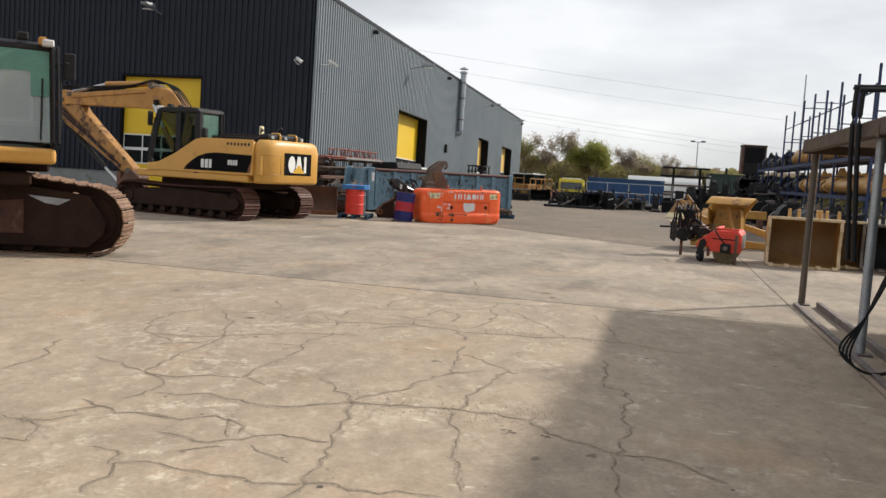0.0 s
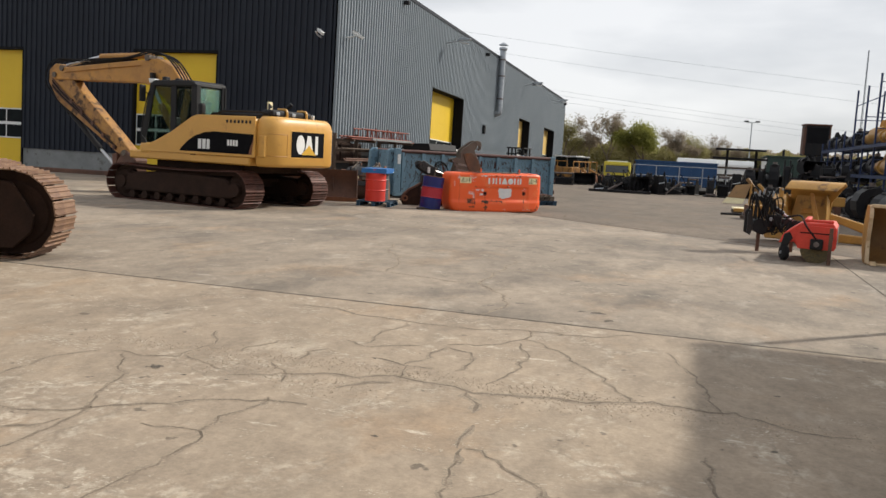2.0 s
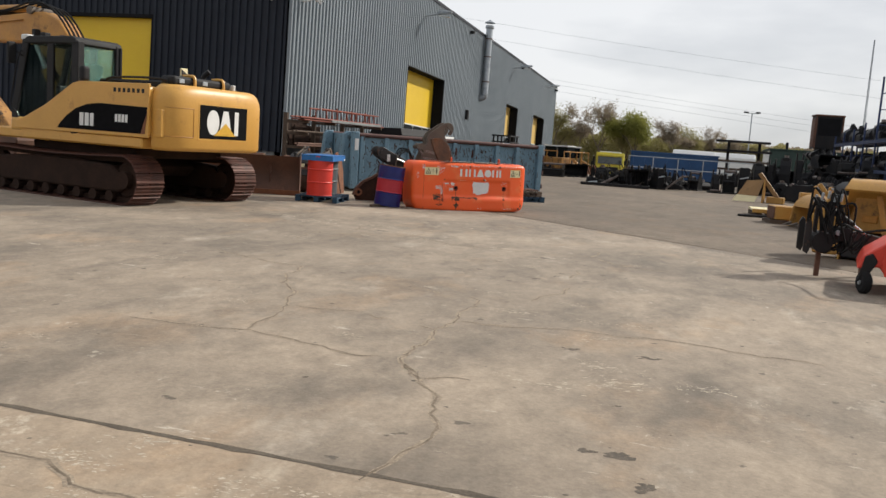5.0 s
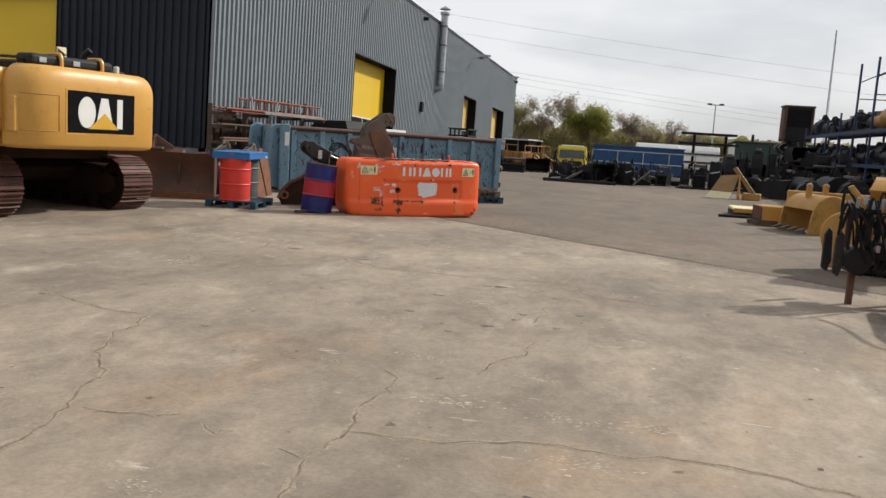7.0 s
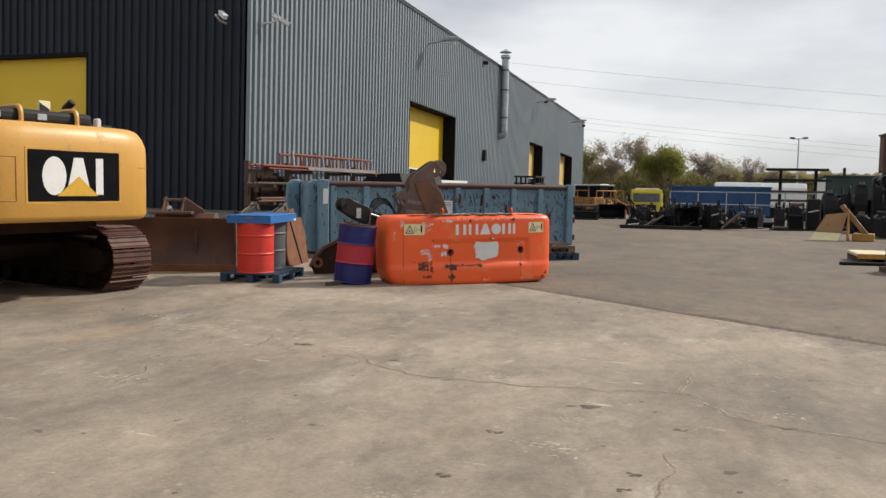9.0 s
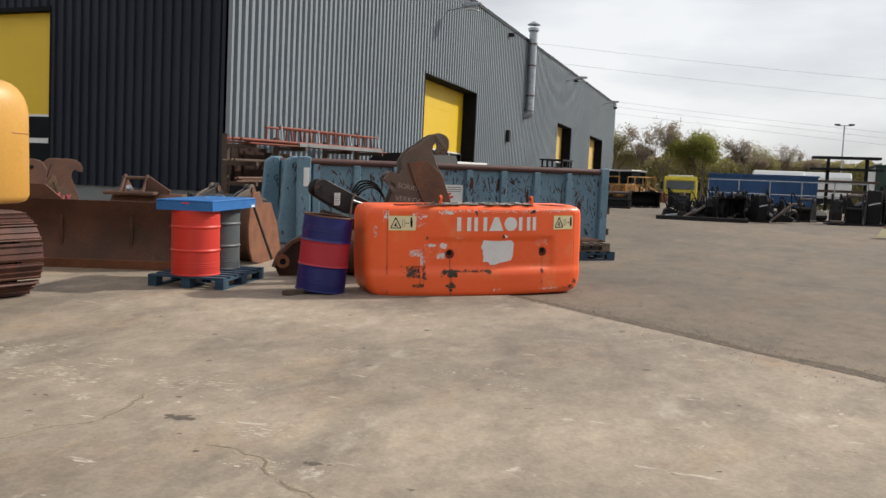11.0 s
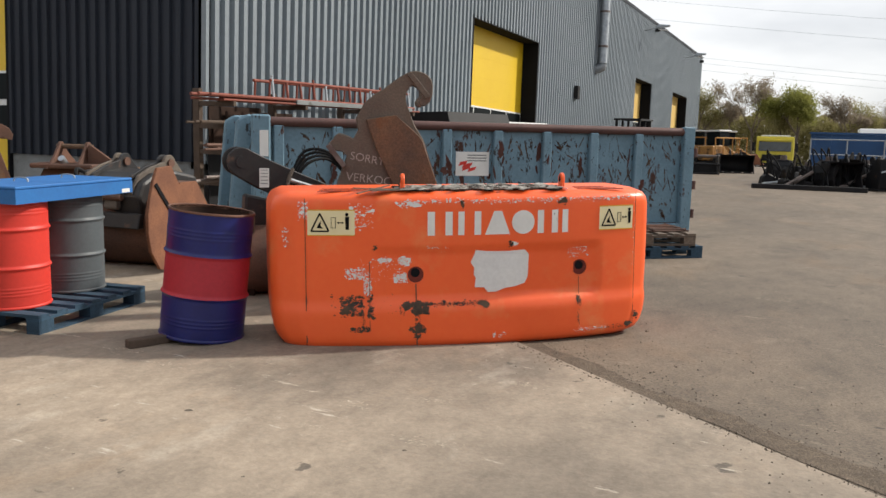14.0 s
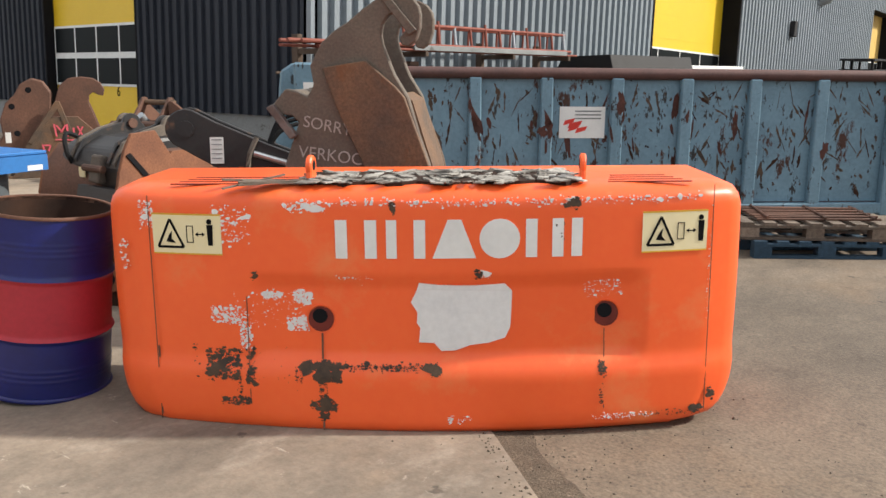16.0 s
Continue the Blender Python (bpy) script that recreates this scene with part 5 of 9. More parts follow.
for _ in range(5):
    x, z = r.uniform(2.48, 2.68), r.uniform(0.90, 1.0)
    slab(bm, [(x, z), (x + 0.10, z + 0.03), (x + 0.12, z + 0.07), (x + 0.02, z + 0.05)], 0.037, 0.0399)
part("red_shape", bm, "drum_red", lab)
bm = mesh()
for k in range(3):
    box(bm, 2.60, 2.86, 0.038, 0.0399, 1.045 + 0.035 * k, 1.058 + 0.035 * k)
part("printed_line", bm, "plinth", lab, "unreadable printed lines")
part("poster", box(mesh(), -0.01, 0.09, -0.058, -0.0515, 1.08, 1.38), "sign_white", t, "white label with red print")
r = random.Random(21)
bm = mesh()
bm2 = mesh()
for _ in range(430):
    x, z = r.uniform(0.3, SL - 0.2), r.uniform(0.3, SH - 0.15)
    L, w, a = 0.018 + 0.11 * r.random() ** 2.2, r.uniform(0.004, 0.016), r.gauss(84, 26)
    w *= 1.25
    k = 7
    up = [(-L + 2 * L * i / k, w * (1 - (2 * i / k - 1) ** 2) * r.uniform(0.3, 1.4)) for i in range(k + 1)]
    dn = [(u, -v * r.uniform(0.2, 1.2)) for u, v in up[1:-1]][::-1]
    slab(bm if r.random() < 0.7 else bm2, up + dn, -0.0022, 0.0, "y", pose(x, 0.0497, z, 0, a, 0))
bm3 = mesh()
for _ in range(34):
    x, z = (0.155 + 0.696 * r.randint(1, 7) + r.gauss(0.06, 0.14), r.uniform(0.55, SH - 0.25))
    w, h, k = r.uniform(0.015, 0.06), r.uniform(0.05, 0.22), 16
    out = [(w * r.uniform(0.35, 1.0) * math.cos(6.283 * i / k), h * r.uniform(0.4, 1.0) * math.sin(6.283 * i / k)) for i in range(k)]
    on_rib = 0.0 < (x - 0.155) % 0.696 < 0.12
    slab(bm3, out, -0.0018, 0.0, "y", pose(x, -0.0352 if on_rib else 0.0497, z, 0, r.gauss(0, 8), 0))
tagged(part("rust_patch", bm3, "rust_dark", t, "dark maroon rust patches"), kind="stuff")
tagged(part("scratch", bm, "scrape", t, "dark scratches through the paint"), kind="stuff")
tagged(part("gouge", bm2, "bucket_dark", t, "rusty gouges"), kind="stuff")

p1 = pallet(at_yard(-5.58, 30.72, 130), "pallet_blue", "blue pallet stacked at the end of the skip")
pallet(at_yard(-5.66, 30.70, 127, 0.146), "pallet_wood", "weathered wooden pallet lying across another")

t = thing("rusty_grille", at_yard(-5.62, 30.72, 37, 0.292), "bent rusty steel grille lying on stacked pallets", "steel grille")
for k in range(9):
    part("bar", rod(mesh(), (-0.5, -0.30 + 0.075 * k, 0.012 + 0.004 * (k % 3)), (0.52, -0.27 + 0.072 * k, 0.02 + 0.012 * (k % 2)), 0.011, 6), "rust", t)
for x in (-0.42, 0.05, 0.45):
    part("cross_bar", rod(mesh(), (x, -0.33, 0.034), (x + 0.05, 0.33, 0.034), 0.012, 6), "rust", t)

# ---- cantilever rack with red steel along the warehouse ----
t = thing("cantilever_rack", at_yard(-12.35, 30.9, 90), "rusty cantilever rack loaded with steel pipes and profiles", "storage rack")
for x in (0.35, 2.3, 4.6, 6.4):
    up = part("upright", bevel(box(mesh(), x - 0.05, x + 0.05, 0.55, 0.68, 0, 2.0), 0.006, 1), "timber", t)
    for z in (0.45, 0.95, 1.36, 1.72):
        part("arm", bevel(box(mesh(), x - 0.035, x + 0.035, -0.15, 0.56, z, z + 0.08), 0.005, 1), "timber", up)
    part("foot", bevel(box(mesh(), x - 0.06, x + 0.06, -0.2, 0.7, 0.0, 0.1), 0.005, 1), "timber", up)
r = random.Random(5)
for z, n, mat in ((0.53, 7, "steel_pipe"), (1.03, 8, "rust"), (1.44, 5, "timber"), (1.80, 9, "red_steel")):
    for k in range(n):
        y, lift = -0.12 + 0.07 * (k % 5), 0.058 * (k // 5)
        x0, x1 = r.uniform(-0.45, 0.3), r.uniform(5.6, 6.9)
        rr = r.uniform(0.018, 0.032)
        b = thing("steel_bar", at_yard(-12.35, 30.9, 90), "long rusty steel bar stored on the rack", "steel bar", "bars on the rack")
        part("bar", rod(mesh(), (x0, y, z + rr + lift), (x1, y, z + rr + lift), rr, 8), mat, b)
lad = thing("steel_ladder_frame", at_yard(-12.35, 30.9, 90), "red-brown welded steel ladder frame lying on the rack", "ladder frame")
for z, y in ((1.88, 0.0), (2.20, 0.05), (1.88, 0.42), (2.20, 0.40)):
    part("rail", rod(mesh(), (1.5, y, z), (6.5, y, z), 0.027, 8), "red_steel", lad)
for k in range(13):
    x = 1.55 + 0.408 * k
    part("stile", rod(mesh(), (x, 0.0, 1.86), (x, 0.05, 2.28 if k % 3 == 0 else 2.21), 0.024, 8), "galv" if k % 4 == 0 else "red_steel", lad)
    part("stile", rod(mesh(), (x, 0.42, 1.86), (x, 0.40, 2.21), 0.02, 8), "red_steel", lad)
    part("cross_bar", rod(mesh(), (x, 0.0, 1.88), (x, 0.42, 1.88), 0.018, 8), "red_steel", lad)
wb = thing("timber_bearer", at_yard(-12.35, 30.9, 90), "pale square timber on the rack", "timber")
part("timber", bevel(box(mesh(), 2.0, 6.3, -0.16, -0.08, 1.81, 1.89), 0.005, 1), "plinth", wb)
# Added dark sheets: they stand in for the shade on the wall behind the rack.
t = thing("steel_sheets", at_yard(-12.35, 30.9, 90), "dark backing sheets added behind the rack in place of shade", "steel sheets")
for x0, x1, y, h in ((0.86, 2.25, 0.83, 1.74), (0.92, 2.6, 0.79, 1.52), (1.2, 3.1, 0.75, 1.66), (2.45, 4.4, 0.82, 1.40), (0.70, 1.9, 0.71, 0.95)):
    part("sheet", box(mesh(), x0, x1, y, y + 0.02, 0.0, h), "underbody" if h > 1.45 else "dark_steel", t)
t = thing("steel_tank", at_yard(-12.0, 40.7, 84), "long black covered trough with a white lid beside the gate", "trough")
part("trough", bevel(box(mesh(), -2.7, 2.6, -0.6, 0.6, 0.0, 1.58), 0.02, 1), "black", t)
part("cover", bevel(slab(mesh(), [(-0.7, 1.58), (0.7, 1.58), (0.5, 1.82), (-0.62, 1.85)], -2.75, 0.2, "x"), 0.01, 1), "black", t, "black sheet cover")
part("lid", bevel(box(mesh(), 0.25, 2.6, -0.62, 0.62, 1.585, 1.68), 0.01, 1), "white", t, "white lid")
t = thing("shelf_stand", at_yard(-11.6, 55.6, 90), "black welded steel shelf stand by the wall", "shelf")
for x in (-1.0, 0.0, 1.0):
    part("post", box(mesh(), x - 0.04, x + 0.04, -0.5, -0.42, 0, 2.05), "black", t)
    part("post", box(mesh(), x - 0.04, x + 0.04, 0.42, 0.5, 0, 2.05), "black", t)
for z in (1.2, 1.65, 2.0):
    part("shelf", box(mesh(), -1.15, 1.15, -0.55, 0.55, z, z + 0.07), "black", t)

# ---- excavators ----
shoe_meshes = {}


def shoe_mesh(material):
    """One track shoe with its grouser bars; x along the track, y across, z outwards."""
    if material not in shoe_meshes:
        bm = mesh()
        slab(bm, [(-0.088, 0.0), (0.088, 0.0), (0.088, 0.014), (0.078, 0.014), (0.072, 0.036), (0.062, 0.036), (0.056, 0.014), (0.005, 0.014), (0.002, 0.030), (-0.008, 0.030), (-0.011, 0.014), (-0.055, 0.014), (-0.06, 0.026), (-0.07, 0.026), (-0.075, 0.014), (-0.088, 0.010)], -0.30, 0.30)
        me = bpy.data.meshes.new("shoe")
        bm.normal_update()
        bm.to_mesh(me)
        bm.free()
        me.materials.append(M[material])
        shoe_meshes[material] = me
    return shoe_meshes[material]


def track(parent, y, shoe_mat, L=4.35, R=0.40, zc=0.43, sag=0.03, plated=False):
    """A crawler track under parent: frame, wheels and single shoes."""
    fr = part("track_frame", bevel(slab(mesh(), [(-L / 2 + R + 0.1, 0.22), (L / 2 - R - 0.1, 0.22), (L / 2 - R + 0.05, 0.40), (L / 2 - R - 0.3, 0.66), (0.5, 0.72), (-0.5, 0.72), (-L / 2 + R + 0.3, 0.66), (-L / 2 + R - 0.05, 0.40)], y - 0.20, y + 0.20), 0.03, 1), "underbody", parent, "dirty track frame")
    for x, nm in ((L / 2 - R, "idler_wheel"), (-L / 2 + R, "sprocket")):
        w = part(nm, lathe(mesh(), [(0, -0.12), (R - 0.14, -0.12), (R - 0.10, -0.08), (R - 0.06, -0.06), (R - 0.06, 0.06), (R - 0.10, 0.08), (R - 0.14, 0.12), (0, 0.12)], 26, pose(x, y, zc, 90, 0, 0)), "underbody", fr)
        if not plated:
            part("hub", rod(mesh(), (x, y - 0.24, zc), (x, y + 0.24, zc), 0.15, 20), "underbody", fr)
    for k in range(8):
        x = -L / 2 + R + 0.35 + (L - 2 * R - 0.7) * k / 7
        part("roller", rod(mesh(), (x, y - 0.2, 0.14), (x, y + 0.2, 0.14), 0.095, 14), "underbody", fr)
    a = L / 2 - R
    if plated:
        top = [(a * (1 - 0.2 * i), zc + R - 0.13 - 1.5 * sag * math.sin(math.pi * 0.1 * i)) for i in range(11)]
        side = [(-a, 0.13), (a, 0.13), (a + 0.22, zc - 0.20), (a + 0.25, zc)] + top + [(-a - 0.25, zc), (-a - 0.22, zc - 0.20)]
        part("side_cover", bevel(slab(mesh(), side, y - 0.25, y - 0.21), 0.01, 1), "underbody", fr, "dark dirty cover plate over the rollers")
        part("cover_step", bevel(slab(mesh(), [(a - 0.9, 0.30), (a - 0.9, zc + R - 0.22), (a - 1.7, zc + 0.20), (a - 3.2, zc + 0.34), (a - 3.2, 0.30)], y - 0.275, y - 0.251), 0.01, 1), "track", fr, "brown stiffening plate")
        part("bright_patch", slab(mesh(), [(a - 0.85, zc + R - 0.16), (a - 0.25, zc + R - 0.20), (a - 0.42, zc + R - 0.29), (a - 0.60, zc + R - 0.27)], y - 0.258, y - 0.251), "galv", fr, "bare bright patch")
    per = 4 * a + 2 * math.pi * R
    n = int(per / 0.19)
    for i in range(n):
        s = per * i / n
        if s < 2 * a:
            u = s / (2 * a)
            m = pose(-a + s, y, zc + R - sag * math.sin(math.pi * u) * 1.5, 0, 0, 0)
        elif s < 2 * a + math.pi * R:
            g = (s - 2 * a) / R
            m = pose(a + R * math.sin(g), y, zc + R * math.cos(g), 0, math.degrees(g), 0)
        elif s < 4 * a + math.pi * R:
            m = pose(a - (s - 2 * a - math.pi * R), y, zc - R, 0, 180, 0)
        else:
            g = (s - 4 * a - math.pi * R) / R
            m = pose(-a - R * math.sin(g), y, zc - R * math.cos(g), 0, 180 + math.degrees(g), 0)
        o = new("shoe", shoe_mesh(shoe_mat))
        o.parent, o.matrix_basis = fr, m
    ch = mesh()
    for sgn in (-1, 1):
        ring = [(-a + 2 * a * i / 12, zc + R - 0.02 - sag * 1.5 * math.sin(math.pi * i / 12)) for i in range(13)] + [(a + (R - 0.02) * math.sin(math.pi * k / 12), zc + (R - 0.02) * math.cos(math.pi * k / 12)) for k in range(1, 13)] + [(-a - (R - 0.02) * math.sin(math.pi * k / 12), zc - (R - 0.02) * math.cos(math.pi * k / 12)) for k in range(0, 12)]
        inner = [(x * (1 - 0.08 / a), zc + (z - zc) * 0.80) for x, z in ring]
        k = len(ring)
        yy = y + sgn * 0.075
        vo = [[ch.verts.new((p[0], yy + d, p[1])) for p in lst] for lst in (ring, inner) for d in (-0.025, 0.025)]
        for i in range(k):
            j = (i + 1) % k
            for A, B in ((0, 1), (1, 3), (3, 2), (2, 0)):
                ch.faces.new((vo[A][i], vo[A][j], vo[B][j], vo[B][i]))
    bmesh.ops.recalc_face_normals(ch, faces=ch.faces)
    part("chain", ch, "underbody", fr, "greasy link chain")
    return fr


def excavator(x, y, heading, turn, shoe_mat, label, working=True, L=4.35, R=0.40, far_back=0.0, side_shift=0.0, lift=0.0, shift=(0.0, 0.0)):
    """A 20-tonne crawler excavator; heading of its tracks and the turn of its house on them, in degrees."""
    t = thing("excavator", at_yard(x, y, heading), label, "excavator", "crawler excavators")
    for s in (-1.19, 1.19):
        fr = track(t, s, shoe_mat, L, R, R + 0.03, 0.03 if working else -0.11, not working)
        fr.location.x = -far_back if s > 0 else 0.0
    part("car_body", bevel(slab(mesh(), [(-0.9, 0.42), (0.9, 0.42), (1.1, 0.6), (0.7, 0.84), (-0.7, 0.84), (-1.1, 0.6)], -1.0, 1.0), 0.04, 1), "underbody", t, "dirty car body between the tracks")
    part("slew_ring", lathe(mesh(), [(0.62, 0.80), (0.66, 0.84), (0.66, 0.98 + lift), (0, 0.98 + lift)], 32), "underbody", t)
    house = new("house")
    house.parent, house.matrix_basis = t, pose(shift[0], shift[1], 0, 0, 0, turn) @ pose(0, side_shift, lift)
    part("turntable", bevel(box(mesh(), -1.7, 1.0, -1.05, 1.05, 0.80, 0.982), 0.03, 1), "underbody", house, "dirty frame under the deck")
    bm = mesh()
    nose = 1.62 if working else 0.55
    slab(bm, [(-2.1, -1.23), (nose - 0.37, -1.23), (nose - 0.27, -0.6), (nose, -0.45), (nose, 1.32), (-2.1, 1.32)], 0.985, 1.18, "z")
    if not working:
        part("valve_cover", bevel(box(mesh(), 0.62, 1.20, -0.30, 0.58, 0.84, 1.14), 0.10, 4), "decal_yellow", house, "rounded bright yellow cover under the cab")
    part("deck", bevel(bm, 0.03, 1), "cat" if working else "underbody", house, "yellow deck plate" if working else "dark deck plate")
    # Engine bay and side panels.
    side = [(-2.23, 1.18), (-0.5, 1.18), (-0.5, 1.95), (-0.65, 2.0), (-2.23, 2.02)]
    for y0, y1 in ((0.42, 1.34), (-1.24, -0.30)):
        part("side_panel", bevel(slab(mesh(), side, y0, y1), 0.05, 2), "cat", house, "yellow side panels")
    part("side_sheet", bevel(slab(mesh(), [(-2.26, 1.17), (1.10, 1.17), (1.12, 1.28), (0.80, 1.40), (0.25, 1.64), (-0.42, 2.02), (-0.60, 2.06), (-2.26, 2.06)], 1.30, 1.343), 0.012, 2), "cat", house, "yellow side sheet rising behind the cab")
    part("hood", bevel(box(mesh(), -2.0, -0.35, -0.33, 0.45, 1.18, 2.0), 0.03, 1), "cat", house)
    # Front storage box beside the boom, steps.
    part("tool_box", bevel(box(mesh(), 0.1, 1.25, -1.28, -0.55, 1.18, 1.75), 0.04, 2), "cat", house)
    # Counterweight: bowed in plan, rounded at the edges.
    plan = [(-2.24, 1.25)] + [(-2.24 - 0.44 * math.sin(math.pi * 0.5 * i / 9) ** 0.95, 1.25 * math.cos(math.pi * 0.5 * i / 9) ** 0.42) for i in range(1, 10)]
    plan = plan[:-1] + [(px, -py) for px, py in plan[::-1]]
    bm, rings = mesh(), []
    for z, kx, ky in ((0.98, 0.80, 0.95), (1.0, 0.92, 0.98), (1.05, 1.0, 1.0), (1.80, 1.0, 1.0), (1.88, 0.99, 0.99), (1.96, 0.96, 0.962), (2.03, 0.90, 0.92), (2.07, 0.82, 0.875), (2.09, 0.70, 0.83)):
        rings.append([bm.verts.new((-2.24 + (px + 2.24) * kx, py * ky, z)) for px, py in plan])
    for lo, hi in zip(rings, rings[1:]):
        for i in range(len(plan)):
            j = (i + 1) % len(plan)
            bm.faces.new((lo[i], lo[j], hi[j], hi[i]))
    bm.faces.new(rings[0][::-1])
    bm.faces.new(rings[-1])
    bmesh.ops.recalc_face_normals(bm, faces=bm.faces)
    cw = part("counterweight", bm, "cat", house, "rounded yellow counterweight")
    smooth(cw, 40)
    xr = -2.685
    part("logo_panel", bevel(box(mesh(), xr, xr + 0.12, -0.60, 0.60, 1.21, 1.79), 0.012, 1), "cat_black", cw, "black panel on the counterweight")
    oval = [(0.28 + 0.15 * math.cos(2 * math.pi * k / 24), 1.50 + 0.215 * math.sin(2 * math.pi * k / 24)) for k in range(24)]
    for outline in (oval, [(0.13, 1.29), (-0.19, 1.29), (-0.09, 1.71), (0.03, 1.71)], [(-0.26, 1.29), (-0.36, 1.29), (-0.36, 1.71), (-0.26, 1.71)]):
        part("logo_shape", slab(mesh(), outline, xr - 0.004, xr, "x"), "sign_white", cw, "white plain shape of a maker's mark")
    part("logo_wedge", slab(mesh(), [(-0.29, 1.275), (0.25, 1.275), (-0.03, 1.50)], xr - 0.008, xr - 0.0045, "x"), "decal_yellow", cw, "yellow triangle of a maker's mark")
    part("panel_frame", bevel(slab(mesh(), [(-0.63, 1.18), (0.63, 1.18), (0.63, 1.82), (-0.63, 1.82)], xr + 0.008, xr + 0.10, "x"), 0.01, 1), "cat", cw, "yellow rim round the panel")

    def rear_x(y):
        c = min(1.0, abs(y) / 1.25) ** (1 / 0.42)
        return -2.24 - 0.44 * math.sqrt(1 - c * c) ** 0.95

    for line in ([(y, 1.70) for y in (0.72, 0.80, 0.88, 0.96, 1.04, 1.12, 1.18)], [(0.72, 1.70), (0.72, 1.22)], [(y, 1.22) for y in (0.72, 0.80, 0.88, 0.96, 1.04, 1.12, 1.18)], [(y, 1.62) for y in (-0.92, -1.0, -1.08, -1.14, -1.19, -1.22)]):
        part("groove", hose(mesh(), [(rear_x(y) + 0.002, y, z) for y, z in line], 0.007), "cat_boom", cw, "shallow groove in the casting")
    for s in (1,):
        part("side_hatch", bevel(box(mesh(), -2.46, -2.28, min(s * 1.1, s * 1.25), max(s * 1.1, s * 1.25), 1.19, 1.66), 0.02, 2), "cat", cw, "yellow side hatch")
    # Swoosh decal along the side.
    for s in (1, -1):
        yy = 1.345 * s if s > 0 else -1.243
        sw = [(-2.16, 1.23), (-2.24, 1.67), (-1.10, 1.70), (-0.80, 1.67), (-0.50, 1.58), (-0.28, 1.45), (-0.12, 1.32), (-0.04, 1.23)]
        if s < 0:
            sw = [(-1.72, 1.23), (-1.74, 1.67), (-0.85, 1.70), (-0.5, 1.6), (-0.3, 1.23)]
        d = part("swoosh_decal", slab(mesh(), sw, yy - 0.003, yy + 0.003), "cat_black", house, "black swoosh decal")
        for x0, x1, z0, z1 in ((-0.72, -0.62, 1.30, 1.52), (-0.85, -0.75, 1.30, 1.52), (-0.97, -0.88, 1.30, 1.52), (-1.55, -1.49, 1.40, 1.53), (-1.63, -1.57, 1.40, 1.53), (-1.71, -1.65, 1.40, 1.53), (-1.79, -1.73, 1.40, 1.53) if s > 0 else (-1.47, -1.41, 1.40, 1.53)):
            part("decal_block", box(mesh(), x0, x1, yy + s * 0.003 - 0.002, yy + s * 0.003 + 0.002, z0, z1), "sign_white", d, "white block of a model mark")
        part("red_wedge", slab(mesh(), [(-2.19, 1.23), (-2.10, 1.23), (-2.24, 1.60)], yy - 0.006, yy + 0.006), "rust_orange", d)
    for k in range(7):
        part("vent_slot", box(mesh(), -2.16 + 0.11 * k, -2.10 + 0.11 * k, 1.338, 1.3455, 1.90, 1.97), "black", house)
    # Top of the engine bay: cover, rails, exhaust, flag plate.
    part("engine_cover", bevel(box(mesh(), -2.12, -0.5, -0.98, 0.86, 2.02, 2.15), 0.03, 1), "black", house, "black engine cover")
    for yy in (-0.5, 0.1):
        part("cover_strap", bevel(box(mesh(), -2.13, -0.9, yy - 0.03, yy + 0.03, 2.151, 2.17), 0.006, 1), "cat", house, "yellow cover strap")
    part("air_cleaner", rod(mesh(), (-1.0, -0.75, 2.14), (-1.0, -0.75, 2.25), 0.09, 14), "black", house, "black pre-cleaner")
    part("rear_cover", bevel(box(mesh(), -2.44, -2.13, -0.42, 0.98, 2.085, 2.235), 0.05, 3), "black", house, "glossy black rear cover")
    for yy in (-0.18, 0.52):
        part("cover_strap", hose(mesh(), [(-2.47, yy, 2.08), (-2.46, yy, 2.21), (-2.40, yy, 2.26), (-2.20, yy, 2.26)], 0.028), "cat", house, "yellow bent strap")
    for yy in (0.25, 0.80):
        part("cover_latch", bevel(box(mesh(), -2.452, -2.438, yy - 0.06, yy + 0.06, 2.12, 2.19), 0.006, 1), "galv", house, "bright latch")
    part("rear_lamp", bevel(box(mesh(), -2.42, -2.34, -0.56, -0.49, 2.09, 2.20), 0.015, 1), "lamp_glass", house, "small clear rear lamp")
    part("guard_rail", hose(mesh(), [(-0.9, 0.98, 2.0), (-0.95, 0.98, 2.16), (-2.2, 0.98, 2.17), (-2.28, 0.98, 2.06)], 0.022), "black", house)
    part("exhaust", hose(mesh(), [(-1.4, -0.80, 2.1), (-1.4, -0.80, 2.34), (-1.5, -0.84, 2.46)], 0.05, 10), "black", house)
    part("flag_plate", bevel(box(mesh(), -0.71, -0.67, -1.09, -0.91, 2.0, 2.52), 0.01, 1), "sign_cream", house, "cream upright plate")
    part("flag_mark", slab(mesh(), [(-1.08, 2.40), (-0.92, 2.31), (-0.92, 2.49)][::-1], -0.72, -0.711, "x"), "black", house, "dark triangle on the plate")
    # Cab: posts, roof, glazing, seat.
    cy0, cy1 = 0.36, 1.32
    cab = part("cab", bevel(box(mesh(), 0.10, 1.50, cy0 + 0.02, cy1 - 0.02, 1.14, 1.19), 0.01, 1), "black", house, "black framed operator's cab with tinted glass")
    cab.matrix_basis = pose(-0.52, 0, -0.05)
    prof = [(0.08, 1.18), (1.55, 1.18), (1.72, 1.45), (1.66, 2.05), (1.42, 2.78), (1.32, 2.84), (0.16, 2.84), (0.08, 2.74)]
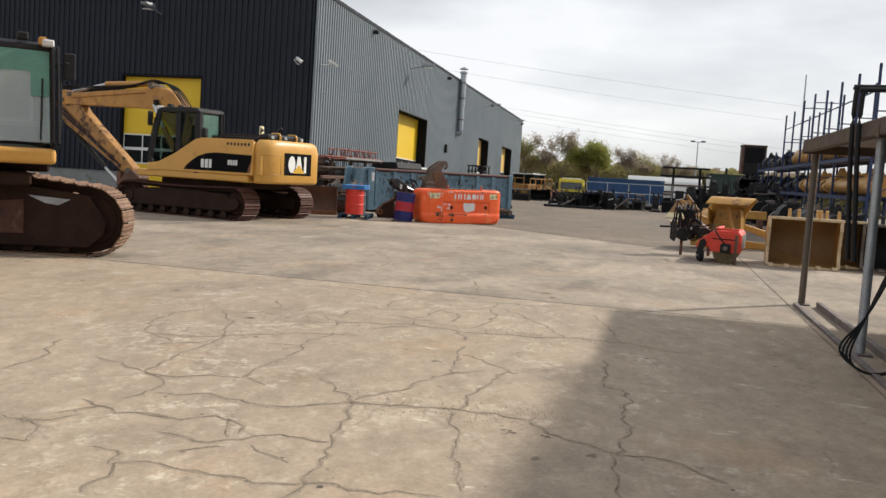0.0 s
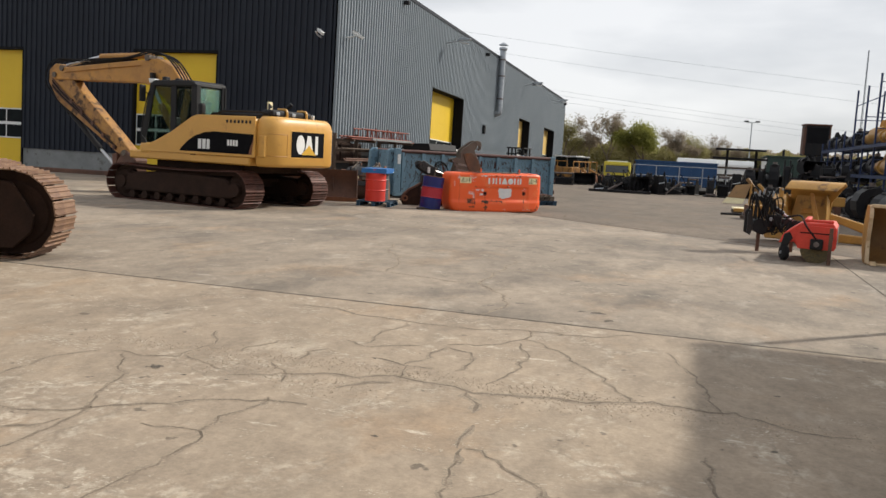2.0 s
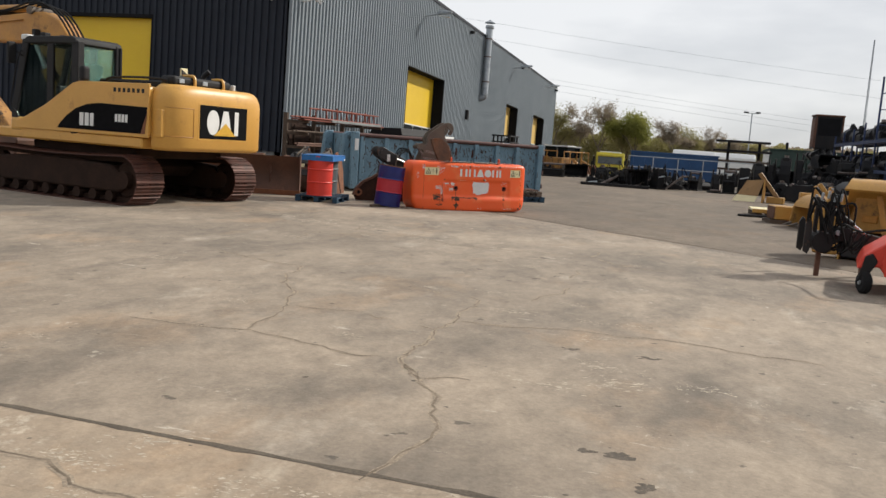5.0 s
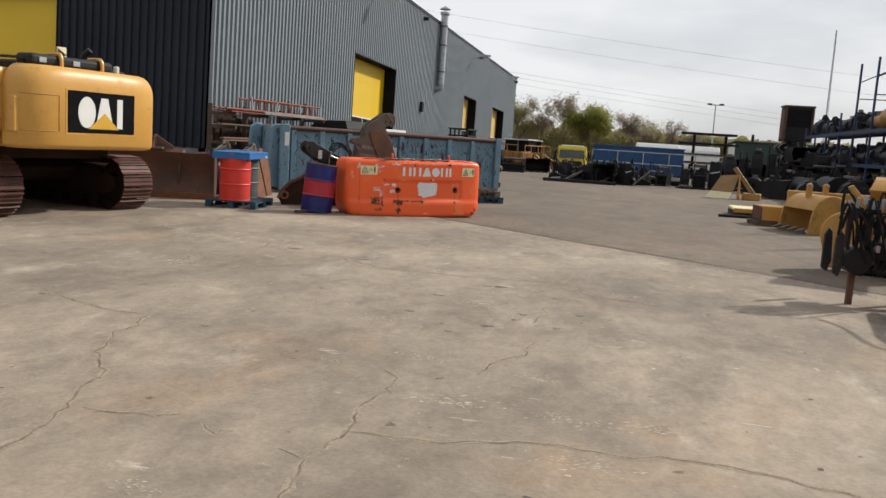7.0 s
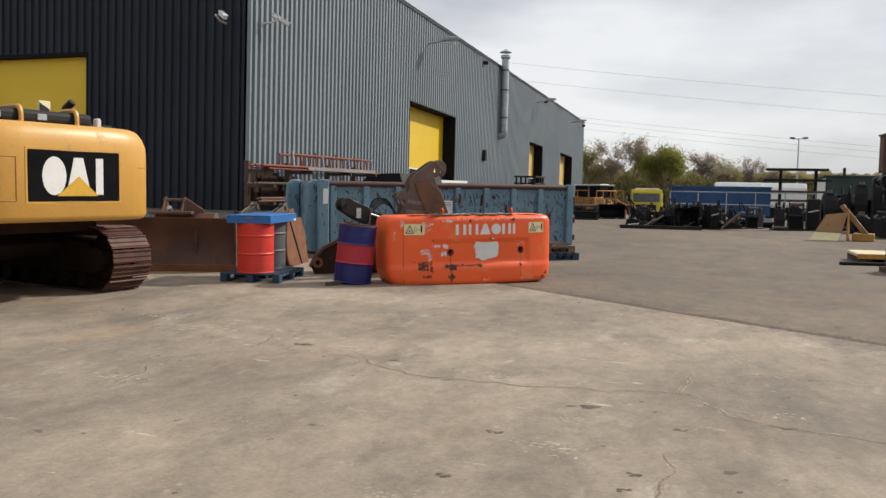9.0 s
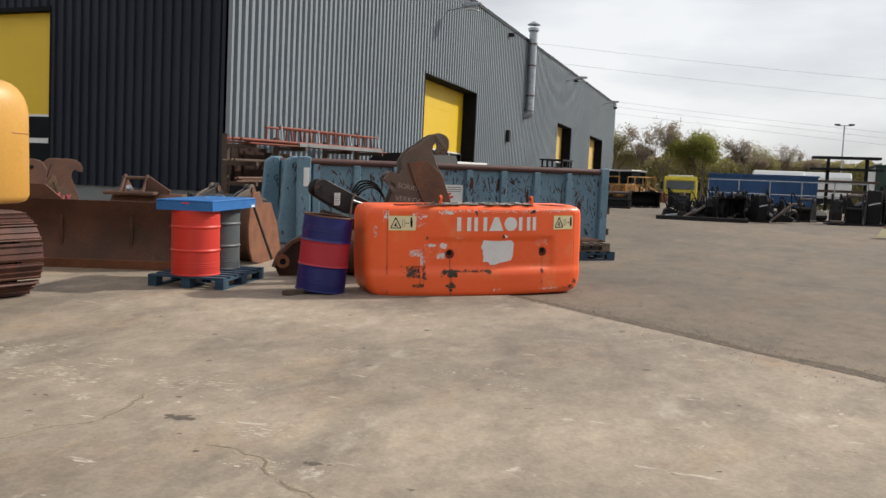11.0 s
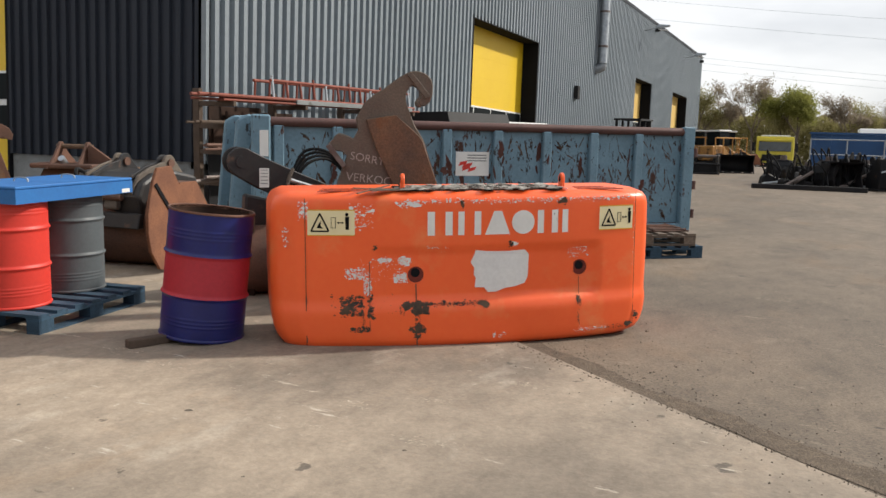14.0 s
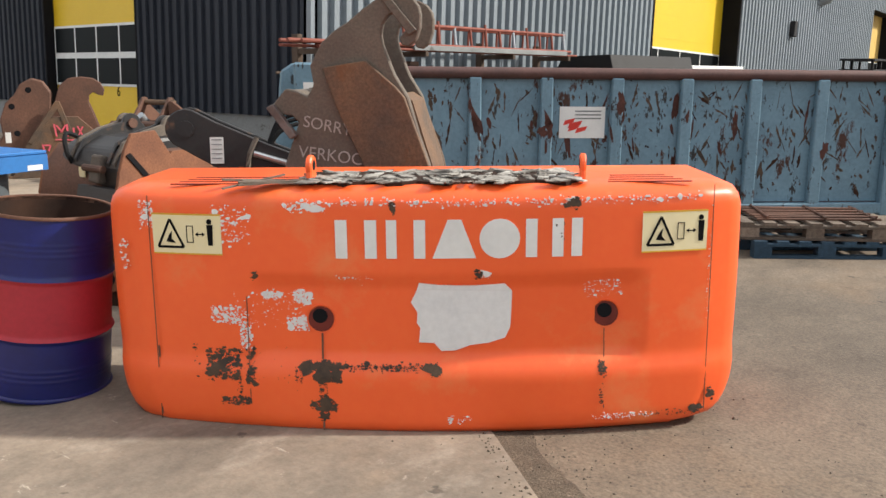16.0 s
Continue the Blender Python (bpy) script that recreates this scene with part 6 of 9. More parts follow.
    for yy in (cy0, cy1 - 0.05):
        for a, b in (((0.08, 1.18), (0.08, 2.78)), ((1.60, 1.25), (1.70, 1.5)), ((1.70, 1.5), (1.38, 2.80)), ((0.72, 1.3), (0.72, 2.80))):
            dx = Vector((b[0] - a[0], b[1] - a[1])).normalized() * 0.085
            part("post", bevel(slab(mesh(), [(a[0] - dx.y, a[1] + dx.x), (b[0] - dx.y, b[1] + dx.x), (b[0] + dx.y, b[1] - dx.x), (a[0] + dx.y, a[1] - dx.x)], yy, yy + 0.05), 0.01, 1), "black", cab)
    part("roof", bevel(slab(mesh(), [(0.03, 2.74), (1.42, 2.74), (1.40, 2.82), (1.28, 2.87), (0.15, 2.87), (0.05, 2.83)], cy0 - 0.02, cy1 + 0.02), 0.02, 2), "black", cab, "black cab roof")
    part("lower_panel", bevel(slab(mesh(), [(0.08, 1.18), (1.56, 1.18), (1.62, 1.36), (1.0, 1.40), (0.66, 1.60), (0.08, 1.62)], cy0, cy1 - 0.002), 0.02, 1), "cat" if working else "black", cab)
    part("rear_post", bevel(box(mesh(), 0.02, 0.14, cy1 - 0.16, cy1 - 0.001, 1.4, 2.80), 0.02, 2), "black", cab)
    part("rear_post", bevel(box(mesh(), 0.02, 0.14, cy0 + 0.001, cy0 + 0.12, 1.4, 2.80), 0.02, 2), "black", cab)
    part("rear_panel", bevel(box(mesh(), 0.03, 0.09, cy0 + 0.12, cy1 - 0.16, 1.4, 2.12), 0.01, 1), "black", cab)
    part("monitor", bevel(box(mesh(), 1.30, 1.42, 0.50, 0.66, 1.75, 2.05), 0.02, 1), "black", cab)
    part("floor_nose", bevel(box(mesh(), 1.45, 1.78, cy0 - 0.02, cy1 + 0.02, 1.16, 1.42 if working else 1.38), 0.06, 3), "cat", cab, "rounded yellow floor nose")
    for name, pts, yy in (("side_window", [(0.14, 1.62), (0.68, 1.62), (0.68, 2.72), (0.14, 2.72)], cy1 - 0.03), ("door_window", [(0.78, 1.42), (1.58, 1.38), (1.62, 1.55), (1.35, 2.72), (0.78, 2.72)], cy1 - 0.03), ("side_window", [(0.14, 1.62), (1.0, 1.42), (1.58, 1.38), (1.62, 1.55), (1.35, 2.72), (0.14, 2.72)], cy0 + 0.02)):
        g = part(name, slab(mesh(), pts, yy, yy + 0.006), "glass" if working else "glass_green", cab, "tinted glass")
        g.visible_shadow = False
    for name, a, b in (("windscreen", (1.71, 1.46), (1.40, 2.74)), ("rear_window", (0.075, 1.66), (0.075, 2.72))):
        g = part(name, slab(mesh(), [(a[0] - 0.003, a[1]), (a[0] + 0.003, a[1]), (b[0] + 0.003, b[1]), (b[0] - 0.003, b[1])], cy0 + 0.06, cy1 - 0.06), ("glass" if working else "glass_pale") if name == "windscreen" else "glass_green", cab, "tinted glass")
        g.visible_shadow = False
    if not working:
        for z0, z1, y0, y1 in ((2.44, 2.74, cy0 + 0.06, cy1 - 0.06), (2.10, 2.44, cy1 - 0.30, cy1 - 0.06)):
            x0, x1 = 1.715 - 0.31 * (z0 - 1.46) / 1.28, 1.715 - 0.31 * (z1 - 1.46) / 1.28
            part("sun_band", slab(mesh(), [(x0, z0), (x0 + 0.006, z0), (x1 + 0.006, z1), (x1, z1)], y0, y1), "sun_green", cab, "green sun strip on the windscreen")
        for yy in (cy1 - 0.02, cy1 + 0.045, cy0 - 0.03):
            part("guard_bar", hose(mesh(), [(1.74, yy, 1.40), (1.78, yy, 1.55), (1.50, yy, 2.70), (1.40, yy, 2.80)], 0.020), "black", cab, "black guard bar before the windscreen")
        part("wiper", hose(mesh(), [(1.73, cy1 - 0.18, 1.50), (1.62, cy1 - 0.16, 1.95), (1.53, cy1 - 0.15, 2.35)], 0.012), "black", cab)
        for yy in (cy0 + 0.02, cy1 - 0.20):
            part("marker_lamp", bevel(box(mesh(), 1.36, 1.50, yy, yy + 0.10, 2.82, 2.93), 0.015, 1), "cat_boom", cab, "orange marker lamp")
        part("dash", bevel(box(mesh(), 1.25, 1.60, cy0 + 0.1, cy1 - 0.1, 1.42, 1.70), 0.03, 1), "black", cab, "dark dashboard behind the windscreen")
    part("seat", bevel(slab(mesh(), [(0.35, 1.62), (0.95, 1.62), (0.95, 1.76), (0.55, 1.76), (0.42, 2.45), (0.28, 2.45)], 0.52, 1.14), 0.05, 2), "black", cab, "black operator's seat")
    part("control_console", bevel(box(mesh(), 0.9, 1.25, 0.45, 0.58, 1.4, 1.8), 0.03, 1), "black", cab)
    part("work_lamp", bevel(box(mesh(), 1.30, 1.44, 0.45, 0.60, 2.87, 2.98), 0.02, 1), "black", cab)
    part("work_lamp", bevel(box(mesh(), 1.30, 1.44, 0.85, 1.0, 2.87, 2.98), 0.02, 1), "black", cab)
    part("work_lamp", bevel(box(mesh(), 1.34, 1.52, 1.16, 1.32, 2.80, 2.90), 0.02, 1), "lamp_glass", cab, "clear work lamp")
    part("mirror_arm", hose(mesh(), [(1.45, 1.30, 2.5), (1.52, 1.46, 2.6), (1.50, 1.52, 2.55)], 0.014), "black", cab)
    part("mirror", bevel(box(mesh(), 1.46, 1.52, 1.44, 1.60, 2.36, 2.74), 0.02, 2), "black", cab, "black wing mirror")
    part("grab_rail", hose(mesh(), [(1.60, 1.34, 1.5), (1.66, 1.40, 1.7), (1.46, 1.40, 2.5), (1.42, 1.34, 2.6)], 0.014), "black", cab)
    part("rear_mirror", bevel(box(mesh(), -0.74, -0.60, 1.22, 1.38, 2.06, 2.32), 0.05, 3), "black", house, "black rounded mirror")
    # Boom, stick and rams, in the house's long plane.
    yb = -0.08
    boom = [(0.35, 1.45), (0.30, 1.75), (0.95, 2.65), (1.55, 3.28), (2.05, 3.46), (2.5, 3.44), (6.0, 3.22), (6.10, 3.05), (5.95, 2.92), (2.7, 2.86), (2.3, 2.80), (1.75, 2.45), (0.85, 1.55), (0.60, 1.38)]
    b = part("boom", bevel(slab(mesh(), boom, yb - 0.19, yb + 0.19), 0.03, 2), "cat_boom", house, "worn yellow cranked boom")
    stick = [(5.55, 3.28), (5.95, 3.36), (6.20, 3.20), (6.22, 2.85), (5.85, 2.35), (3.35, 0.95), (3.05, 0.95), (3.05, 1.15), (5.0, 2.70)]
    s = part("stick", bevel(slab(mesh(), stick, yb - 0.155, yb + 0.155), 0.03, 2), "stick_worn", house, "worn yellow-brown dipper stick")
    for px, pz in ((5.92, 3.05), (3.18, 1.05), (5.62, 3.22)):
        part("pin", rod(mesh(), (px, yb - 0.23, pz), (px, yb + 0.23, pz), 0.075, 14), "rust_grey", s)
    for px, pz in ((0.5, 1.55), (2.15, 2.95), (2.35, 3.48)):
        part("pin", rod(mesh(), (px, yb - 0.25, pz), (px, yb + 0.25, pz), 0.08, 14), "rust_grey", b)
    for sy in (-0.3, 0.3):
        ram = part("boom_ram", rod(mesh(), (1.0, yb + sy, 1.25), (1.75, yb + sy, 2.3), 0.085, 14), "cat_boom", house)
        part("rod", rod(mesh(), (1.75, yb + sy, 2.3), (2.15, yb + sy, 2.95), 0.045, 12), "chrome", ram, "chrome piston rod")
    ram = part("stick_ram", rod(mesh(), (2.4, yb, 3.56), (4.3, yb, 3.54), 0.08, 14), "cat_boom", house)
    part("rod", rod(mesh(), (4.3, yb, 3.54), (5.65, yb, 3.32), 0.045, 12), "chrome", ram, "chrome piston rod")
    ram = part("bucket_ram", rod(mesh(), (5.9, yb, 2.35), (4.3, yb, 1.1), 0.07, 14), "black", house, "black bucket ram")
    part("rod", rod(mesh(), (4.3, yb, 1.1), (3.55, yb, 0.55), 0.04, 12), "chrome", ram, "chrome piston rod")
    part("link", bevel(slab(mesh(), [(3.45, 1.05), (3.65, 1.0), (3.62, 0.5), (3.48, 0.45)], yb - 0.2, yb + 0.2), 0.02, 1), "rust", house)
    part("coupler", bevel(slab(mesh(), [(2.75, 0.9), (3.2, 1.15), (3.6, 0.6), (3.5, 0.32), (3.0, 0.25), (2.8, 0.5)], yb - 0.22, yb + 0.22), 0.03, 1), "rust", house, "rusty quick coupler")
    for k in range(4):
        o = -0.16 + 0.1 * k
        part("hose", hose(mesh(), [(0.8, o, 2.5), (1.5, o, 3.36), (2.2, o, 3.58 + 0.02 * k), (3.2, o, 3.48), (5.0, o, 3.36 + 0.03 * k), (5.8, o, 3.46), (6.15, o, 3.25), (6.2, o, 2.75), (5.3, o, 2.1 - 0.04 * k)], 0.02), "rubber", b, "hydraulic hose")
    for k in range(5):
        o = yb + 0.165 + 0.012 * (k % 2)
        part("side_hose", hose(mesh(), [(6.05, o, 2.95 - 0.06 * k), (5.6, o + 0.03, 2.62 - 0.05 * k), (4.9, o, 2.12 - 0.03 * k), (4.2, o + 0.02, 1.66 - 0.02 * k), (3.5, o, 1.18)], 0.018), "rubber" if k % 2 else "rust", s, "hose along the stick")
        part("clamp", bevel(box(mesh(), 5.2 - 0.42 * k, 5.3 - 0.42 * k, o - 0.03, o + 0.05, 2.28 - 0.29 * k, 2.40 - 0.29 * k), 0.01, 1), "rust", s)
    for k in range(2):
        part("steel_line", hose(mesh(), [(2.6, 0.115 + 0.03 * k, 3.3), (4.0, 0.115 + 0.03 * k, 3.22), (5.5, 0.115 + 0.03 * k, 3.12)], 0.014), "cat_boom", b)
    part("work_lamp", bevel(box(mesh(), 2.05, 2.15, 0.12, 0.26, 2.95, 3.1), 0.02, 1), "black", b)
    # The house is only a frame of reference: its parts belong to the machine itself.
    for o in list(house.children):
        m = house.matrix_basis @ o.matrix_basis
        o.parent, o.matrix_basis = t, m
    bpy.data.objects.remove(house)
    return t


excavator(-11.7, 21.9, 169, 0, "track", "yellow crawler excavator with rusty tracks parked before the warehouse")
excavator(-10.45, 12.25, 20, -65, "track_light", "yellow crawler excavator with dusty tracks and its house turned aside", False, 5.3, 0.50, 1.4, -0.2, 0.22, (0.288, -1.242))

# ---- right-hand side: canopy, buckets, sweeper ----
t = thing("canopy", at_yard(0, 0), "low brown metal canopy on steel posts beside a building", "canopy")
roof = mesh()
box(roof, 1.98, 9.0, -12.0, 13.45, 2.18, 2.22)
part("roof_sheet", roof, "steel_pipe", t, "thin metal roof sheet")
for y in (13.35, 9.3, 5.2, 1.1, -3.0):
    part("rafter", bevel(box(mesh(), 1.95, 9.0, y - 0.05, y + 0.05, 2.07, 2.179), 0.006, 1), "timber", t)
part("edge_beam", bevel(box(mesh(), 1.96, 2.06, -12.0, 13.45, 2.09, 2.25), 0.01, 1), "timber", t, "weathered dark edge beam")
for y in (13.36, 9.85, 5.1, 1.0, -3.1):
    smooth(part("post", rod(mesh(), (2.12, y, 0.01), (2.12, y, 2.10), 0.045, 14), "rust_grey" if y > 13 else "galv", t, "brown steel post" if y > 13 else "grey steel post"))
    part("foot_plate", bevel(box(mesh(), 2.06, 2.22, y - 0.1, y + 0.1, 0.012, 0.03), 0.004, 1), "steel_pipe", t)
for k in range(2):
    y = 10.22 - 0.29 * k
    part("vent_pipe", hose(mesh(), [(2.0, y, 0.9), (1.93, y, 2.0), (1.93, y, 2.56 - 0.06 * k), (1.96, y, 2.60 - 0.06 * k), (2.1, y, 2.62 - 0.06 * k), (4.2, y, 2.62 - 0.06 * k)], 0.024, 10, 6), "black", t, "black vent pipe")
for k in range(4):
    part("hose", hose(mesh(), [(2.1, 9.0 - 0.05 * k, 0.95), (1.95, 9.0, 0.5), (1.84 - 0.03 * k, 8.95, 0.14 + 0.02 * k), (1.98, 8.8, 0.04), (2.2, 8.7, 0.2), (2.3, 8.6, 0.8 + 0.05 * k)], 0.010), "rubber", t, "black hose hanging in a loop")
t = thing("edge_channel", at_yard(0, 0), "narrow steel drain channel along the canopy posts", "drain channel", kind="structure")
part("channel", bevel(box(mesh(), 1.99, 2.05, -12, 13.2, 0.012, 0.05), 0.004, 1), "steel_pipe", t)
part("channel", bevel(box(mesh(), 2.28, 2.34, -12, 13.2, 0.012, 0.09), 0.004, 1), "steel_pipe", t)
# Out of view: a block sized and placed to cast the broad shadow on the paving.
t = thing("side_building", pose(0, 0, 0), "plain grey unseen block added beyond the canopy to shade the paving", "building", kind="structure")
part("wall", box(mesh(), 3.85, 14.0, -16, 12.1, -1.0, 4.42), "cladding", t)
part("roof", box(mesh(), 3.80, 14.05, -16.05, 12.15, 4.42, 4.5), "cladding", t)


def front_bucket(m, w, h, d, mat, inside, label, group="yellow buckets"):
    """A loader or ditching bucket lying on its back with the mouth to -y."""
    t = thing("digging_bucket", m, label, "bucket", group)
    arcp = [(-0.35 * d, 0.02), (0.0, 0.0)] + [(0.5 * d * math.sin(radians(a)) + 0.1 * d, 0.5 * h - 0.5 * h * math.cos(radians(a))) for a in (20, 50, 80, 110, 140)] + [(0.25 * d, h), (-0.30 * d, h)]
    inn = [(y * 0.95 - 0.02, 0.03 + z * 0.94) for y, z in arcp[::-1]]
    smooth(part("shell", slab(mesh(), arcp + inn, -w / 2, w / 2, "x"), inside, t, "tan curved inside"), 35)
    for s in (-1, 1):
        o = arcp + [(-0.36 * d, 0.8 * h), (-0.22 * d, 0.4 * h)]
        part("side_plate", bevel(slab(mesh(), o, s * w / 2 - 0.02, s * w / 2 + 0.02, "x"), 0.005, 1), mat, t)
    rim = "bucket_rim" if mat == "bucket_yellow" else "rust_grey"
    for s in (-1, 1):
        edge = [(-0.36 * d, 0.03), (-0.24 * d, 0.4 * h), (-0.37 * d, 0.8 * h), (-0.31 * d, h), (-0.27 * d, h), (-0.33 * d, 0.8 * h), (-0.19 * d, 0.4 * h), (-0.31 * d, 0.03)]
        part("side_edge", bevel(slab(mesh(), edge[::-1], s * w / 2 - 0.032, s * w / 2 + 0.032, "x"), 0.006, 1), rim, t, "pale worn cutting edge")
    part("lip", bevel(box(mesh(), -w / 2, w / 2, -0.46 * d, -0.30 * d, 0.0, 0.045), 0.008, 1), rim, t, "pale worn lip")
    part("top_rim", bevel(box(mesh(), -w / 2 - 0.01, w / 2 + 0.01, -0.34 * d, -0.22 * d, h - 0.03, h + 0.03), 0.01, 1), rim, t, "pale worn top rim")
    for k in range(5):
        x = -w / 2 + 0.08 + (w - 0.16) * k / 4
        part("tooth", bevel(slab(mesh(), [(-0.62 * d, 0.02), (-0.44 * d, 0.0), (-0.44 * d, 0.08)], x - 0.05, x + 0.05, "x"), 0.008, 1), rim, t, "pale worn tooth")
    for x in (-0.30, -0.12, 0.12, 0.30):
        part("ear", bevel(slab(mesh(), [(-0.18 * d, h)] + arc(-0.02 * d, h + 0.14, 0.06, 180, 0, 6) + [(0.12 * d, h)], x - 0.03, x + 0.03, "x"), 0.006, 1), mat, t)
    return t


front_bucket(at_yard(3.06, 19.75, -4), 1.36, 1.0, 0.95, "bucket_yellow", "bucket_inside", "large yellow digging bucket with a tan scraped inside")
front_bucket(at_yard(3.74, 20.55, -6), 1.45, 0.98, 0.9, "bucket_yellow", "bucket_inside", "yellow digging bucket standing behind another")
front_bucket(at_yard(4.95, 20.2, -8), 1.3, 0.95, 0.9, "black", "black", "black digging bucket beside yellow ones", "dark buckets")

t = thing("sweeper_attachment", at_yard(1.44, 19.05, -9), "red road sweeper attachment with a round brush on the yard", "sweeper")
hood = [(-0.52, 0.30), (-0.46, 0.46), (-0.20, 0.66), (0.30, 0.68), (0.36, 0.60), (0.36, 0.26), (-0.22, 0.26), (-0.28, 0.34)]
part("hood", bevel(slab(mesh(), hood, -0.10, 1.15), 0.02, 2), "sweeper_red", t, "red steel brush hood")
part("top_rail", bevel(box(mesh(), -0.16, 0.30, -0.06, 0.02, 0.681, 0.725), 0.01, 1), "sweeper_red", t)
part("top_rail", bevel(box(mesh(), -0.16, -0.08, 0.021, 1.1, 0.681, 0.725), 0.01, 1), "sweeper_red", t)
part("end_plate", bevel(slab(mesh(), [(-0.22, 0.24), (0.34, 0.24), (0.37, 0.40), (0.34, 0.62), (-0.20, 0.63), (-0.26, 0.40)], -0.135, -0.101), 0.006, 1), "sweeper_red", t, "red end plate")
part("scuffed_side", box(mesh(), 0.361, 0.365, 0.1, 1.1, 0.3, 0.6), "galv", t, "scuffed grey side")
part("seam", box(mesh(), -0.20, 0.28, -0.139, -0.1355, 0.495, 0.515), "dark", t, "dark slot in the end plate")
smooth(part("brush", rod(mesh(), (0.06, -0.12, 0.235), (0.06, 1.1, 0.235), 0.235, 30), "brush", t, "worn yellow-brown round brush"))
motor = part("motor", bevel(box(mesh(), -0.03, 0.17, -0.22, -0.136, 0.24, 0.42), 0.025, 2), "black", t, "black hydraulic motor")
part("shaft_cap", rod(mesh(), (0.07, -0.24, 0.33), (0.07, -0.22, 0.33), 0.045, 14), "steel_pipe", motor)
w = part("wheel", lathe(mesh(), [(0.03, -0.05), (0.10, -0.055), (0.135, -0.03), (0.135, 0.03), (0.10, 0.055), (0.03, 0.05)], 24, pose(-0.42, -0.08, 0.147, 0, 90, 25)), "rubber", t, "small black castor wheel")
part("hub", rod(mesh(), (-0.48, -0.10, 0.147), (-0.36, -0.06, 0.147), 0.035, 10), "galv", w)
part("fork", bevel(slab(mesh(), [(-0.50, 0.16), (-0.44, 0.14), (-0.30, 0.40), (-0.36, 0.50), (-0.44, 0.46)], -0.12, -0.02), 0.01, 1), "black", t)
for x, y in ((0.28, -0.30),):
    part("stand_leg", bevel(box(mesh(), x - 0.028, x + 0.028, y - 0.028, y + 0.028, 0.0, 0.62), 0.004, 1), "rust", t, "rusty parking leg")
    part("leg_arm", bevel(box(mesh(), x - 0.03, x + 0.03, y + 0.029, y + 0.22, 0.40, 0.48), 0.004, 1), "black", t)
part("hose", hose(mesh(), [(0.07, -0.22, 0.40), (-0.1, -0.3, 0.62), (-0.22, -0.1, 0.78), (-0.5, 0.5, 0.70), (-0.7, 0.9, 0.75)], 0.016), "rubber", t, "black hydraulic hose")

t = thing("coupler_frame", at_yard(0.66, 20.35, 6), "black hydraulic coupler frame with tangled hoses on a leg", "coupler")
part("leg", bevel(box(mesh(), -0.03, 0.03, -0.03, 0.03, 0.0, 0.62), 0.004, 1), "rust", t, "rusty support leg")
part("leg", bevel(box(mesh(), 0.60, 0.66, 0.2, 0.26, 0.0, 0.6), 0.004, 1), "rust", t, "rusty support leg")
part("hook_plate", bevel(slab(mesh(), [(-0.22, 0.34), (-0.16, 0.30), (-0.12, 0.42), (-0.14, 0.74), (-0.18, 0.78), (-0.22, 0.70)], -0.08, -0.04), 0.006, 1), "black_worn", t, "worn black hook plate")
part("hook_plate", bevel(slab(mesh(), [(-0.22, 0.34), (-0.16, 0.30), (-0.12, 0.42), (-0.14, 0.74), (-0.18, 0.78), (-0.22, 0.70)], 0.30, 0.34), 0.006, 1), "black_worn", t, "worn black hook plate")
smooth(part("motor_drum", rod(mesh(), (0.0, -0.14, 0.48), (0.0, 0.22, 0.48), 0.135, 20), "black", t, "round black motor"))
part("valve_block", bevel(box(mesh(), 0.12, 0.36, -0.10, 0.10, 0.50, 0.70), 0.02, 1), "black", t)
part("solenoid", rod(mesh(), (0.18, -0.16, 0.62), (0.18, -0.10, 0.62), 0.035, 10), "galv", t, "bright valve cap")
part("post", bevel(box(mesh(), 0.08, 0.15, 0.0, 0.07, 0.6, 1.12), 0.008, 1), "black_worn", t)
part("post", bevel(box(mesh(), -0.10, -0.05, 0.0, 0.06, 0.6, 1.05), 0.008, 1), "black_worn", t)
part("cylinder", rod(mesh(), (-0.12, 0.03, 1.05), (0.42, 0.1, 0.72), 0.045, 12), "black", t)
part("piston_rod", rod(mesh(), (0.42, 0.1, 0.72), (0.60, 0.14, 0.60), 0.022, 10), "chrome", t, "bright piston rod")
part("cross_beam", bevel(slab(mesh(), [(-0.05, 0.42), (0.50, 0.50), (0.95, 0.44), (0.95, 0.56), (0.50, 0.64), (-0.05, 0.56)], 0.12, 0.22), 0.01, 1), "black_worn", t)
part("yellow_bar", bevel(slab(mesh(), [(-0.06, 1.22), (-0.01, 1.25), (0.34, 0.86), (0.30, 0.82)], 0.24, 0.28), 0.006, 1), "bucket_yellow", t, "thin yellow lever")
r = random.Random(9)
for k in range(15):
    x, y = r.uniform(-0.22, 0.22), r.uniform(-0.16, 0.16)
    part("hose", hose(mesh(), [(x, y, r.uniform(0.6, 0.9)), (x + r.uniform(-0.08, 0.1), y - 0.06, r.uniform(0.95, 1.22)), (x + r.uniform(0.1, 0.25), y - 0.1, r.uniform(0.8, 1.0)), (x + r.uniform(0.15, 0.35), y, r.uniform(0.28, 0.5)), (x + r.uniform(0.35, 0.55), y + 0.1, r.uniform(0.5, 0.65))], r.uniform(0.010, 0.016)), "rubber", t, "black hydraulic hose")
for k in range(5):
    part("fitting", rod(mesh(), (-0.14 + 0.08 * k, -0.08, 1.0 + 0.03 * (k % 3)), (-0.13 + 0.08 * k, -0.09, 1.10 + 0.03 * (k % 3)), 0.018, 10), "galv", t, "bright hose fitting")

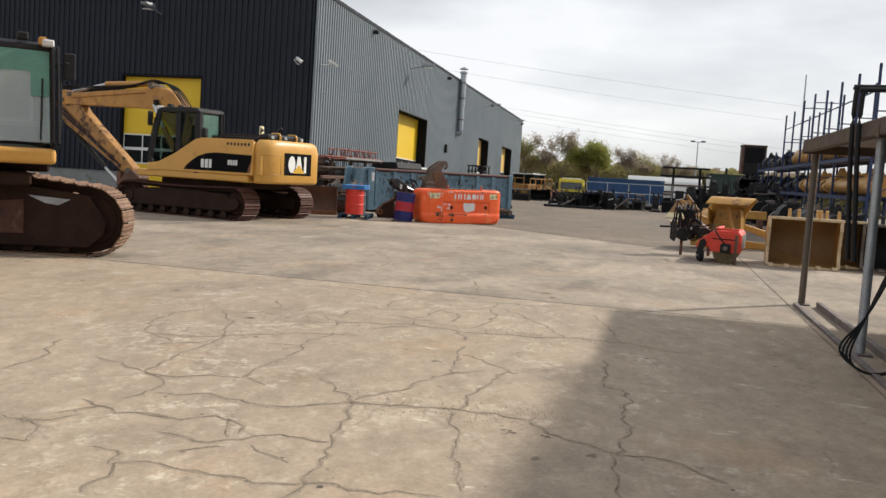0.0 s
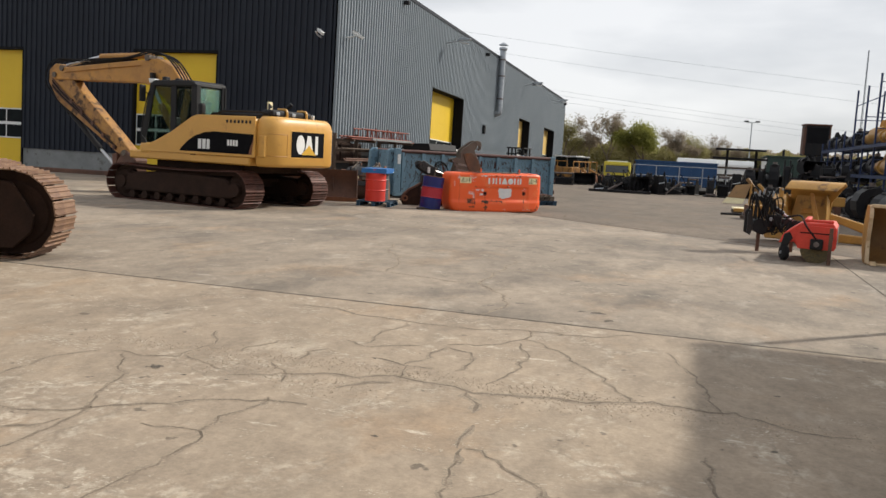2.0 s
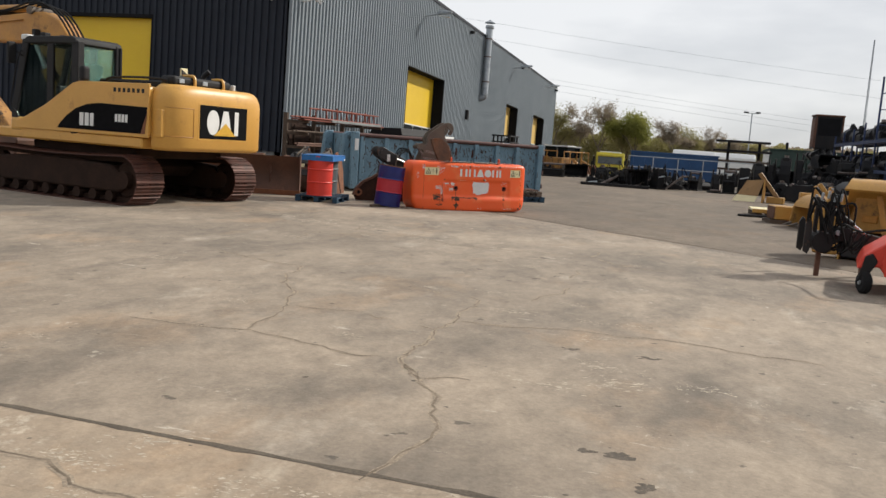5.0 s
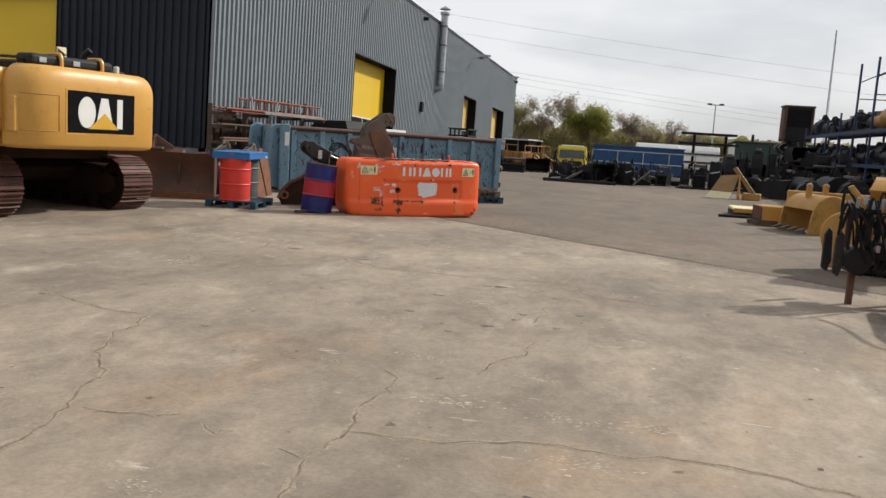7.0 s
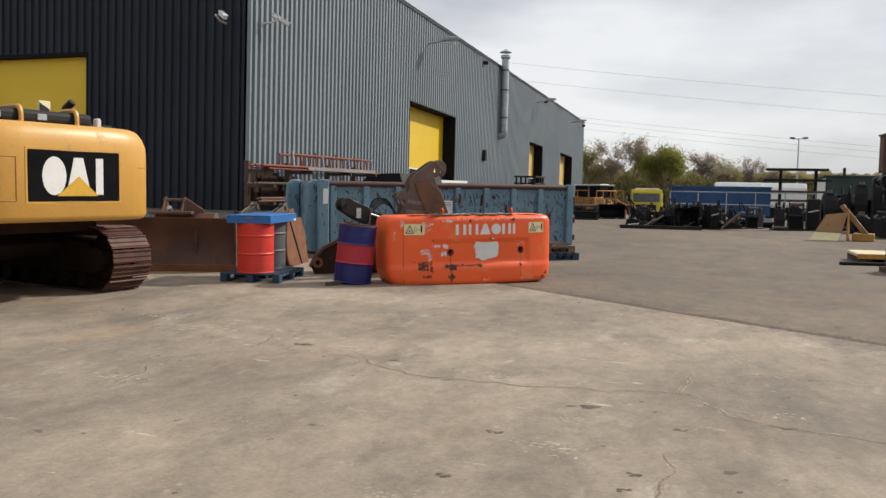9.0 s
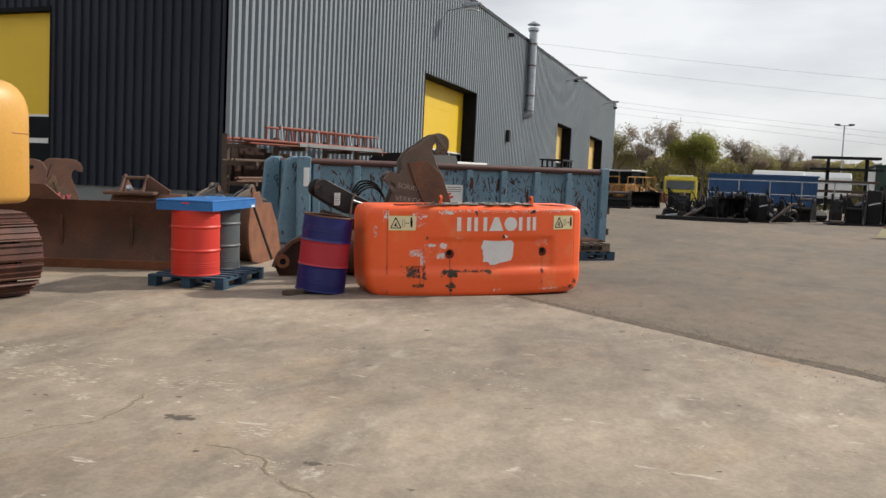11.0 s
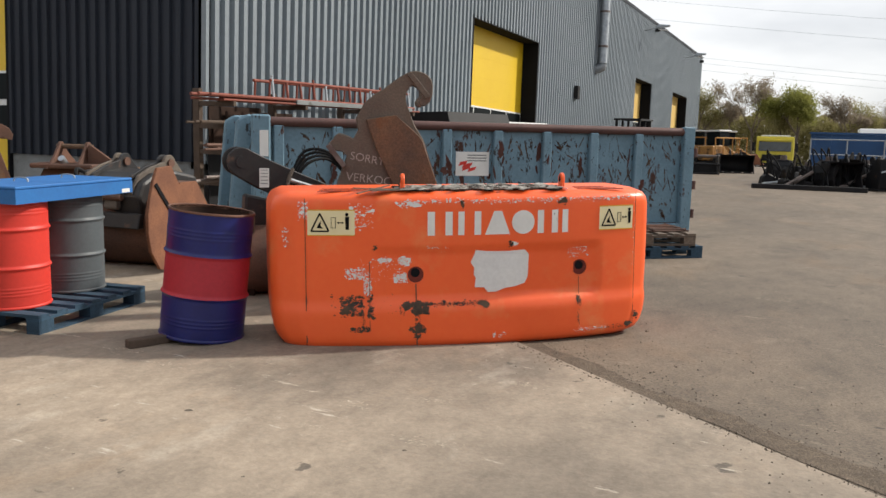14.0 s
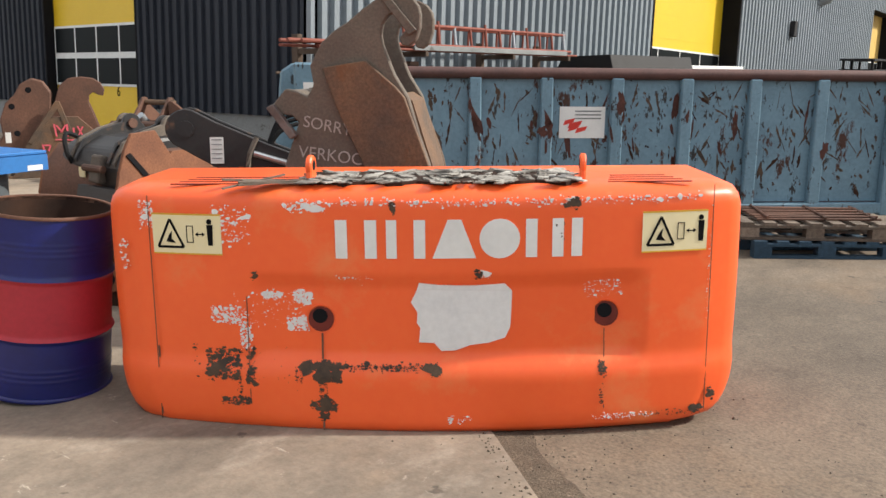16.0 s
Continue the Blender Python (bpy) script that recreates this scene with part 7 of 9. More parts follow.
# Yellow machine parts along the drive.
t = thing("tilted_bucket", at_yard(1.72, 23.0, -16), "yellow bucket tipped up with a broad curled lip", "bucket", "yellow buckets")
curl = [(0.42, 0.02), (0.50, 0.30), (0.46, 0.62), (0.34, 0.92), (0.18, 1.14), (-0.02, 1.28), (-0.24, 1.33), (-0.46, 1.28), (-0.60, 1.16)]
inn = [(y * 0.94 - 0.015, z - 0.03) for y, z in curl[::-1]]
inn[-1] = (inn[-1][0], 0.02)
bm = slab(mesh(), curl + inn, -0.48, 0.48, "x")
for v in bm.verts:
    f = min(max((v.co.z - 0.75) / 0.5, 0.0), 1.0)
    v.co.x = v.co.x * (0.78 + 0.30 * f) + 0.22 * f * f
smooth(part("shell", bm, "bucket_yellow", t, "curled yellow shell"), 35)
for s in (-0.40, 0.37):
    part("side_plate", bevel(slab(mesh(), [(-0.10, 0.0)] + curl[:4] + [(-0.16, 1.05), (0.02, 0.6)], s, s + 0.03, "x"), 0.005, 1), "bucket_yellow", t)
part("back_sheet", bevel(slab(mesh(), [(-0.36, 0.46), (0.36, 0.46), (0.34, 1.06), (-0.24, 1.06)], 0.22, 0.26), 0.01, 1), "bucket_yellow", t)
part("patch", bevel(box(mesh(), -0.14, 0.10, 0.185, 0.219, 0.62, 0.74), 0.02, 1), "cat_boom", t, "welded patch")
part("underside", bevel(box(mesh(), -0.36, 0.36, -0.05, 0.40, 0.03, 0.44), 0.03, 1), "black_worn", t, "dark underside")
part("prop", bevel(slab(mesh(), [(0.34, 0.02), (0.44, 0.02), (0.16, 1.08), (0.08, 1.08)], -0.30, -0.24), 0.008, 1), "cat_boom", t, "worn yellow prop")
part("wing", bevel(slab(mesh(), arc(-0.62, 0.52, 0.30, 20, 200, 10) + [(-0.80, 0.05), (-0.42, 0.05)], 0.05, 0.30), 0.02, 1), "bucket_yellow", t, "rounded yellow wing")
t = thing("blade_arm", at_yard(2.9, 24.0, -14), "yellow steel blade arm lying on the yard", "machine part", "yellow parts")
part("arm", bevel(slab(mesh(), [(-0.85, 0.58), (-0.70, 0.66), (0.9, 0.24), (1.0, 0.05), (0.7, 0.05)], -0.10, 0.10), 0.02, 1), "bucket_yellow", t)
part("lower_arm", bevel(slab(mesh(), [(-0.6, 0.02), (0.9, 0.02), (0.9, 0.16), (-0.6, 0.22)], -0.34, -0.16), 0.02, 1), "bucket_yellow", t)
part("foot", bevel(box(mesh(), -0.9, -0.7, -0.16, 0.16, 0.0, 0.56), 0.02, 1), "cat_boom", t)
t = thing("arched_bucket", at_yard(1.95, 29.9, 24), "yellow ditching bucket lying mouth down with two arched side plates", "bucket", "yellow buckets")
ar = arc(0.0, 0.34, 0.46, 8, 172, 14)
plate = [(-0.52, 0.0), (0.50, 0.0)] + ar
smooth(part("shell", slab(mesh(), ar[1:-1] + [(x * 0.93, 0.34 + (z - 0.34) * 0.93) for x, z in ar[1:-1]][::-1], -0.52, 0.50), "bucket_yellow", t, "arched yellow shell"), 35)
for y in (-0.56, 0.50):
    p = part("side_plate", bevel(slab(mesh(), plate, y, y + 0.04), 0.008, 1), "bucket_yellow", t)
    part("cut_edge", slab(mesh(), arc(0, 0.30, 0.30, 10, 170, 10) + arc(0, 0.30, 0.25, 170, 10, 10), y - 0.004, y - 0.0005), "cat_boom", p, "worn inner edge")
for x in (-0.22, 0.16):
    e = part("pin_post", bevel(slab(mesh(), [(x - 0.06, 0.74), (x + 0.06, 0.74)] + arc(x, 0.98, 0.05, 0, 180, 6), -0.05, 0.03), 0.008, 1), "bucket_yellow", t)
    part("pin", rod(mesh(), (x, -0.09, 0.98), (x, 0.07, 0.98), 0.03, 10), "galv", e, "bright pin")
for k in range(4):
    part("tooth", bevel(slab(mesh(), [(-0.72, 0.05), (-0.50, 0.02), (-0.50, 0.13)], -0.46 + 0.28 * k, -0.38 + 0.28 * k), 0.008, 1), "rust_grey", t)
t = thing("yellow_beam", at_yard(2.6, 31.6, 4), "long yellow steel beam behind the buckets", "machine part", "yellow parts")
part("beam", bevel(box(mesh(), -1.0, 1.1, -0.12, 0.12, 0.52, 0.80), 0.02, 1), "bucket_yellow", t)
for x in (-0.8, 0.9):
    part("foot", bevel(box(mesh(), x - 0.08, x + 0.08, -0.2, 0.2, 0.0, 0.519), 0.01, 1), "rust", t)
t = thing("section_box", at_yard(1.16, 31.0, 10), "yellow box section resting on dark timber", "machine part", "yellow parts")
part("section", bevel(slab(mesh(), [(-0.24, 0.10), (0.52, 0.10), (0.60, 0.24), (0.45, 0.44), (-0.24, 0.44)], -0.35, 0.35), 0.02, 1), "bucket_yellow", t)
part("end_face", bevel(box(mesh(), -0.265, -0.241, -0.33, 0.33, 0.12, 0.42), 0.004, 1), "rust", t, "brown end face")
part("bearer", box(mesh(), -0.36, 0.6, -0.40, 0.34, 0.0, 0.099), "timber", t)
t = thing("flat_blade", at_yard(0.95, 33.9, 8), "pale yellow flat grader blade on timber", "blade")
part("plate", bevel(slab(mesh(), [(-0.46, -0.85), (0.62, -0.85), (0.68, 0.55), (-0.30, 0.55)], 0.13, 0.20, "z"), 0.015, 1), "sign_cream", t, "pale cream blade")
part("edge", bevel(box(mesh(), -0.48, 0.64, -0.90, -0.851, 0.10, 0.21), 0.01, 1), "bucket_yellow", t)
for x in (-0.25, 0.22):
    part("bearer", box(mesh(), x - 0.06, x + 0.06, -0.8, 0.5, 0.0, 0.129), "timber", t)
t = thing("steel_rod", at_yard(0.62, 32.5, 8), "thin dark steel bar lying on the asphalt", "steel bar")
part("rod", rod(mesh(), (-0.42, 0, 0.035), (0.55, 0.05, 0.035), 0.035, 10), "dark_steel", t)
t = thing("snow_plough", at_yard(1.15, 42.2, -12), "tan plough blade with a leaning push beam", "plough")
def leaning_plate(a, b, c, d, thick):
    """A leaning plate between its four front corners."""
    bm = mesh()
    f = [bm.verts.new(v) for v in (a, b, c, d)]
    k = [bm.verts.new((v[0], v[1] + thick, v[2])) for v in (a, b, c, d)]
    bm.faces.new(f), bm.faces.new(k[::-1])
    for q in range(4):
        bm.faces.new((f[(q + 1) % 4], f[q], k[q], k[(q + 1) % 4]))
    bmesh.ops.recalc_face_normals(bm, faces=bm.faces)
    return bm


part("mouldboard", leaning_plate((-0.52, -0.30, 0.26), (0.22, -0.24, 0.24), (0.36, 0.06, 0.88), (-0.26, 0.02, 0.80), 0.05), "bucket_inside", t, "tan leaning blade")
part("cutting_edge", leaning_plate((-0.66, -0.45, 0.02), (0.14, -0.40, 0.02), (0.21, -0.25, 0.235), (-0.54, -0.31, 0.255), 0.05), "sign_cream", t, "bright worn cutting edge")
part("side_plate", bevel(slab(mesh(), [(-0.3, 0.0), (0.35, 0.0), (0.30, 0.5), (0.0, 0.9)], 0.361, 0.40, "x"), 0.008, 1), "bucket_yellow", t)
part("push_beam", bevel(slab(mesh(), [(0.10, 1.06), (0.22, 1.14), (1.05, 0.12), (0.92, 0.04)], 0.10, 0.24), 0.01, 1), "bucket_inside", t, "tan push beam")
part("frame", bevel(box(mesh(), 0.5, 1.1, 0.05, 0.6, 0.0, 0.24), 0.02, 1), "bucket_yellow", t)

# ---- pallet racking with dark attachments ----
t = thing("pallet_rack", at_yard(0, 0), "tall blue pallet racking loaded with machine parts", "storage rack")
RY = [28.0, 30.7, 33.4, 36.1, 38.8, 41.5, 44.2, 46.9, 49.6, 52.3, 55.0, 57.7]
r = random.Random(2)
for i, y in enumerate(RY):
    top = (5.39, 5.42, 5.47, 5.47, 5.61, 5.59, 5.34, 5.36, 3.6, 3.4, 3.3, 3.2)[i]
    for x in (6.0, 7.1):
        part("upright", bevel(box(mesh(), x - 0.036, x + 0.036, y - 0.045, y + 0.045, 0, top), 0.006, 1), "rack_blue", t, "blue rack upright")
    z = 0.3
    while z < top - 0.3:
        part("brace", rod(mesh(), (6.0, y, z), (7.1, y, z + (0.55 if int(z * 2) % 2 else 0.0)), 0.02, 6), "rack_blue", t)
        z += 0.62
for z in (1.5, 2.75):
    for x in (6.0, 7.1):
        part("beam", bevel(box(mesh(), x - 0.045, x + 0.045, RY[0], RY[-1], z - 0.11, z), 0.006, 1), "rack_blue", t, "blue rack beam")
for z in (1.5, 2.75):
    part("deck", box(mesh(), 5.95, 7.15, RY[0], RY[-1], z + 0.001, z + 0.03), "rack_blue", t)


def lump(name, m, w, d, h, mat, label, category, group, seed):
    """A machine attachment in one of five builds: open bucket, grab, plate frame, hammer box or coupler; never twice the same."""
    r = random.Random(seed)
    t = thing(name, m, label, category, group)
    kind = 0 if "bucket" in name else r.randrange(5)
    if kind == 0:
        n = 9
        arcp = [(d * 0.5 * math.cos(radians(a)), h * (0.46 + 0.46 * math.sin(radians(a)))) for a in [-90 + 200 * i / n for i in range(n + 1)]] + [(-d * 0.45, h * 0.97)]
        arcp = [(-d * 0.5, 0.0)] + arcp
        inn = [(y * 0.90 - 0.02, 0.04 + z * 0.92) for y, z in arcp[::-1]]
        smooth(part("shell", slab(mesh(), arcp + inn, -w / 2, w / 2, "x"), mat, t, "curved bucket shell"), 40)
        for s in (-1, 1):
            part("side_plate", slab(mesh(), arcp + [(-d * 0.3, h * 0.5)], s * w / 2 - 0.015, s * w / 2 + 0.015, "x"), mat, t)
        for x in (-0.16 * w, 0.16 * w):
            part("ear", bevel(slab(mesh(), [(-0.16, h * 0.9), (0.18, h * 0.9)] + arc(0.06, h + 0.13, 0.06, 0, 180, 6), x - 0.025, x + 0.025, "x"), 0.006, 1), mat, t)
        for k in range(4):
            x = -w / 2 + 0.08 + (w - 0.16) * k / 3
            part("tooth", slab(mesh(), [(-d * 0.5 - 0.12, 0.03), (-d * 0.5, 0.0), (-d * 0.5, 0.07)], x - 0.035, x + 0.035, "x"), "steel_pipe", t)
        return t
    part("base_plate", bevel(box(mesh(), -w * 0.46, w * 0.46, -d * 0.42, d * 0.42, 0.0, 0.06), 0.01, 1), mat, t)
    if kind == 1:
        for s in (-1, 1):
            o = [(-0.06 * d, h)] + [(s * d * 0.42 * math.sin(radians(a)), h * 0.5 + h * 0.48 * math.cos(radians(a))) for a in (25, 50, 80, 110, 140, 165)] + [(s * d * 0.1, 0.05), (s * d * 0.22, h * 0.45), (0.06 * d, h * 0.75)]
            part("claw", bevel(slab(mesh(), o if s > 0 else o[::-1], -w * 0.38, w * 0.38, "x"), 0.012, 1), mat, t, "curved grab claw")
        part("head", bevel(box(mesh(), -w * 0.25, w * 0.25, -d * 0.18, d * 0.18, h * 0.78, h * 1.02), 0.03, 1), mat, t)
        part("rotator", rod(mesh(), (0, 0, h), (0, 0, h + 0.14), 0.10, 12), "steel_pipe", t)
    elif kind == 2:
        for x in (-w * 0.42, w * 0.40):
            part("frame_plate", bevel(slab(mesh(), [(-d * 0.4, 0.06), (d * 0.4, 0.06), (d * 0.30, h * 0.55), (d * 0.05, h), (-d * 0.12, h * 0.97), (-d * 0.34, h * 0.5)], x - 0.02, x + 0.02, "x"), 0.006, 1), mat, t)
        for y, z in ((0.0, h * 0.9), (-d * 0.25, h * 0.5), (d * 0.25, h * 0.4)):
            part("cross_pin", rod(mesh(), (-w * 0.46, y, z), (w * 0.46, y, z), r.uniform(0.04, 0.08), 12), "steel_pipe" if z > h * 0.8 else mat, t)
        part("web", bevel(box(mesh(), -w * 0.40, w * 0.38, -0.03, 0.03, 0.06, h * 0.6), 0.008, 1), mat, t)
    elif kind == 3:
        part("hammer_box", bevel(slab(mesh(), [(-d * 0.3, 0.06), (d * 0.3, 0.06), (d * 0.34, h * 0.4), (d * 0.2, h * 0.85), (-d * 0.2, h * 0.9), (-d * 0.34, h * 0.45)], -w * 0.25, w * 0.25, "x"), 0.03, 1), mat, t)
        for x in (-w * 0.22, w * 0.22):
            part("lug", bevel(slab(mesh(), [(-0.12, h * 0.6), (0.14, h * 0.6)] + arc(0.0, h + 0.06, 0.07, 0, 180, 6), x - 0.03, x + 0.03, "x"), 0.006, 1), mat, t)
        part("hose", hose(mesh(), [(w * 0.1, -d * 0.3, h * 0.6), (w * 0.3, -d * 0.42, h * 0.95), (w * 0.42, -d * 0.3, h * 0.5), (w * 0.34, -d * 0.36, 0.08)], 0.022), "rubber", t)
        part("chisel", rod(mesh(), (-w * 0.38, -d * 0.36, 0.12), (w * 0.4, -d * 0.34, 0.12), 0.05, 10), "steel_pipe", t)
    else:
        part("coupler_body", bevel(slab(mesh(), [(-d * 0.36, 0.06), (d * 0.36, 0.06), (d * 0.36, h * 0.5), (d * 0.1, h * 0.62), (-d * 0.1, h * 0.95), (-d * 0.3, h * 0.95), (-d * 0.38, h * 0.5)], -w * 0.36, w * 0.36, "x"), 0.025, 1), mat, t)
        for x in (-w * 0.2, w * 0.2):
            part("hook", bevel(slab(mesh(), [(d * 0.05, h * 0.5), (d * 0.3, h * 0.5)] + arc(d * 0.2, h * 0.88, 0.11, -30, 200, 8), x - 0.03, x + 0.03, "x"), 0.008, 1), mat, t)
        part("ram", rod(mesh(), (-w * 0.3, d * 0.2, h * 0.7), (w * 0.34, d * 0.1, h * 0.9), 0.05, 10), mat, t)
        part("ram_rod", rod(mesh(), (-w * 0.3, -d * 0.36, h * 0.55), (w * 0.3, -d * 0.38, h * 0.62), 0.025, 8), "chrome", t, "bright piston rod")
    return t


r = random.Random(31)
k = 0
for z, y0, y1 in ((2.785, 28.6, 58.0), (1.535, 28.6, 58.0)):
    y = y0
    while y < y1:
        yellow = (z > 2 and y < 44) or (z < 2 and y < 42 and r.random() < 0.85)
        w = r.uniform(0.9, 1.25)
        lump("rack_bucket" if yellow else "rack_attachment", at_yard(6.5, y, 90 + r.uniform(-8, 8), z), w, r.uniform(0.8, 1.0), r.uniform(0.55, 0.85) if z > 2 else r.uniform(0.5, 0.8), "bucket_yellow" if yellow else "dark_steel", "yellow digging bucket stored on the blue racking" if yellow else "dark steel attachment stored on the blue racking", "bucket" if yellow else "attachment", "parts on the racking", 100 + k)
        y += w + 0.12
        k += 1
# Ground row of dark attachments before the racking.
y = 24.5
while y < 62:
    w = r.uniform(1.0, 1.5)
    x = 5.0 - (0.0 if y < 40 else (y - 40) * 0.10)
    lump("floor_attachment", at_yard(x + r.uniform(-0.3, 0.2), y, 90 + r.uniform(-15, 15)), w, r.uniform(0.9, 1.3), r.uniform(0.75, 1.2), "dark_steel", "dark steel attachment standing on the yard", "attachment", "dark attachments", 300 + k)
    if r.random() < 0.75 and y > 40:
        lump("floor_attachment", at_yard(x - 1.35 + r.uniform(-0.3, 0.2), y + 0.4, 90 + r.uniform(-15, 15)), w, r.uniform(0.8, 1.1), r.uniform(0.6, 1.0), "dark_steel", "dark steel attachment standing on the yard", "attachment", "dark attachments", 400 + k)
    y += w + 0.15
    k += 1
for i in range(7):
    lump("floor_attachment", at_yard(-0.1 + 0.62 * i, 48.6 + 0.4 * i, r.uniform(-15, 15)), 0.62, 0.9, 0.95 + 0.17 * i, "dark_steel", "dark steel attachment standing in a row", "attachment", "dark attachments", 500 + i)
for i in range(11):
    x, y, rz = 2.0 + 0.42 * i + r.uniform(-0.2, 0.2), 55.5 - 0.9 * i, r.uniform(-12, 25)
    z = 0.0
    for lv in range(2 if i < 6 else 3):
        h = r.uniform(0.55, 0.75)
        lump("stacked_attachment", at_yard(x + r.uniform(-0.1, 0.1), y, rz + r.uniform(-8, 8), z), r.uniform(0.9, 1.15), 1.1, h, "dark_steel", "black steel attachment in a tall stack", "attachment", "stacked attachments", 560 + 7 * i + lv)
        z += h * 0.96
for i in range(6):
    z = 0.0
    for lv in range(4):
        h = 0.65
        lump("stacked_attachment", at_yard(5.9, 59.3 + 0.9 * i, 90 + r.uniform(-6, 6), z), 0.85, 1.2, h, "dark_steel", "black steel attachment in a tall stack", "attachment", "stacked attachments", 860 + 9 * i + lv)
        z += h * 0.97
t = thing("cab_shell", at_yard(5.85, 60.3, 4, 2.52), "scrapped dark machine cab on top of the stacks", "machine cab")
part("shell", bevel(box(mesh(), -0.72, 0.72, -0.6, 0.6, 0.0, 1.82), 0.04, 2), "dark_steel", t)
part("roof", bevel(box(mesh(), -0.78, 0.78, -0.66, 0.66, 1.821, 1.92), 0.03, 1), "rust", t, "brown cab roof")
for x in (-0.74, 0.66):
    part("corner_post", bevel(box(mesh(), x, x + 0.08, -0.64, -0.601, 0.0, 1.82), 0.01, 1), "rust", t, "brown corner post")
part("window_opening", box(mesh(), -0.58, 0.58, -0.612, -0.601, 0.75, 1.70), "dark", t, "dark empty window")
part("door_edge", bevel(box(mesh(), -0.76, -0.721, -0.5, 0.4, 0.1, 1.7), 0.01, 1), "rust", t)

# ---- the middle distance ----
r = random.Random(77)
for i in range(16):
    x = -5.6 + 0.33 * i
    lump("yard_attachment", at_yard(x, 47.2 + r.uniform(0, 3.5), r.uniform(-40, 40)), r.uniform(0.5, 1.0), r.uniform(0.5, 0.9), r.uniform(0.35, 1.0), "dark_steel", "black hydraulic attachment in a heap on the asphalt", "attachment", "attachment heap", 600 + i)
for i in range(9):
    t = thing("breaker", at_yard(-5.5 + 0.46 * i, 47.0 + r.uniform(0, 1.2), r.uniform(-60, 60)), "black hydraulic breaker with upright hose couplings", "breaker", "breakers")
    q = r.uniform(0.45, 0.8)
    part("body", bevel(slab(mesh(), [(-0.5 * q, 0.02), (0.45 * q, 0.05), (0.5 * q, 0.2), (0.1 * q, 0.42 * q), (-0.2 * q, 0.55 * q), (-0.42 * q, 0.4 * q)], -0.12, 0.12), 0.03, 1), "dark_steel", t)
    part("bracket", bevel(slab(mesh(), [(-0.22 * q, 0.4 * q), (0.0, 0.42 * q), (0.02, q), (-0.05, q + 0.1), (-0.14, q)], -0.07, 0.07), 0.015, 1), "dark_steel", t)
    for k in range(3):
        x = r.uniform(-0.3, 0.3)
        part("hose", hose(mesh(), [(x, -0.2, 0.5 * q), (x + r.uniform(-0.2, 0.2), -0.3, q + r.uniform(0.1, 0.45)), (x + r.uniform(0.1, 0.4), -0.3, 0.5), (x + 0.2, -0.3, 0.1)], 0.022), "rubber", t)
    part("chisel", rod(mesh(), (-0.4, -0.3, 0.08), (0.4 * q, -0.35, r.uniform(0.06, 0.7)), 0.045, 10), "steel_pipe" if i % 3 else "galv", t, "worn chisel")
t = thing("timber_skid", at_yard(-4.4, 46.3, 4), "long dark steel skid on the asphalt", "skid")
part("beam", bevel(box(mesh(), -1.5, 1.5, -0.12, 0.12, 0, 0.13), 0.01, 1), "dark_steel", t)

t = thing("roll_container", YARD @ pose(-2.45, 67.2, -0.09, 0, 0, -1), "open blue steel container with upright ribs", "container")
part("side_wall", box(mesh(), -2.8, 2.8, -1.2, -1.15, 0.15, 1.76), "container_blue", t)
part("side_wall", box(mesh(), -2.8, 2.8, 1.15, 1.2, 0.15, 1.76), "container_blue", t)
for x in (-2.8, 2.75):
    part("end_wall", box(mesh(), x, x + 0.05, -1.15, 1.15, 0.15, 1.76), "container_blue", t)
part("floor", box(mesh(), -2.75, 2.75, -1.15, 1.15, 0.1, 0.16), "dark_steel", t)
for i in range(8):
    part("rib", box(mesh(), -2.7 + 0.74 * i, -2.6 + 0.74 * i, -1.27, -1.201, 0.1, 1.76), "container_blue", t)
part("rim", box(mesh(), -2.86, 2.86, -1.29, -1.16, 1.761, 1.86), "container_blue", t)
part("skid", box(mesh(), -2.8, 2.8, -0.6, -0.4, 0, 0.1), "dark_steel", t)

t = thing("steel_mesh_fence", at_yard(-1.5, 62.5), "thin grey mesh fence panels before the container", "fence")
for i in range(6):
    part("post", rod(mesh(), (-3.6 + 1.5 * i, 0, 0), (-3.6 + 1.5 * i, 0, 1.45), 0.03, 8), "galv", t)
for z in (0.75, 1.42):
    part("rail", rod(mesh(), (-3.6, 0, z), (3.9, 0, z), 0.025, 8), "galv", t)

t = thing("truck", YARD @ pose(-8.0, 80.5, -0.95, -1.7, 0, 4), "yellow lorry with a white roof seen head-on", "truck")
part("cab", bevel(slab(mesh(), [(-1.0, 0.5), (1.0, 0.5), (1.0, 2.3), (0.8, 2.45), (-0.8, 2.45), (-0.98, 1.5)], -1.15, 1.15, "x"), 0.06, 2), "cab_yellow", t, "yellow cab")
part("windscreen", bevel(box(mesh(), -0.98, 0.98, -1.03, -0.97, 1.50, 2.12), 0.01, 1), "windscreen_grey", t, "pale reflecting windscreen")
for x in (-0.5, 0.5):
    part("wiper", rod(mesh(), (x, -1.04, 1.52), (x + 0.32, -1.04, 1.86), 0.012, 6), "black", t)
part("grille", bevel(box(mesh(), -0.75, 0.75, -1.04, -1.001, 0.86, 1.28), 0.01, 1), "black", t)
for x in (-0.95, 0.95):
    part("headlight", bevel(box(mesh(), x - 0.13, x + 0.13, -1.13, -1.101, 0.52, 0.68), 0.01, 1), "lamp_glass", t)
    part("mirror", bevel(box(mesh(), x * 1.38 - 0.09, x * 1.38 + 0.09, -1.02, -0.96, 1.5, 2.05), 0.02, 1), "black", t)
part("sun_visor", bevel(box(mesh(), -1.0, 1.0, -1.16, -1.0, 2.16, 2.26), 0.02, 1), "cab_yellow", t)
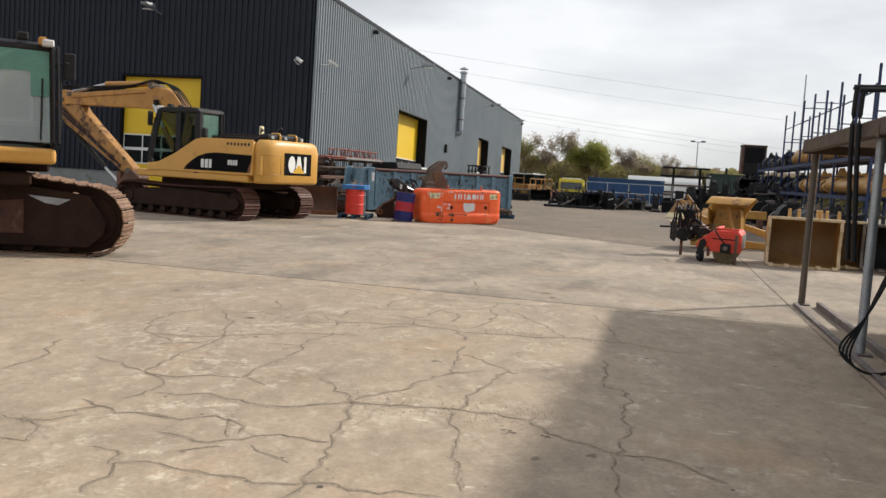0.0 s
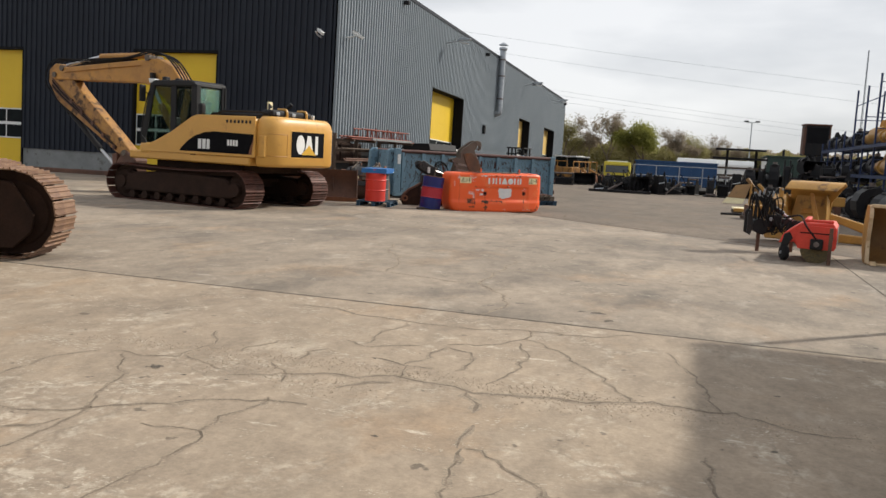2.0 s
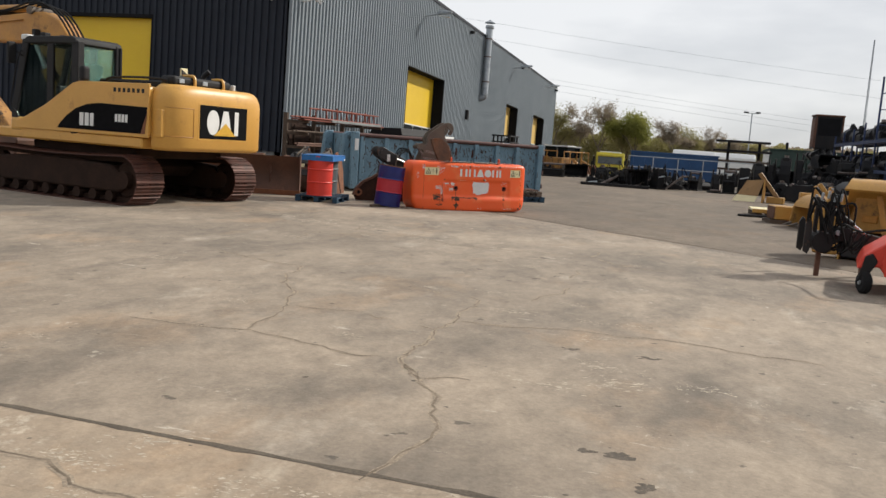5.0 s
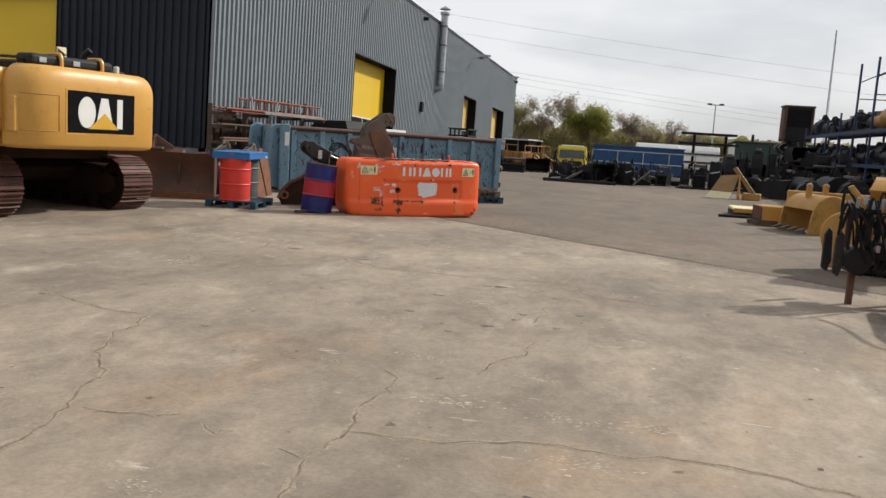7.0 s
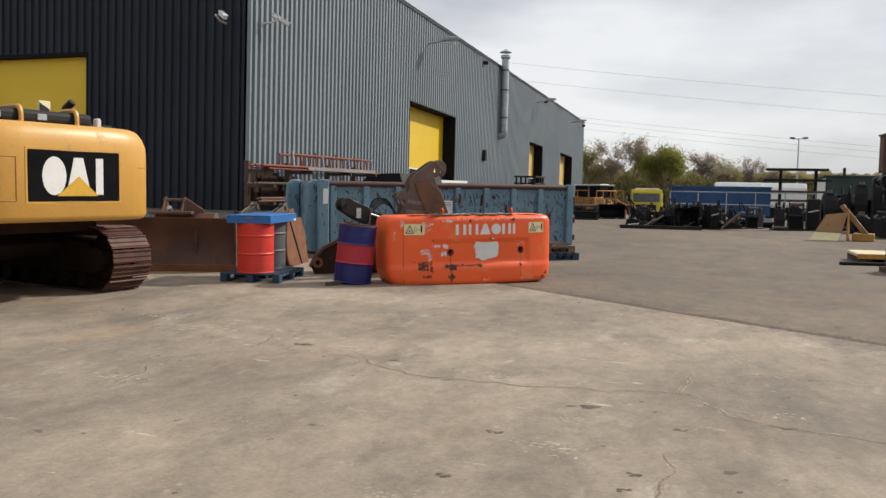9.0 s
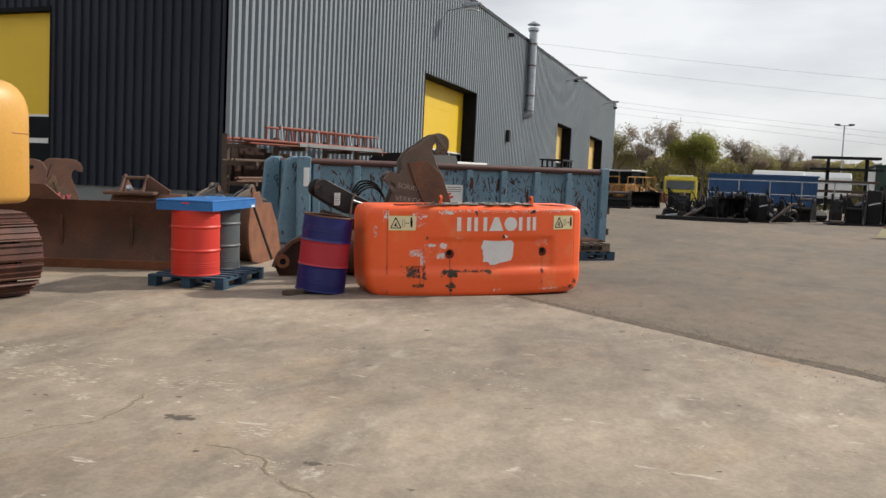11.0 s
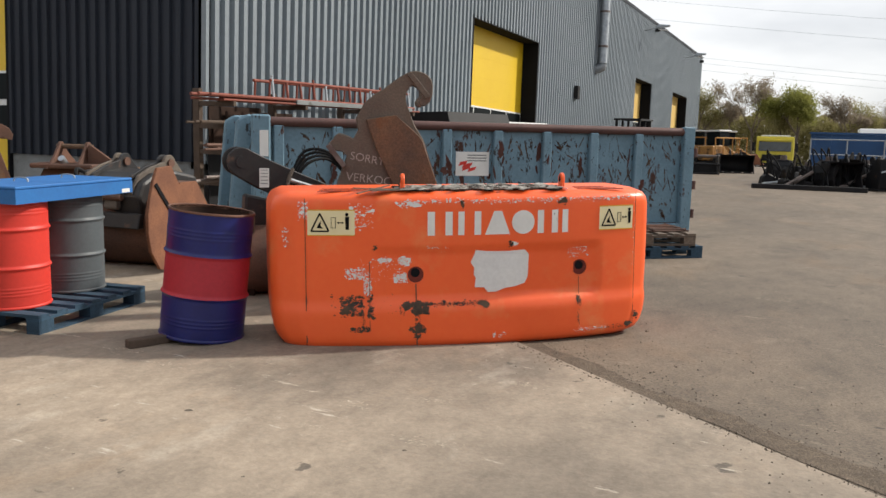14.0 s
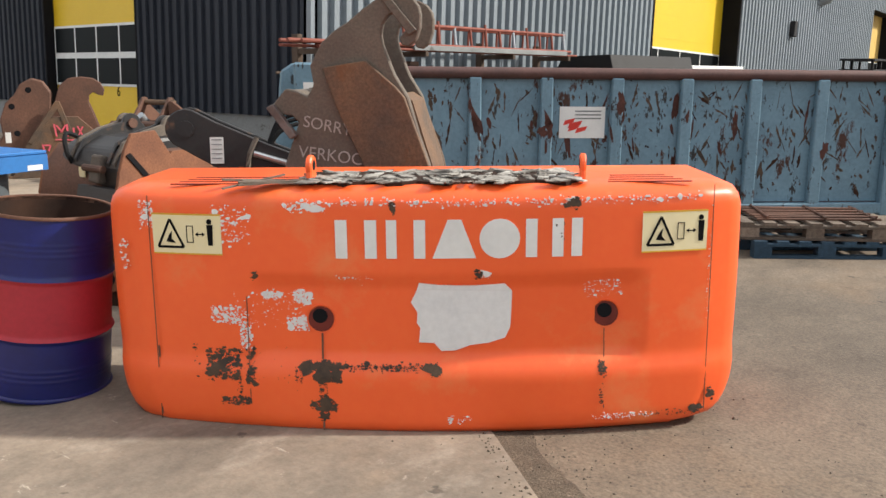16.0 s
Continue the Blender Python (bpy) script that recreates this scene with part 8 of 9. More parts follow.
part("roof_cap", bevel(box(mesh(), -0.9, 0.9, -0.5, 0.9, 2.451, 2.56), 0.04, 1), "white", t)
part("bumper", bevel(box(mesh(), -1.15, 1.15, -1.1, -0.9, 0.4, 0.75), 0.03, 1), "dark_steel", t)
part("body", bevel(box(mesh(), -1.2, 1.2, 1.1, 5.5, 0.9, 2.2), 0.03, 1), "cab_yellow", t)
for x in (-1.0, 0.78):
    for y in (-0.2, 3.6):
        part("wheel", rod(mesh(), (x, y, 0.48), (x + 0.24, y, 0.48), 0.48, 18), "rubber", t)
for k, (x, y, w) in enumerate(((-1.3, 86.0, 3.6), (2.2, 88.0, 3.4))):
    t = thing("white_trailer", YARD @ pose(x, y, -0.7, -1.7, 0, 3), "white trailer parked beyond the container", "trailer", "white trailers")
    part("body", bevel(slab(mesh(), [(-1.2, 0.9), (1.2, 0.9), (1.2, 2.5), (0.8, 2.9), (-0.8, 2.9), (-1.2, 2.5)], -w / 2, w / 2, "x"), 0.08, 2), "white", t)
    part("chassis", box(mesh(), -w / 2, w / 2, -0.9, 0.9, 0.5, 0.88), "dark_steel", t)
    for xx in (-w * 0.3, w * 0.3):
        part("wheel", rod(mesh(), (xx, -1.1, 0.5), (xx, -0.8, 0.5), 0.5, 16), "rubber", t)
# Parked yellow machines by the far corner of the warehouse.
for i, (x, y) in enumerate(((-11.9, 74.0), (-10.6, 77.0), (-12.2, 80.0), (-10.2, 70.5))):
    t = thing("loader", YARD @ pose(x, y, -0.4, -1.7, 0, 20 * i), "worn orange-yellow loader parked far off", "loader", "far loaders")
    part("body", bevel(slab(mesh(), [(-1.1, 0.5), (1.2, 0.5), (1.2, 0.8), (0.3, 0.95), (-0.2, 1.35), (-1.1, 1.3)], -0.5, 0.5), 0.05, 1), "stick_worn", t)
    for xx in (-1.0, -0.3, 0.5, 1.1):
        part("stanchion", rod(mesh(), (xx, -0.58, 0.8), (xx, -0.58, 1.75), 0.035, 6), "cat_boom", t)
    part("hand_rail", rod(mesh(), (-1.0, -0.58, 1.75), (1.1, -0.58, 1.75), 0.035, 6), "cat_boom", t)
    part("cab", bevel(box(mesh(), -0.5, 0.4, -0.45, 0.45, 1.3, 2.1), 0.04, 1), "window", t)
    part("roof", bevel(box(mesh(), -0.6, 0.5, -0.5, 0.5, 2.101, 2.2), 0.03, 1), "white", t)
    part("arm", rod(mesh(), (0.6, -0.3, 1.1), (1.7, -0.3, 0.5), 0.08, 8), "cat_boom", t)
    for xx in (-0.7, 0.8):
        for yy in (-0.75, 0.55):
            part("wheel", rod(mesh(), (xx, yy, 0.45), (xx, yy + 0.2, 0.45), 0.45, 16), "rubber", t)
    part("bucket", bevel(slab(mesh(), [(1.5, 0.1), (2.2, 0.1), (2.0, 0.35), (1.7, 0.8), (1.5, 0.7)], -0.8, 0.8), 0.02, 1), "rust_orange", t)
for i in range(3):
    lump("black_bin", at_yard(-9.4 + 0.9 * i, 52.0 + 2.2 * i, 10 * i), 1.3, 1.0, 0.75, "dark_steel", "low black tipping bin on the asphalt", "bin", "black bins", 700 + i)

t = thing("cantilever_stand", at_yard(1.9, 69.5), "dark open steel stand with long beams on two tiers", "storage rack")
for x in (-0.9, 1.1):
    part("post", bevel(box(mesh(), x - 0.09, x + 0.09, -0.1, 0.1, -0.2, 2.85), 0.01, 1), "dark_steel", t)
for z, w in ((2.80, 1.75), (2.15, 1.9), (1.45, 1.8), (0.9, 1.6)):
    part("beam", bevel(box(mesh(), -w, w, -0.7, 0.7, z, z + 0.14), 0.01, 1), "dark_steel" if z > 2 else "timber", t)
t = thing("green_shed", YARD @ pose(6.4, 76.5, -0.5, -1.7, 0, 2), "dark green sheet metal shed with a flat roof", "shed")
part("wall", bevel(box(mesh(), -2.4, 3.0, -2.0, 2.0, 0.0, 3.0), 0.02, 1), "shed_green", t)
part("roof", bevel(box(mesh(), -2.5, 3.1, -2.1, 2.1, 3.001, 3.1), 0.01, 1), "shed_green", t)
part("flue", rod(mesh(), (-1.0, 0, 3.1), (-1.0, 0, 3.7), 0.1, 10), "dark_steel", t)
for i in range(9):
    part("sheet_rib", box(mesh(), -2.3 + 0.6 * i, -2.24 + 0.6 * i, -2.03, -2.001, 0.0, 2.95), "shed_green", t)
part("side_wall", box(mesh(), -2.42, -2.401, -1.9, 1.9, 0.0, 2.9), "white", t)

# ---- fittings on the warehouse ----


def flood_light(x, y, z, rz, label="grey floodlight on a wall bracket"):
    t = thing("floodlight", pose(x, y, z, 0, 0, rz), label, "floodlight", "wall floodlights")
    part("bracket", rod(mesh(), (0, 0, 0), (0, -0.75, 0.12), 0.03, 8), "galv", t)
    part("head", bevel(slab(mesh(), [(-0.62, 0.08), (-1.2, 0.14), (-1.25, 0.22), (-0.7, 0.26), (-0.6, 0.18)], -0.14, 0.14, "x"), 0.02, 2), "galv", t)
    part("lens", bevel(box(mesh(), -0.12, 0.12, -1.15, -0.7, 0.06, 0.09, pose(0, 0, 0.015, 6, 0, 0)), 0.01, 1), "lamp_glass", t)
    return t


def wall_camera(x, y, z, rz):
    t = thing("security_camera", pose(x, y, z, 0, 0, rz), "white security camera on a wall arm", "security camera", "security cameras")
    part("arm", hose(mesh(), [(0, 0, 0), (0, -0.25, 0.02), (0, -0.45, 0.12)], 0.025), "white", t)
    part("housing", bevel(box(mesh(), -0.05, 0.05, -0.46, 0.0, -0.05, 0.05, pose(0, -0.25, 0.2, 24, 0, 50)), 0.02, 2), "white", t)
    part("hood", bevel(box(mesh(), -0.062, 0.062, -0.50, 0.02, 0.051, 0.062, pose(0, -0.25, 0.2, 24, 0, 50)), 0.005, 1), "white", t)
    return t


wall_camera(WX - 0.62, WY - 0.05, 6.32, 0)
wall_camera(WX + 0.085, WY + 0.55, 6.42, 90)
flood_light(-20.1, WY - 0.05, 8.2, 0)
flood_light(WX + 0.085, 44.3, 8.25, 90)
flood_light(WX + 0.085, 63.5, 8.5, 90)
flood_light(WX + 0.085, 75.0, 8.5, 90)
for y in (38.0, 52.0, 66.0, 80.5):
    t = thing("downpipe_outlet", pose(WX + 0.05, y, WTOP - 0.35), "small dark roof outlet under the eaves", "roof outlet", "roof outlets")
    part("spout", bevel(box(mesh(), 0.0, 0.28, -0.08, 0.08, -0.06, 0.1), 0.02, 1), "black", t)
t = thing("flue_pipe", pose(WX + 0.32, 55.2, 0), "tall bright metal flue pipe with a rain cap on the wall", "flue")
smooth(part("pipe", rod(mesh(), (0, 0, 6.0), (0, 0, 9.75), 0.19, 20), "galv", t))
smooth(part("elbow", hose(mesh(), [(0, 0, 6.05), (0, 0, 5.9), (-0.06, 0, 5.78), (-0.3, 0, 5.72)], 0.19, 16), "galv", t))
part("rain_cap", lathe(mesh(), [(0.0, 10.12), (0.30, 9.95), (0.30, 9.93), (0.0, 9.96)], 20), "galv", t, "conical rain cap")
part("collar", lathe(mesh(), [(0.19, 9.6), (0.25, 9.66), (0.25, 9.78), (0.19, 9.8)], 20), "galv", t)
for z in (6.6, 8.0, 9.0):
    part("clamp", lathe(mesh(), [(0.192, z), (0.21, z), (0.21, z + 0.08), (0.192, z + 0.08)], 20), "steel_pipe", t)
t = thing("wall_box", pose(WX + 0.06, 52.4, 4.55), "small black box on the cladding", "wall box")
part("box", bevel(box(mesh(), 0, 0.18, -0.14, 0.14, -0.25, 0.25), 0.02, 1), "black", t)
t = thing("roof_vent", pose(-14.6, 48.5, WTOP + 0.05), "small grey roof vent with a cowl", "roof vent")
part("pipe", rod(mesh(), (0, 0, 0), (0, 0, 0.5), 0.15, 12), "galv", t)
part("cowl", lathe(mesh(), [(0, 0.75), (0.28, 0.6), (0.28, 0.5), (0, 0.5)], 14), "galv", t)
for i in range(3):
    t = thing("steel_section", at_yard(-22.5 + 2.2 * i, 29.6 + 0.35 * i, 3), "long dark steel section lying by the wall", "steel section", "sections by the wall")
    part("section", bevel(box(mesh(), -2.6, 2.6, -0.09, 0.09, 0.012, 0.16), 0.01, 1), "rust", t)
t = thing("pallet_load", at_yard(-15.8, 30.3, 5), "small pale load on a timber pallet by the wall", "pallet load")
part("load", bevel(box(mesh(), -0.6, 0.5, -0.35, 0.35, 0.012, 0.26), 0.03, 1), "pallet_wood", t)

# ---- lamp post, mast, overhead lines ----
G1 = ground_z(90)
t = thing("street_lamp", pose(3.4, 90.0, G1), "slim grey street lamp with two heads", "street lamp")
part("column", rod(mesh(), (0, 0, 0), (0, 0, 6.75), 0.07, 10, 0.05), "galv", t)
part("arm", rod(mesh(), (-0.55, 0, 6.75), (0.55, 0, 6.75), 0.035, 8), "galv", t)
for s in (-1, 1):
    part("head", bevel(box(mesh(), min(s * 0.3, s * 0.72), max(s * 0.3, s * 0.72), -0.12, 0.12, 6.76, 6.88), 0.02, 1), "dark_steel", t)
t = thing("antenna_mast", pose(14.6, 101.0, G1), "thin grey lattice antenna mast", "mast")
for dx, dy in ((-0.12, 0), (0.12, 0), (0, 0.2)):
    part("leg", rod(mesh(), (dx, dy, 0), (dx * 0.3, dy * 0.3, 15.5), 0.03, 6), "galv", t)
for i in range(16):
    part("rung", rod(mesh(), (-0.12, 0, 0.5 + 0.9 * i), (0.12, 0, 0.95 + 0.9 * i), 0.015, 5), "galv", t)
t = thing("power_line", pose(0, 0, 0), "overhead power line of thin cables between poles", "power line")
for x, h in ((-90, 38.5), (120, 16.5)):
    part("pole", rod(mesh(), (x, 169, 0), (x, 169, h), 0.3, 8, 0.18), "steel_pipe", t)
    part("cross_arm", box(mesh(), x - 0.15, x + 0.15, 164, 173, h - 1.0, h - 0.7), "steel_pipe", t)
for i, (za, zb, yy) in enumerate(((34.5, 13.0, 165), (31.8, 10.6, 168), (26.2, 5.9, 170), (25.4, 5.1, 171), (24.2, 4.3, 172))):
    pts = []
    for k in range(13):
        u = k / 12
        pts.append((-90 + 210 * u, yy, za + (zb - za) * u - 3.0 * 4 * u * (1 - u) + 2.0))
    part("cable", hose(mesh(), pts, 0.017, 4, 2), "galv", t)

# ---- trees ----


def tree(x, y, h, spread, leaf, density, label, seed, bare=False):
    """A tapered trunk with forking limbs and a loose crown of small leaves or twigs."""
    r = random.Random(seed)
    t = thing("tree", pose(x, y, ground_z(y)), label, "tree", "far trees")
    wood, tips = mesh(), []

    def limb(p, d, length, rad, depth):
        q = p + d * length
        rod(wood, p, q, rad, 5, rad * 0.62)
        if depth == 0:
            tips.append((p, q))
            return
        for _ in range(3 if depth > 1 else 4):
            a = Vector((r.gauss(0, 1), r.gauss(0, 1), r.gauss(0.35, 0.6)))
            nd = (d * 1.1 + a.normalized() * spread).normalized()
            limb(p + d * length * r.uniform(0.55, 1.0), nd, length * r.uniform(0.55, 0.78), rad * 0.55, depth - 1)
    limb(Vector((0, 0, 0)), Vector((r.uniform(-.05, .05), 0, 1)).normalized(), h * 0.36, h * 0.016, 4 if bare else 3)
    part("trunk", wood, "twig" if bare else "bark", t, "brown trunk and limbs")
    vs, fs = [], []
    size = h * (0.0045 if bare else 0.0085)
    for p, q in tips:
        for _ in range(density * (3 if bare else 7)):
            c = p.lerp(q, r.uniform(0.1, 1.3)) + Vector((r.gauss(0, 1), r.gauss(0, 1), r.gauss(0, 1))) * h * (0.028 if bare else 0.045)
            a, b = Vector((r.gauss(0, 1), r.gauss(0, 1), r.gauss(0, 1))).normalized(), Vector((r.gauss(0, 1), r.gauss(0, 1), r.gauss(0, 1))).normalized()
            s = size * r.uniform(0.5, 1.3)
            k = len(vs)
            st = 5.0 if bare else 1.0
            vs += [c - a * s * st, c + b * s, c + a * s * st, c - b * s]
            fs.append((k, k + 1, k + 2, k + 3))
    me = bpy.data.meshes.new("crown")
    me.from_pydata([tuple(v) for v in vs], [], fs)
    me.materials.append(M[leaf])
    o = new("crown", me)
    o.parent = t
    return t


tree(-23.5, 134, 11.8, 0.55, "leaf_dull", 32, "young tree in yellow-green spring leaf", 1)
tree(-21.4, 131, 10.6, 0.5, "leaf_dull", 32, "young tree in yellow-green spring leaf", 2)
tree(-17.6, 133, 11.3, 0.62, "twig", 10, "bare brown spring tree with fine twigs", 3, True)
tree(-14.6, 131, 12.3, 0.62, "twig", 10, "bare brown spring tree with an upright crown", 4, True)
tree(-9.6, 131, 11.5, 0.85, "leaf_fresh", 80, "round tree in fresh green leaf", 5)
tree(-11.2, 134, 9.1, 0.8, "leaf_dull", 40, "low budding tree in olive buds", 6)
tree(-3.9, 134, 10.8, 0.65, "twig", 10, "bare brown spring tree with fine twigs", 7, True)
tree(-2.6, 138, 8.8, 0.8, "leaf_dull", 44, "low budding tree in olive buds", 8)
tree(1.8, 140, 8.5, 0.7, "twig", 9, "small bare tree with thin twigs", 9, True)
tree(4.4, 142, 8.6, 0.7, "twig", 9, "small bare tree with thin twigs", 10, True)
tree(8.2, 146, 7.8, 0.8, "leaf_dull", 36, "low budding tree in olive buds", 11)
tree(-28.5, 136, 11.5, 0.6, "leaf_dull", 32, "young tree in yellow-green spring leaf", 12)
tree(20.0, 150, 8.6, 0.8, "twig", 9, "small bare tree with thin twigs", 13, True)


def wood_belt(name, x0, x1, y, h0, h1, leaf, count, size, seed, label):
    """A far belt of undergrowth: very many small leaves with an uneven top."""
    g = np.random.default_rng(seed)
    grid = np.linspace(x0, x1, 600)
    tops = np.array([h0 + (h1 - h0) * (0.5 + 0.5 * noise.noise(Vector((x * 0.09, seed, 0)))) + 0.9 * noise.noise(Vector((x * 0.5, seed * 2.0, 0))) for x in grid])
    x = g.uniform(x0, x1, count)
    z = ground_z(y) + np.interp(x, grid, tops) * (1 - g.random(count) ** 1.35) + g.uniform(-0.1, 0.2, count)
    c = np.stack([x, y + g.uniform(-3, 3, count), z], 1)
    a, b = g.normal(size=(count, 3)), g.normal(size=(count, 3))
    s = (size * g.uniform(0.5, 1.4, count))[:, None]
    a, b = a / np.linalg.norm(a, axis=1, keepdims=True) * s, b / np.linalg.norm(b, axis=1, keepdims=True) * s
    vs = np.stack([c - a, c + b, c + a, c - b], 1).reshape(-1, 3)
    me = bpy.data.meshes.new(name)
    me.from_pydata(vs.tolist(), [], np.arange(4 * count).reshape(-1, 4).tolist())
    me.materials.append(M[leaf])
    return tagged(new(name, me), label, "woods", kind="stuff")


wood_belt("undergrowth", -45, 45, 145, 5.2, 7.6, "leaf_dull", 120000, 0.15, 3, "brown-green budding undergrowth at the yard's far edge")
wood_belt("far_woods", -120, 160, 190, 7.5, 10.0, "twig", 110000, 0.26, 8, "dark bare woods on the skyline")

# ---- cracks and stains in the paving ----
crack_rnd = random.Random(13)


def crack(pts, w=0.011):
    """One wandering crack filled with dirt, a thin strip just over the paving, with a ragged dirty band along it."""
    P = [Vector((x, y)) for x, y in pts]
    line = []
    for a, b in zip(P, P[1:]):
        n = max(2, int((b - a).length / 0.07))
        side = Vector((-(b - a).y, (b - a).x)).normalized()
        off = 0.0
        for i in range(n):
            off = off * 0.75 + crack_rnd.gauss(0, 0.018)
            line.append(a.lerp(b, i / n) + side * off)
    line.append(P[-1])
    own = None
    for wide, z, name, mat, label in ((w, 0.0136, "crack", "crack", "dirt-filled crack"), (w * 3.0, 0.0129, "dirt_band", "crack_band", "ragged dirty band along the crack")):
        bm, prev = mesh(), None
        for i, p in enumerate(line):
            d = (line[min(i + 1, len(line) - 1)] - line[max(i - 1, 0)]).normalized()
            side, end = Vector((-d.y, d.x)) * wide, 0.3 if i in (0, len(line) - 1) else 1.0
            a, b = p + side * crack_rnd.uniform(0.2, 1.0) * end, p - side * crack_rnd.uniform(0.2, 1.0) * end
            cur = (bm.verts.new((a.x, a.y, z)), bm.verts.new((b.x, b.y, z)))
            if prev:
                bm.faces.new((prev[0], prev[1], cur[1], cur[0]))
            prev = cur
        own = part(name, bm, mat, own or pavement, label)


crack([(-2.3, 4.22), (-2.34, 4.43), (-2.38, 4.58), (-2.27, 4.67), (-2.13, 4.67), (-1.97, 4.66), (-1.8, 4.64), (-1.65, 4.64), (-1.43, 4.68), (-1.2, 4.74), (-0.98, 4.77), (-0.76, 4.81)])
crack([(-2.38, 4.58), (-2.45, 4.7), (-2.56, 4.75), (-2.64, 4.76)])
crack([(-3.44, 5.0), (-3.23, 4.94), (-3.15, 5.04), (-3.15, 5.26)])
crack([(-1.59, 5.46), (-1.51, 5.27), (-1.48, 5.04), (-1.47, 4.87), (-1.44, 4.69), (-1.44, 4.51)])
crack([(-1.55, 5.36), (-1.67, 5.35), (-1.78, 5.34), (-1.89, 5.31), (-1.99, 5.16), (-2.14, 5.07), (-2.29, 5.08), (-2.48, 5.1)])
crack([(-2.24, 5.5), (-2.08, 5.17)])
crack([(-0.32, 5.98), (-0.1, 5.86), (0.0, 5.79), (0.19, 5.81), (0.43, 5.72), (0.59, 5.56)])
crack([(0.0, 5.79), (0.03, 5.47), (0.06, 5.14)])
crack([(0.02, 6.1), (0.06, 5.87), (0.0, 5.79)])
crack([(-0.9, 5.72), (-0.81, 5.29), (-0.69, 4.91)])
crack([(-3.72, 7.16), (-4.14, 7.46), (-4.38, 7.95), (-4.39, 8.41), (-4.25, 8.66)])
crack([(-1.92, 5.09), (-1.75, 5.02), (-1.61, 4.94)])
crack([(-4.18, 5.81), (-4.19, 6.09), (-4.24, 6.38), (-4.5, 6.83)])
crack([(-3.15, 4.68), (-2.99, 4.7), (-3.13, 4.91), (-3.33, 5.05)])
crack([(-2.21, 4.86), (-2.19, 4.92), (-2.05, 5.03)])
crack([(-3.79, 6.99), (-3.46, 7.39)])
crack([(0.0, 9.15), (0.3, 9.0), (0.63, 9.03)])
crack([(-3.22, 5.16), (-3.13, 5.29), (-3.04, 5.39), (-2.81, 5.36), (-2.53, 5.36)])
crack([(-3.04, 5.39), (-3.24, 5.46)])
crack([(-2.95, 5.78), (-2.7, 5.83), (-2.53, 5.85), (-2.31, 5.84), (-2.12, 5.87), (-1.87, 6.0), (-1.73, 6.14), (-1.47, 6.17), (-1.21, 6.24), (-1.07, 6.26), (-0.84, 6.26), (-0.72, 6.26), (-0.52, 6.16), (-0.32, 5.98)], 0.019)
crack([(-2.18, 6.62), (-1.92, 6.34), (-1.75, 6.19), (-1.67, 6.01), (-1.61, 5.7), (-1.59, 5.46)])
crack([(-1.75, 6.19), (-1.61, 6.36), (-1.48, 6.63), (-1.47, 6.8), (-1.43, 7.06), (-1.32, 7.26), (-1.09, 7.46)])
crack([(-1.07, 6.21), (-0.99, 5.96), (-0.9, 5.72)])
crack([(-1.07, 6.26), (-1.02, 6.62), (-1.0, 7.01), (-0.93, 7.44)])
crack([(-1.4, 7.88), (-1.15, 7.73), (-0.91, 7.45), (-0.84, 7.48)])
crack([(-1.4, 7.88), (-1.34, 7.38), (-1.31, 7.16)])
crack([(-1.4, 7.88), (-1.45, 8.27)])
crack([(-0.22, 8.31), (-0.17, 7.84), (-0.06, 7.3), (0.02, 6.9), (0.03, 6.38), (0.02, 6.1)])
crack([(-4.08, 8.67), (-3.67, 8.11), (-3.43, 7.51), (-3.38, 7.12), (-3.38, 6.76), (-3.34, 6.24)])
crack([(-3.34, 6.24), (-3.01, 5.99), (-3.05, 5.57)])
crack([(-3.34, 6.24), (-3.7, 6.37), (-3.89, 6.44)])
crack([(-3.3, 6.18), (-2.98, 6.25), (-2.64, 6.38)])
crack([(-2.64, 6.38), (-2.66, 6.74), (-2.66, 7.14), (-2.73, 7.54), (-2.73, 7.86), (-2.7, 8.22)])
crack([(-2.64, 6.38), (-2.4, 6.26)])
crack([(-4.02, 7.33), (-3.53, 7.5), (-3.41, 7.63), (-3.06, 7.92), (-2.75, 8.12), (-2.43, 8.19)])
crack([(-3.05, 7.53), (-2.73, 7.54)])
crack([(-2.79, 5.38), (-2.48, 5.33), (-2.35, 5.48), (-2.13, 5.38), (-2.07, 5.26)])
crack([(-3.85, 10.92), (-3.49, 10.96), (-3.11, 10.76), (-2.75, 10.75), (-2.39, 10.76), (-2.04, 10.76), (-1.72, 10.93), (-1.37, 10.94), (-1.12, 10.99), (-0.84, 11.26)])
crack([(-2.15, 10.05), (-1.95, 10.17), (-1.75, 10.38), (-1.65, 10.57), (-1.69, 10.94)])
crack([(-1.65, 10.57), (-1.48, 10.51), (-1.21, 10.12), (-0.98, 9.76), (-0.77, 9.36), (-0.67, 9.15)])
crack([(-2.88, 8.73), (-2.64, 8.86), (-2.35, 8.89), (-2.21, 9.0), (-1.95, 8.95), (-1.77, 8.95), (-1.63, 8.9), (-1.44, 8.91), (-1.18, 8.94), (-0.94, 9.01), (-0.67, 9.13), (-0.46, 9.21), (-0.27, 9.19), (-0.11, 9.16), (-0.0, 9.15)], 0.019)
crack([(-0.53, 10.7), (-0.43, 10.32), (-0.29, 9.93), (-0.23, 9.61), (-0.17, 9.34), (-0.12, 9.17)])
crack([(-2.11, 10.0), (-1.92, 9.9), (-1.83, 9.66), (-1.88, 9.33)])
crack([(-1.67, 10.42), (-1.49, 9.66), (-1.54, 9.31), (-1.6, 9.11)])
crack([(-1.65, 8.88), (-1.54, 8.66), (-1.51, 8.48)], 0.019)
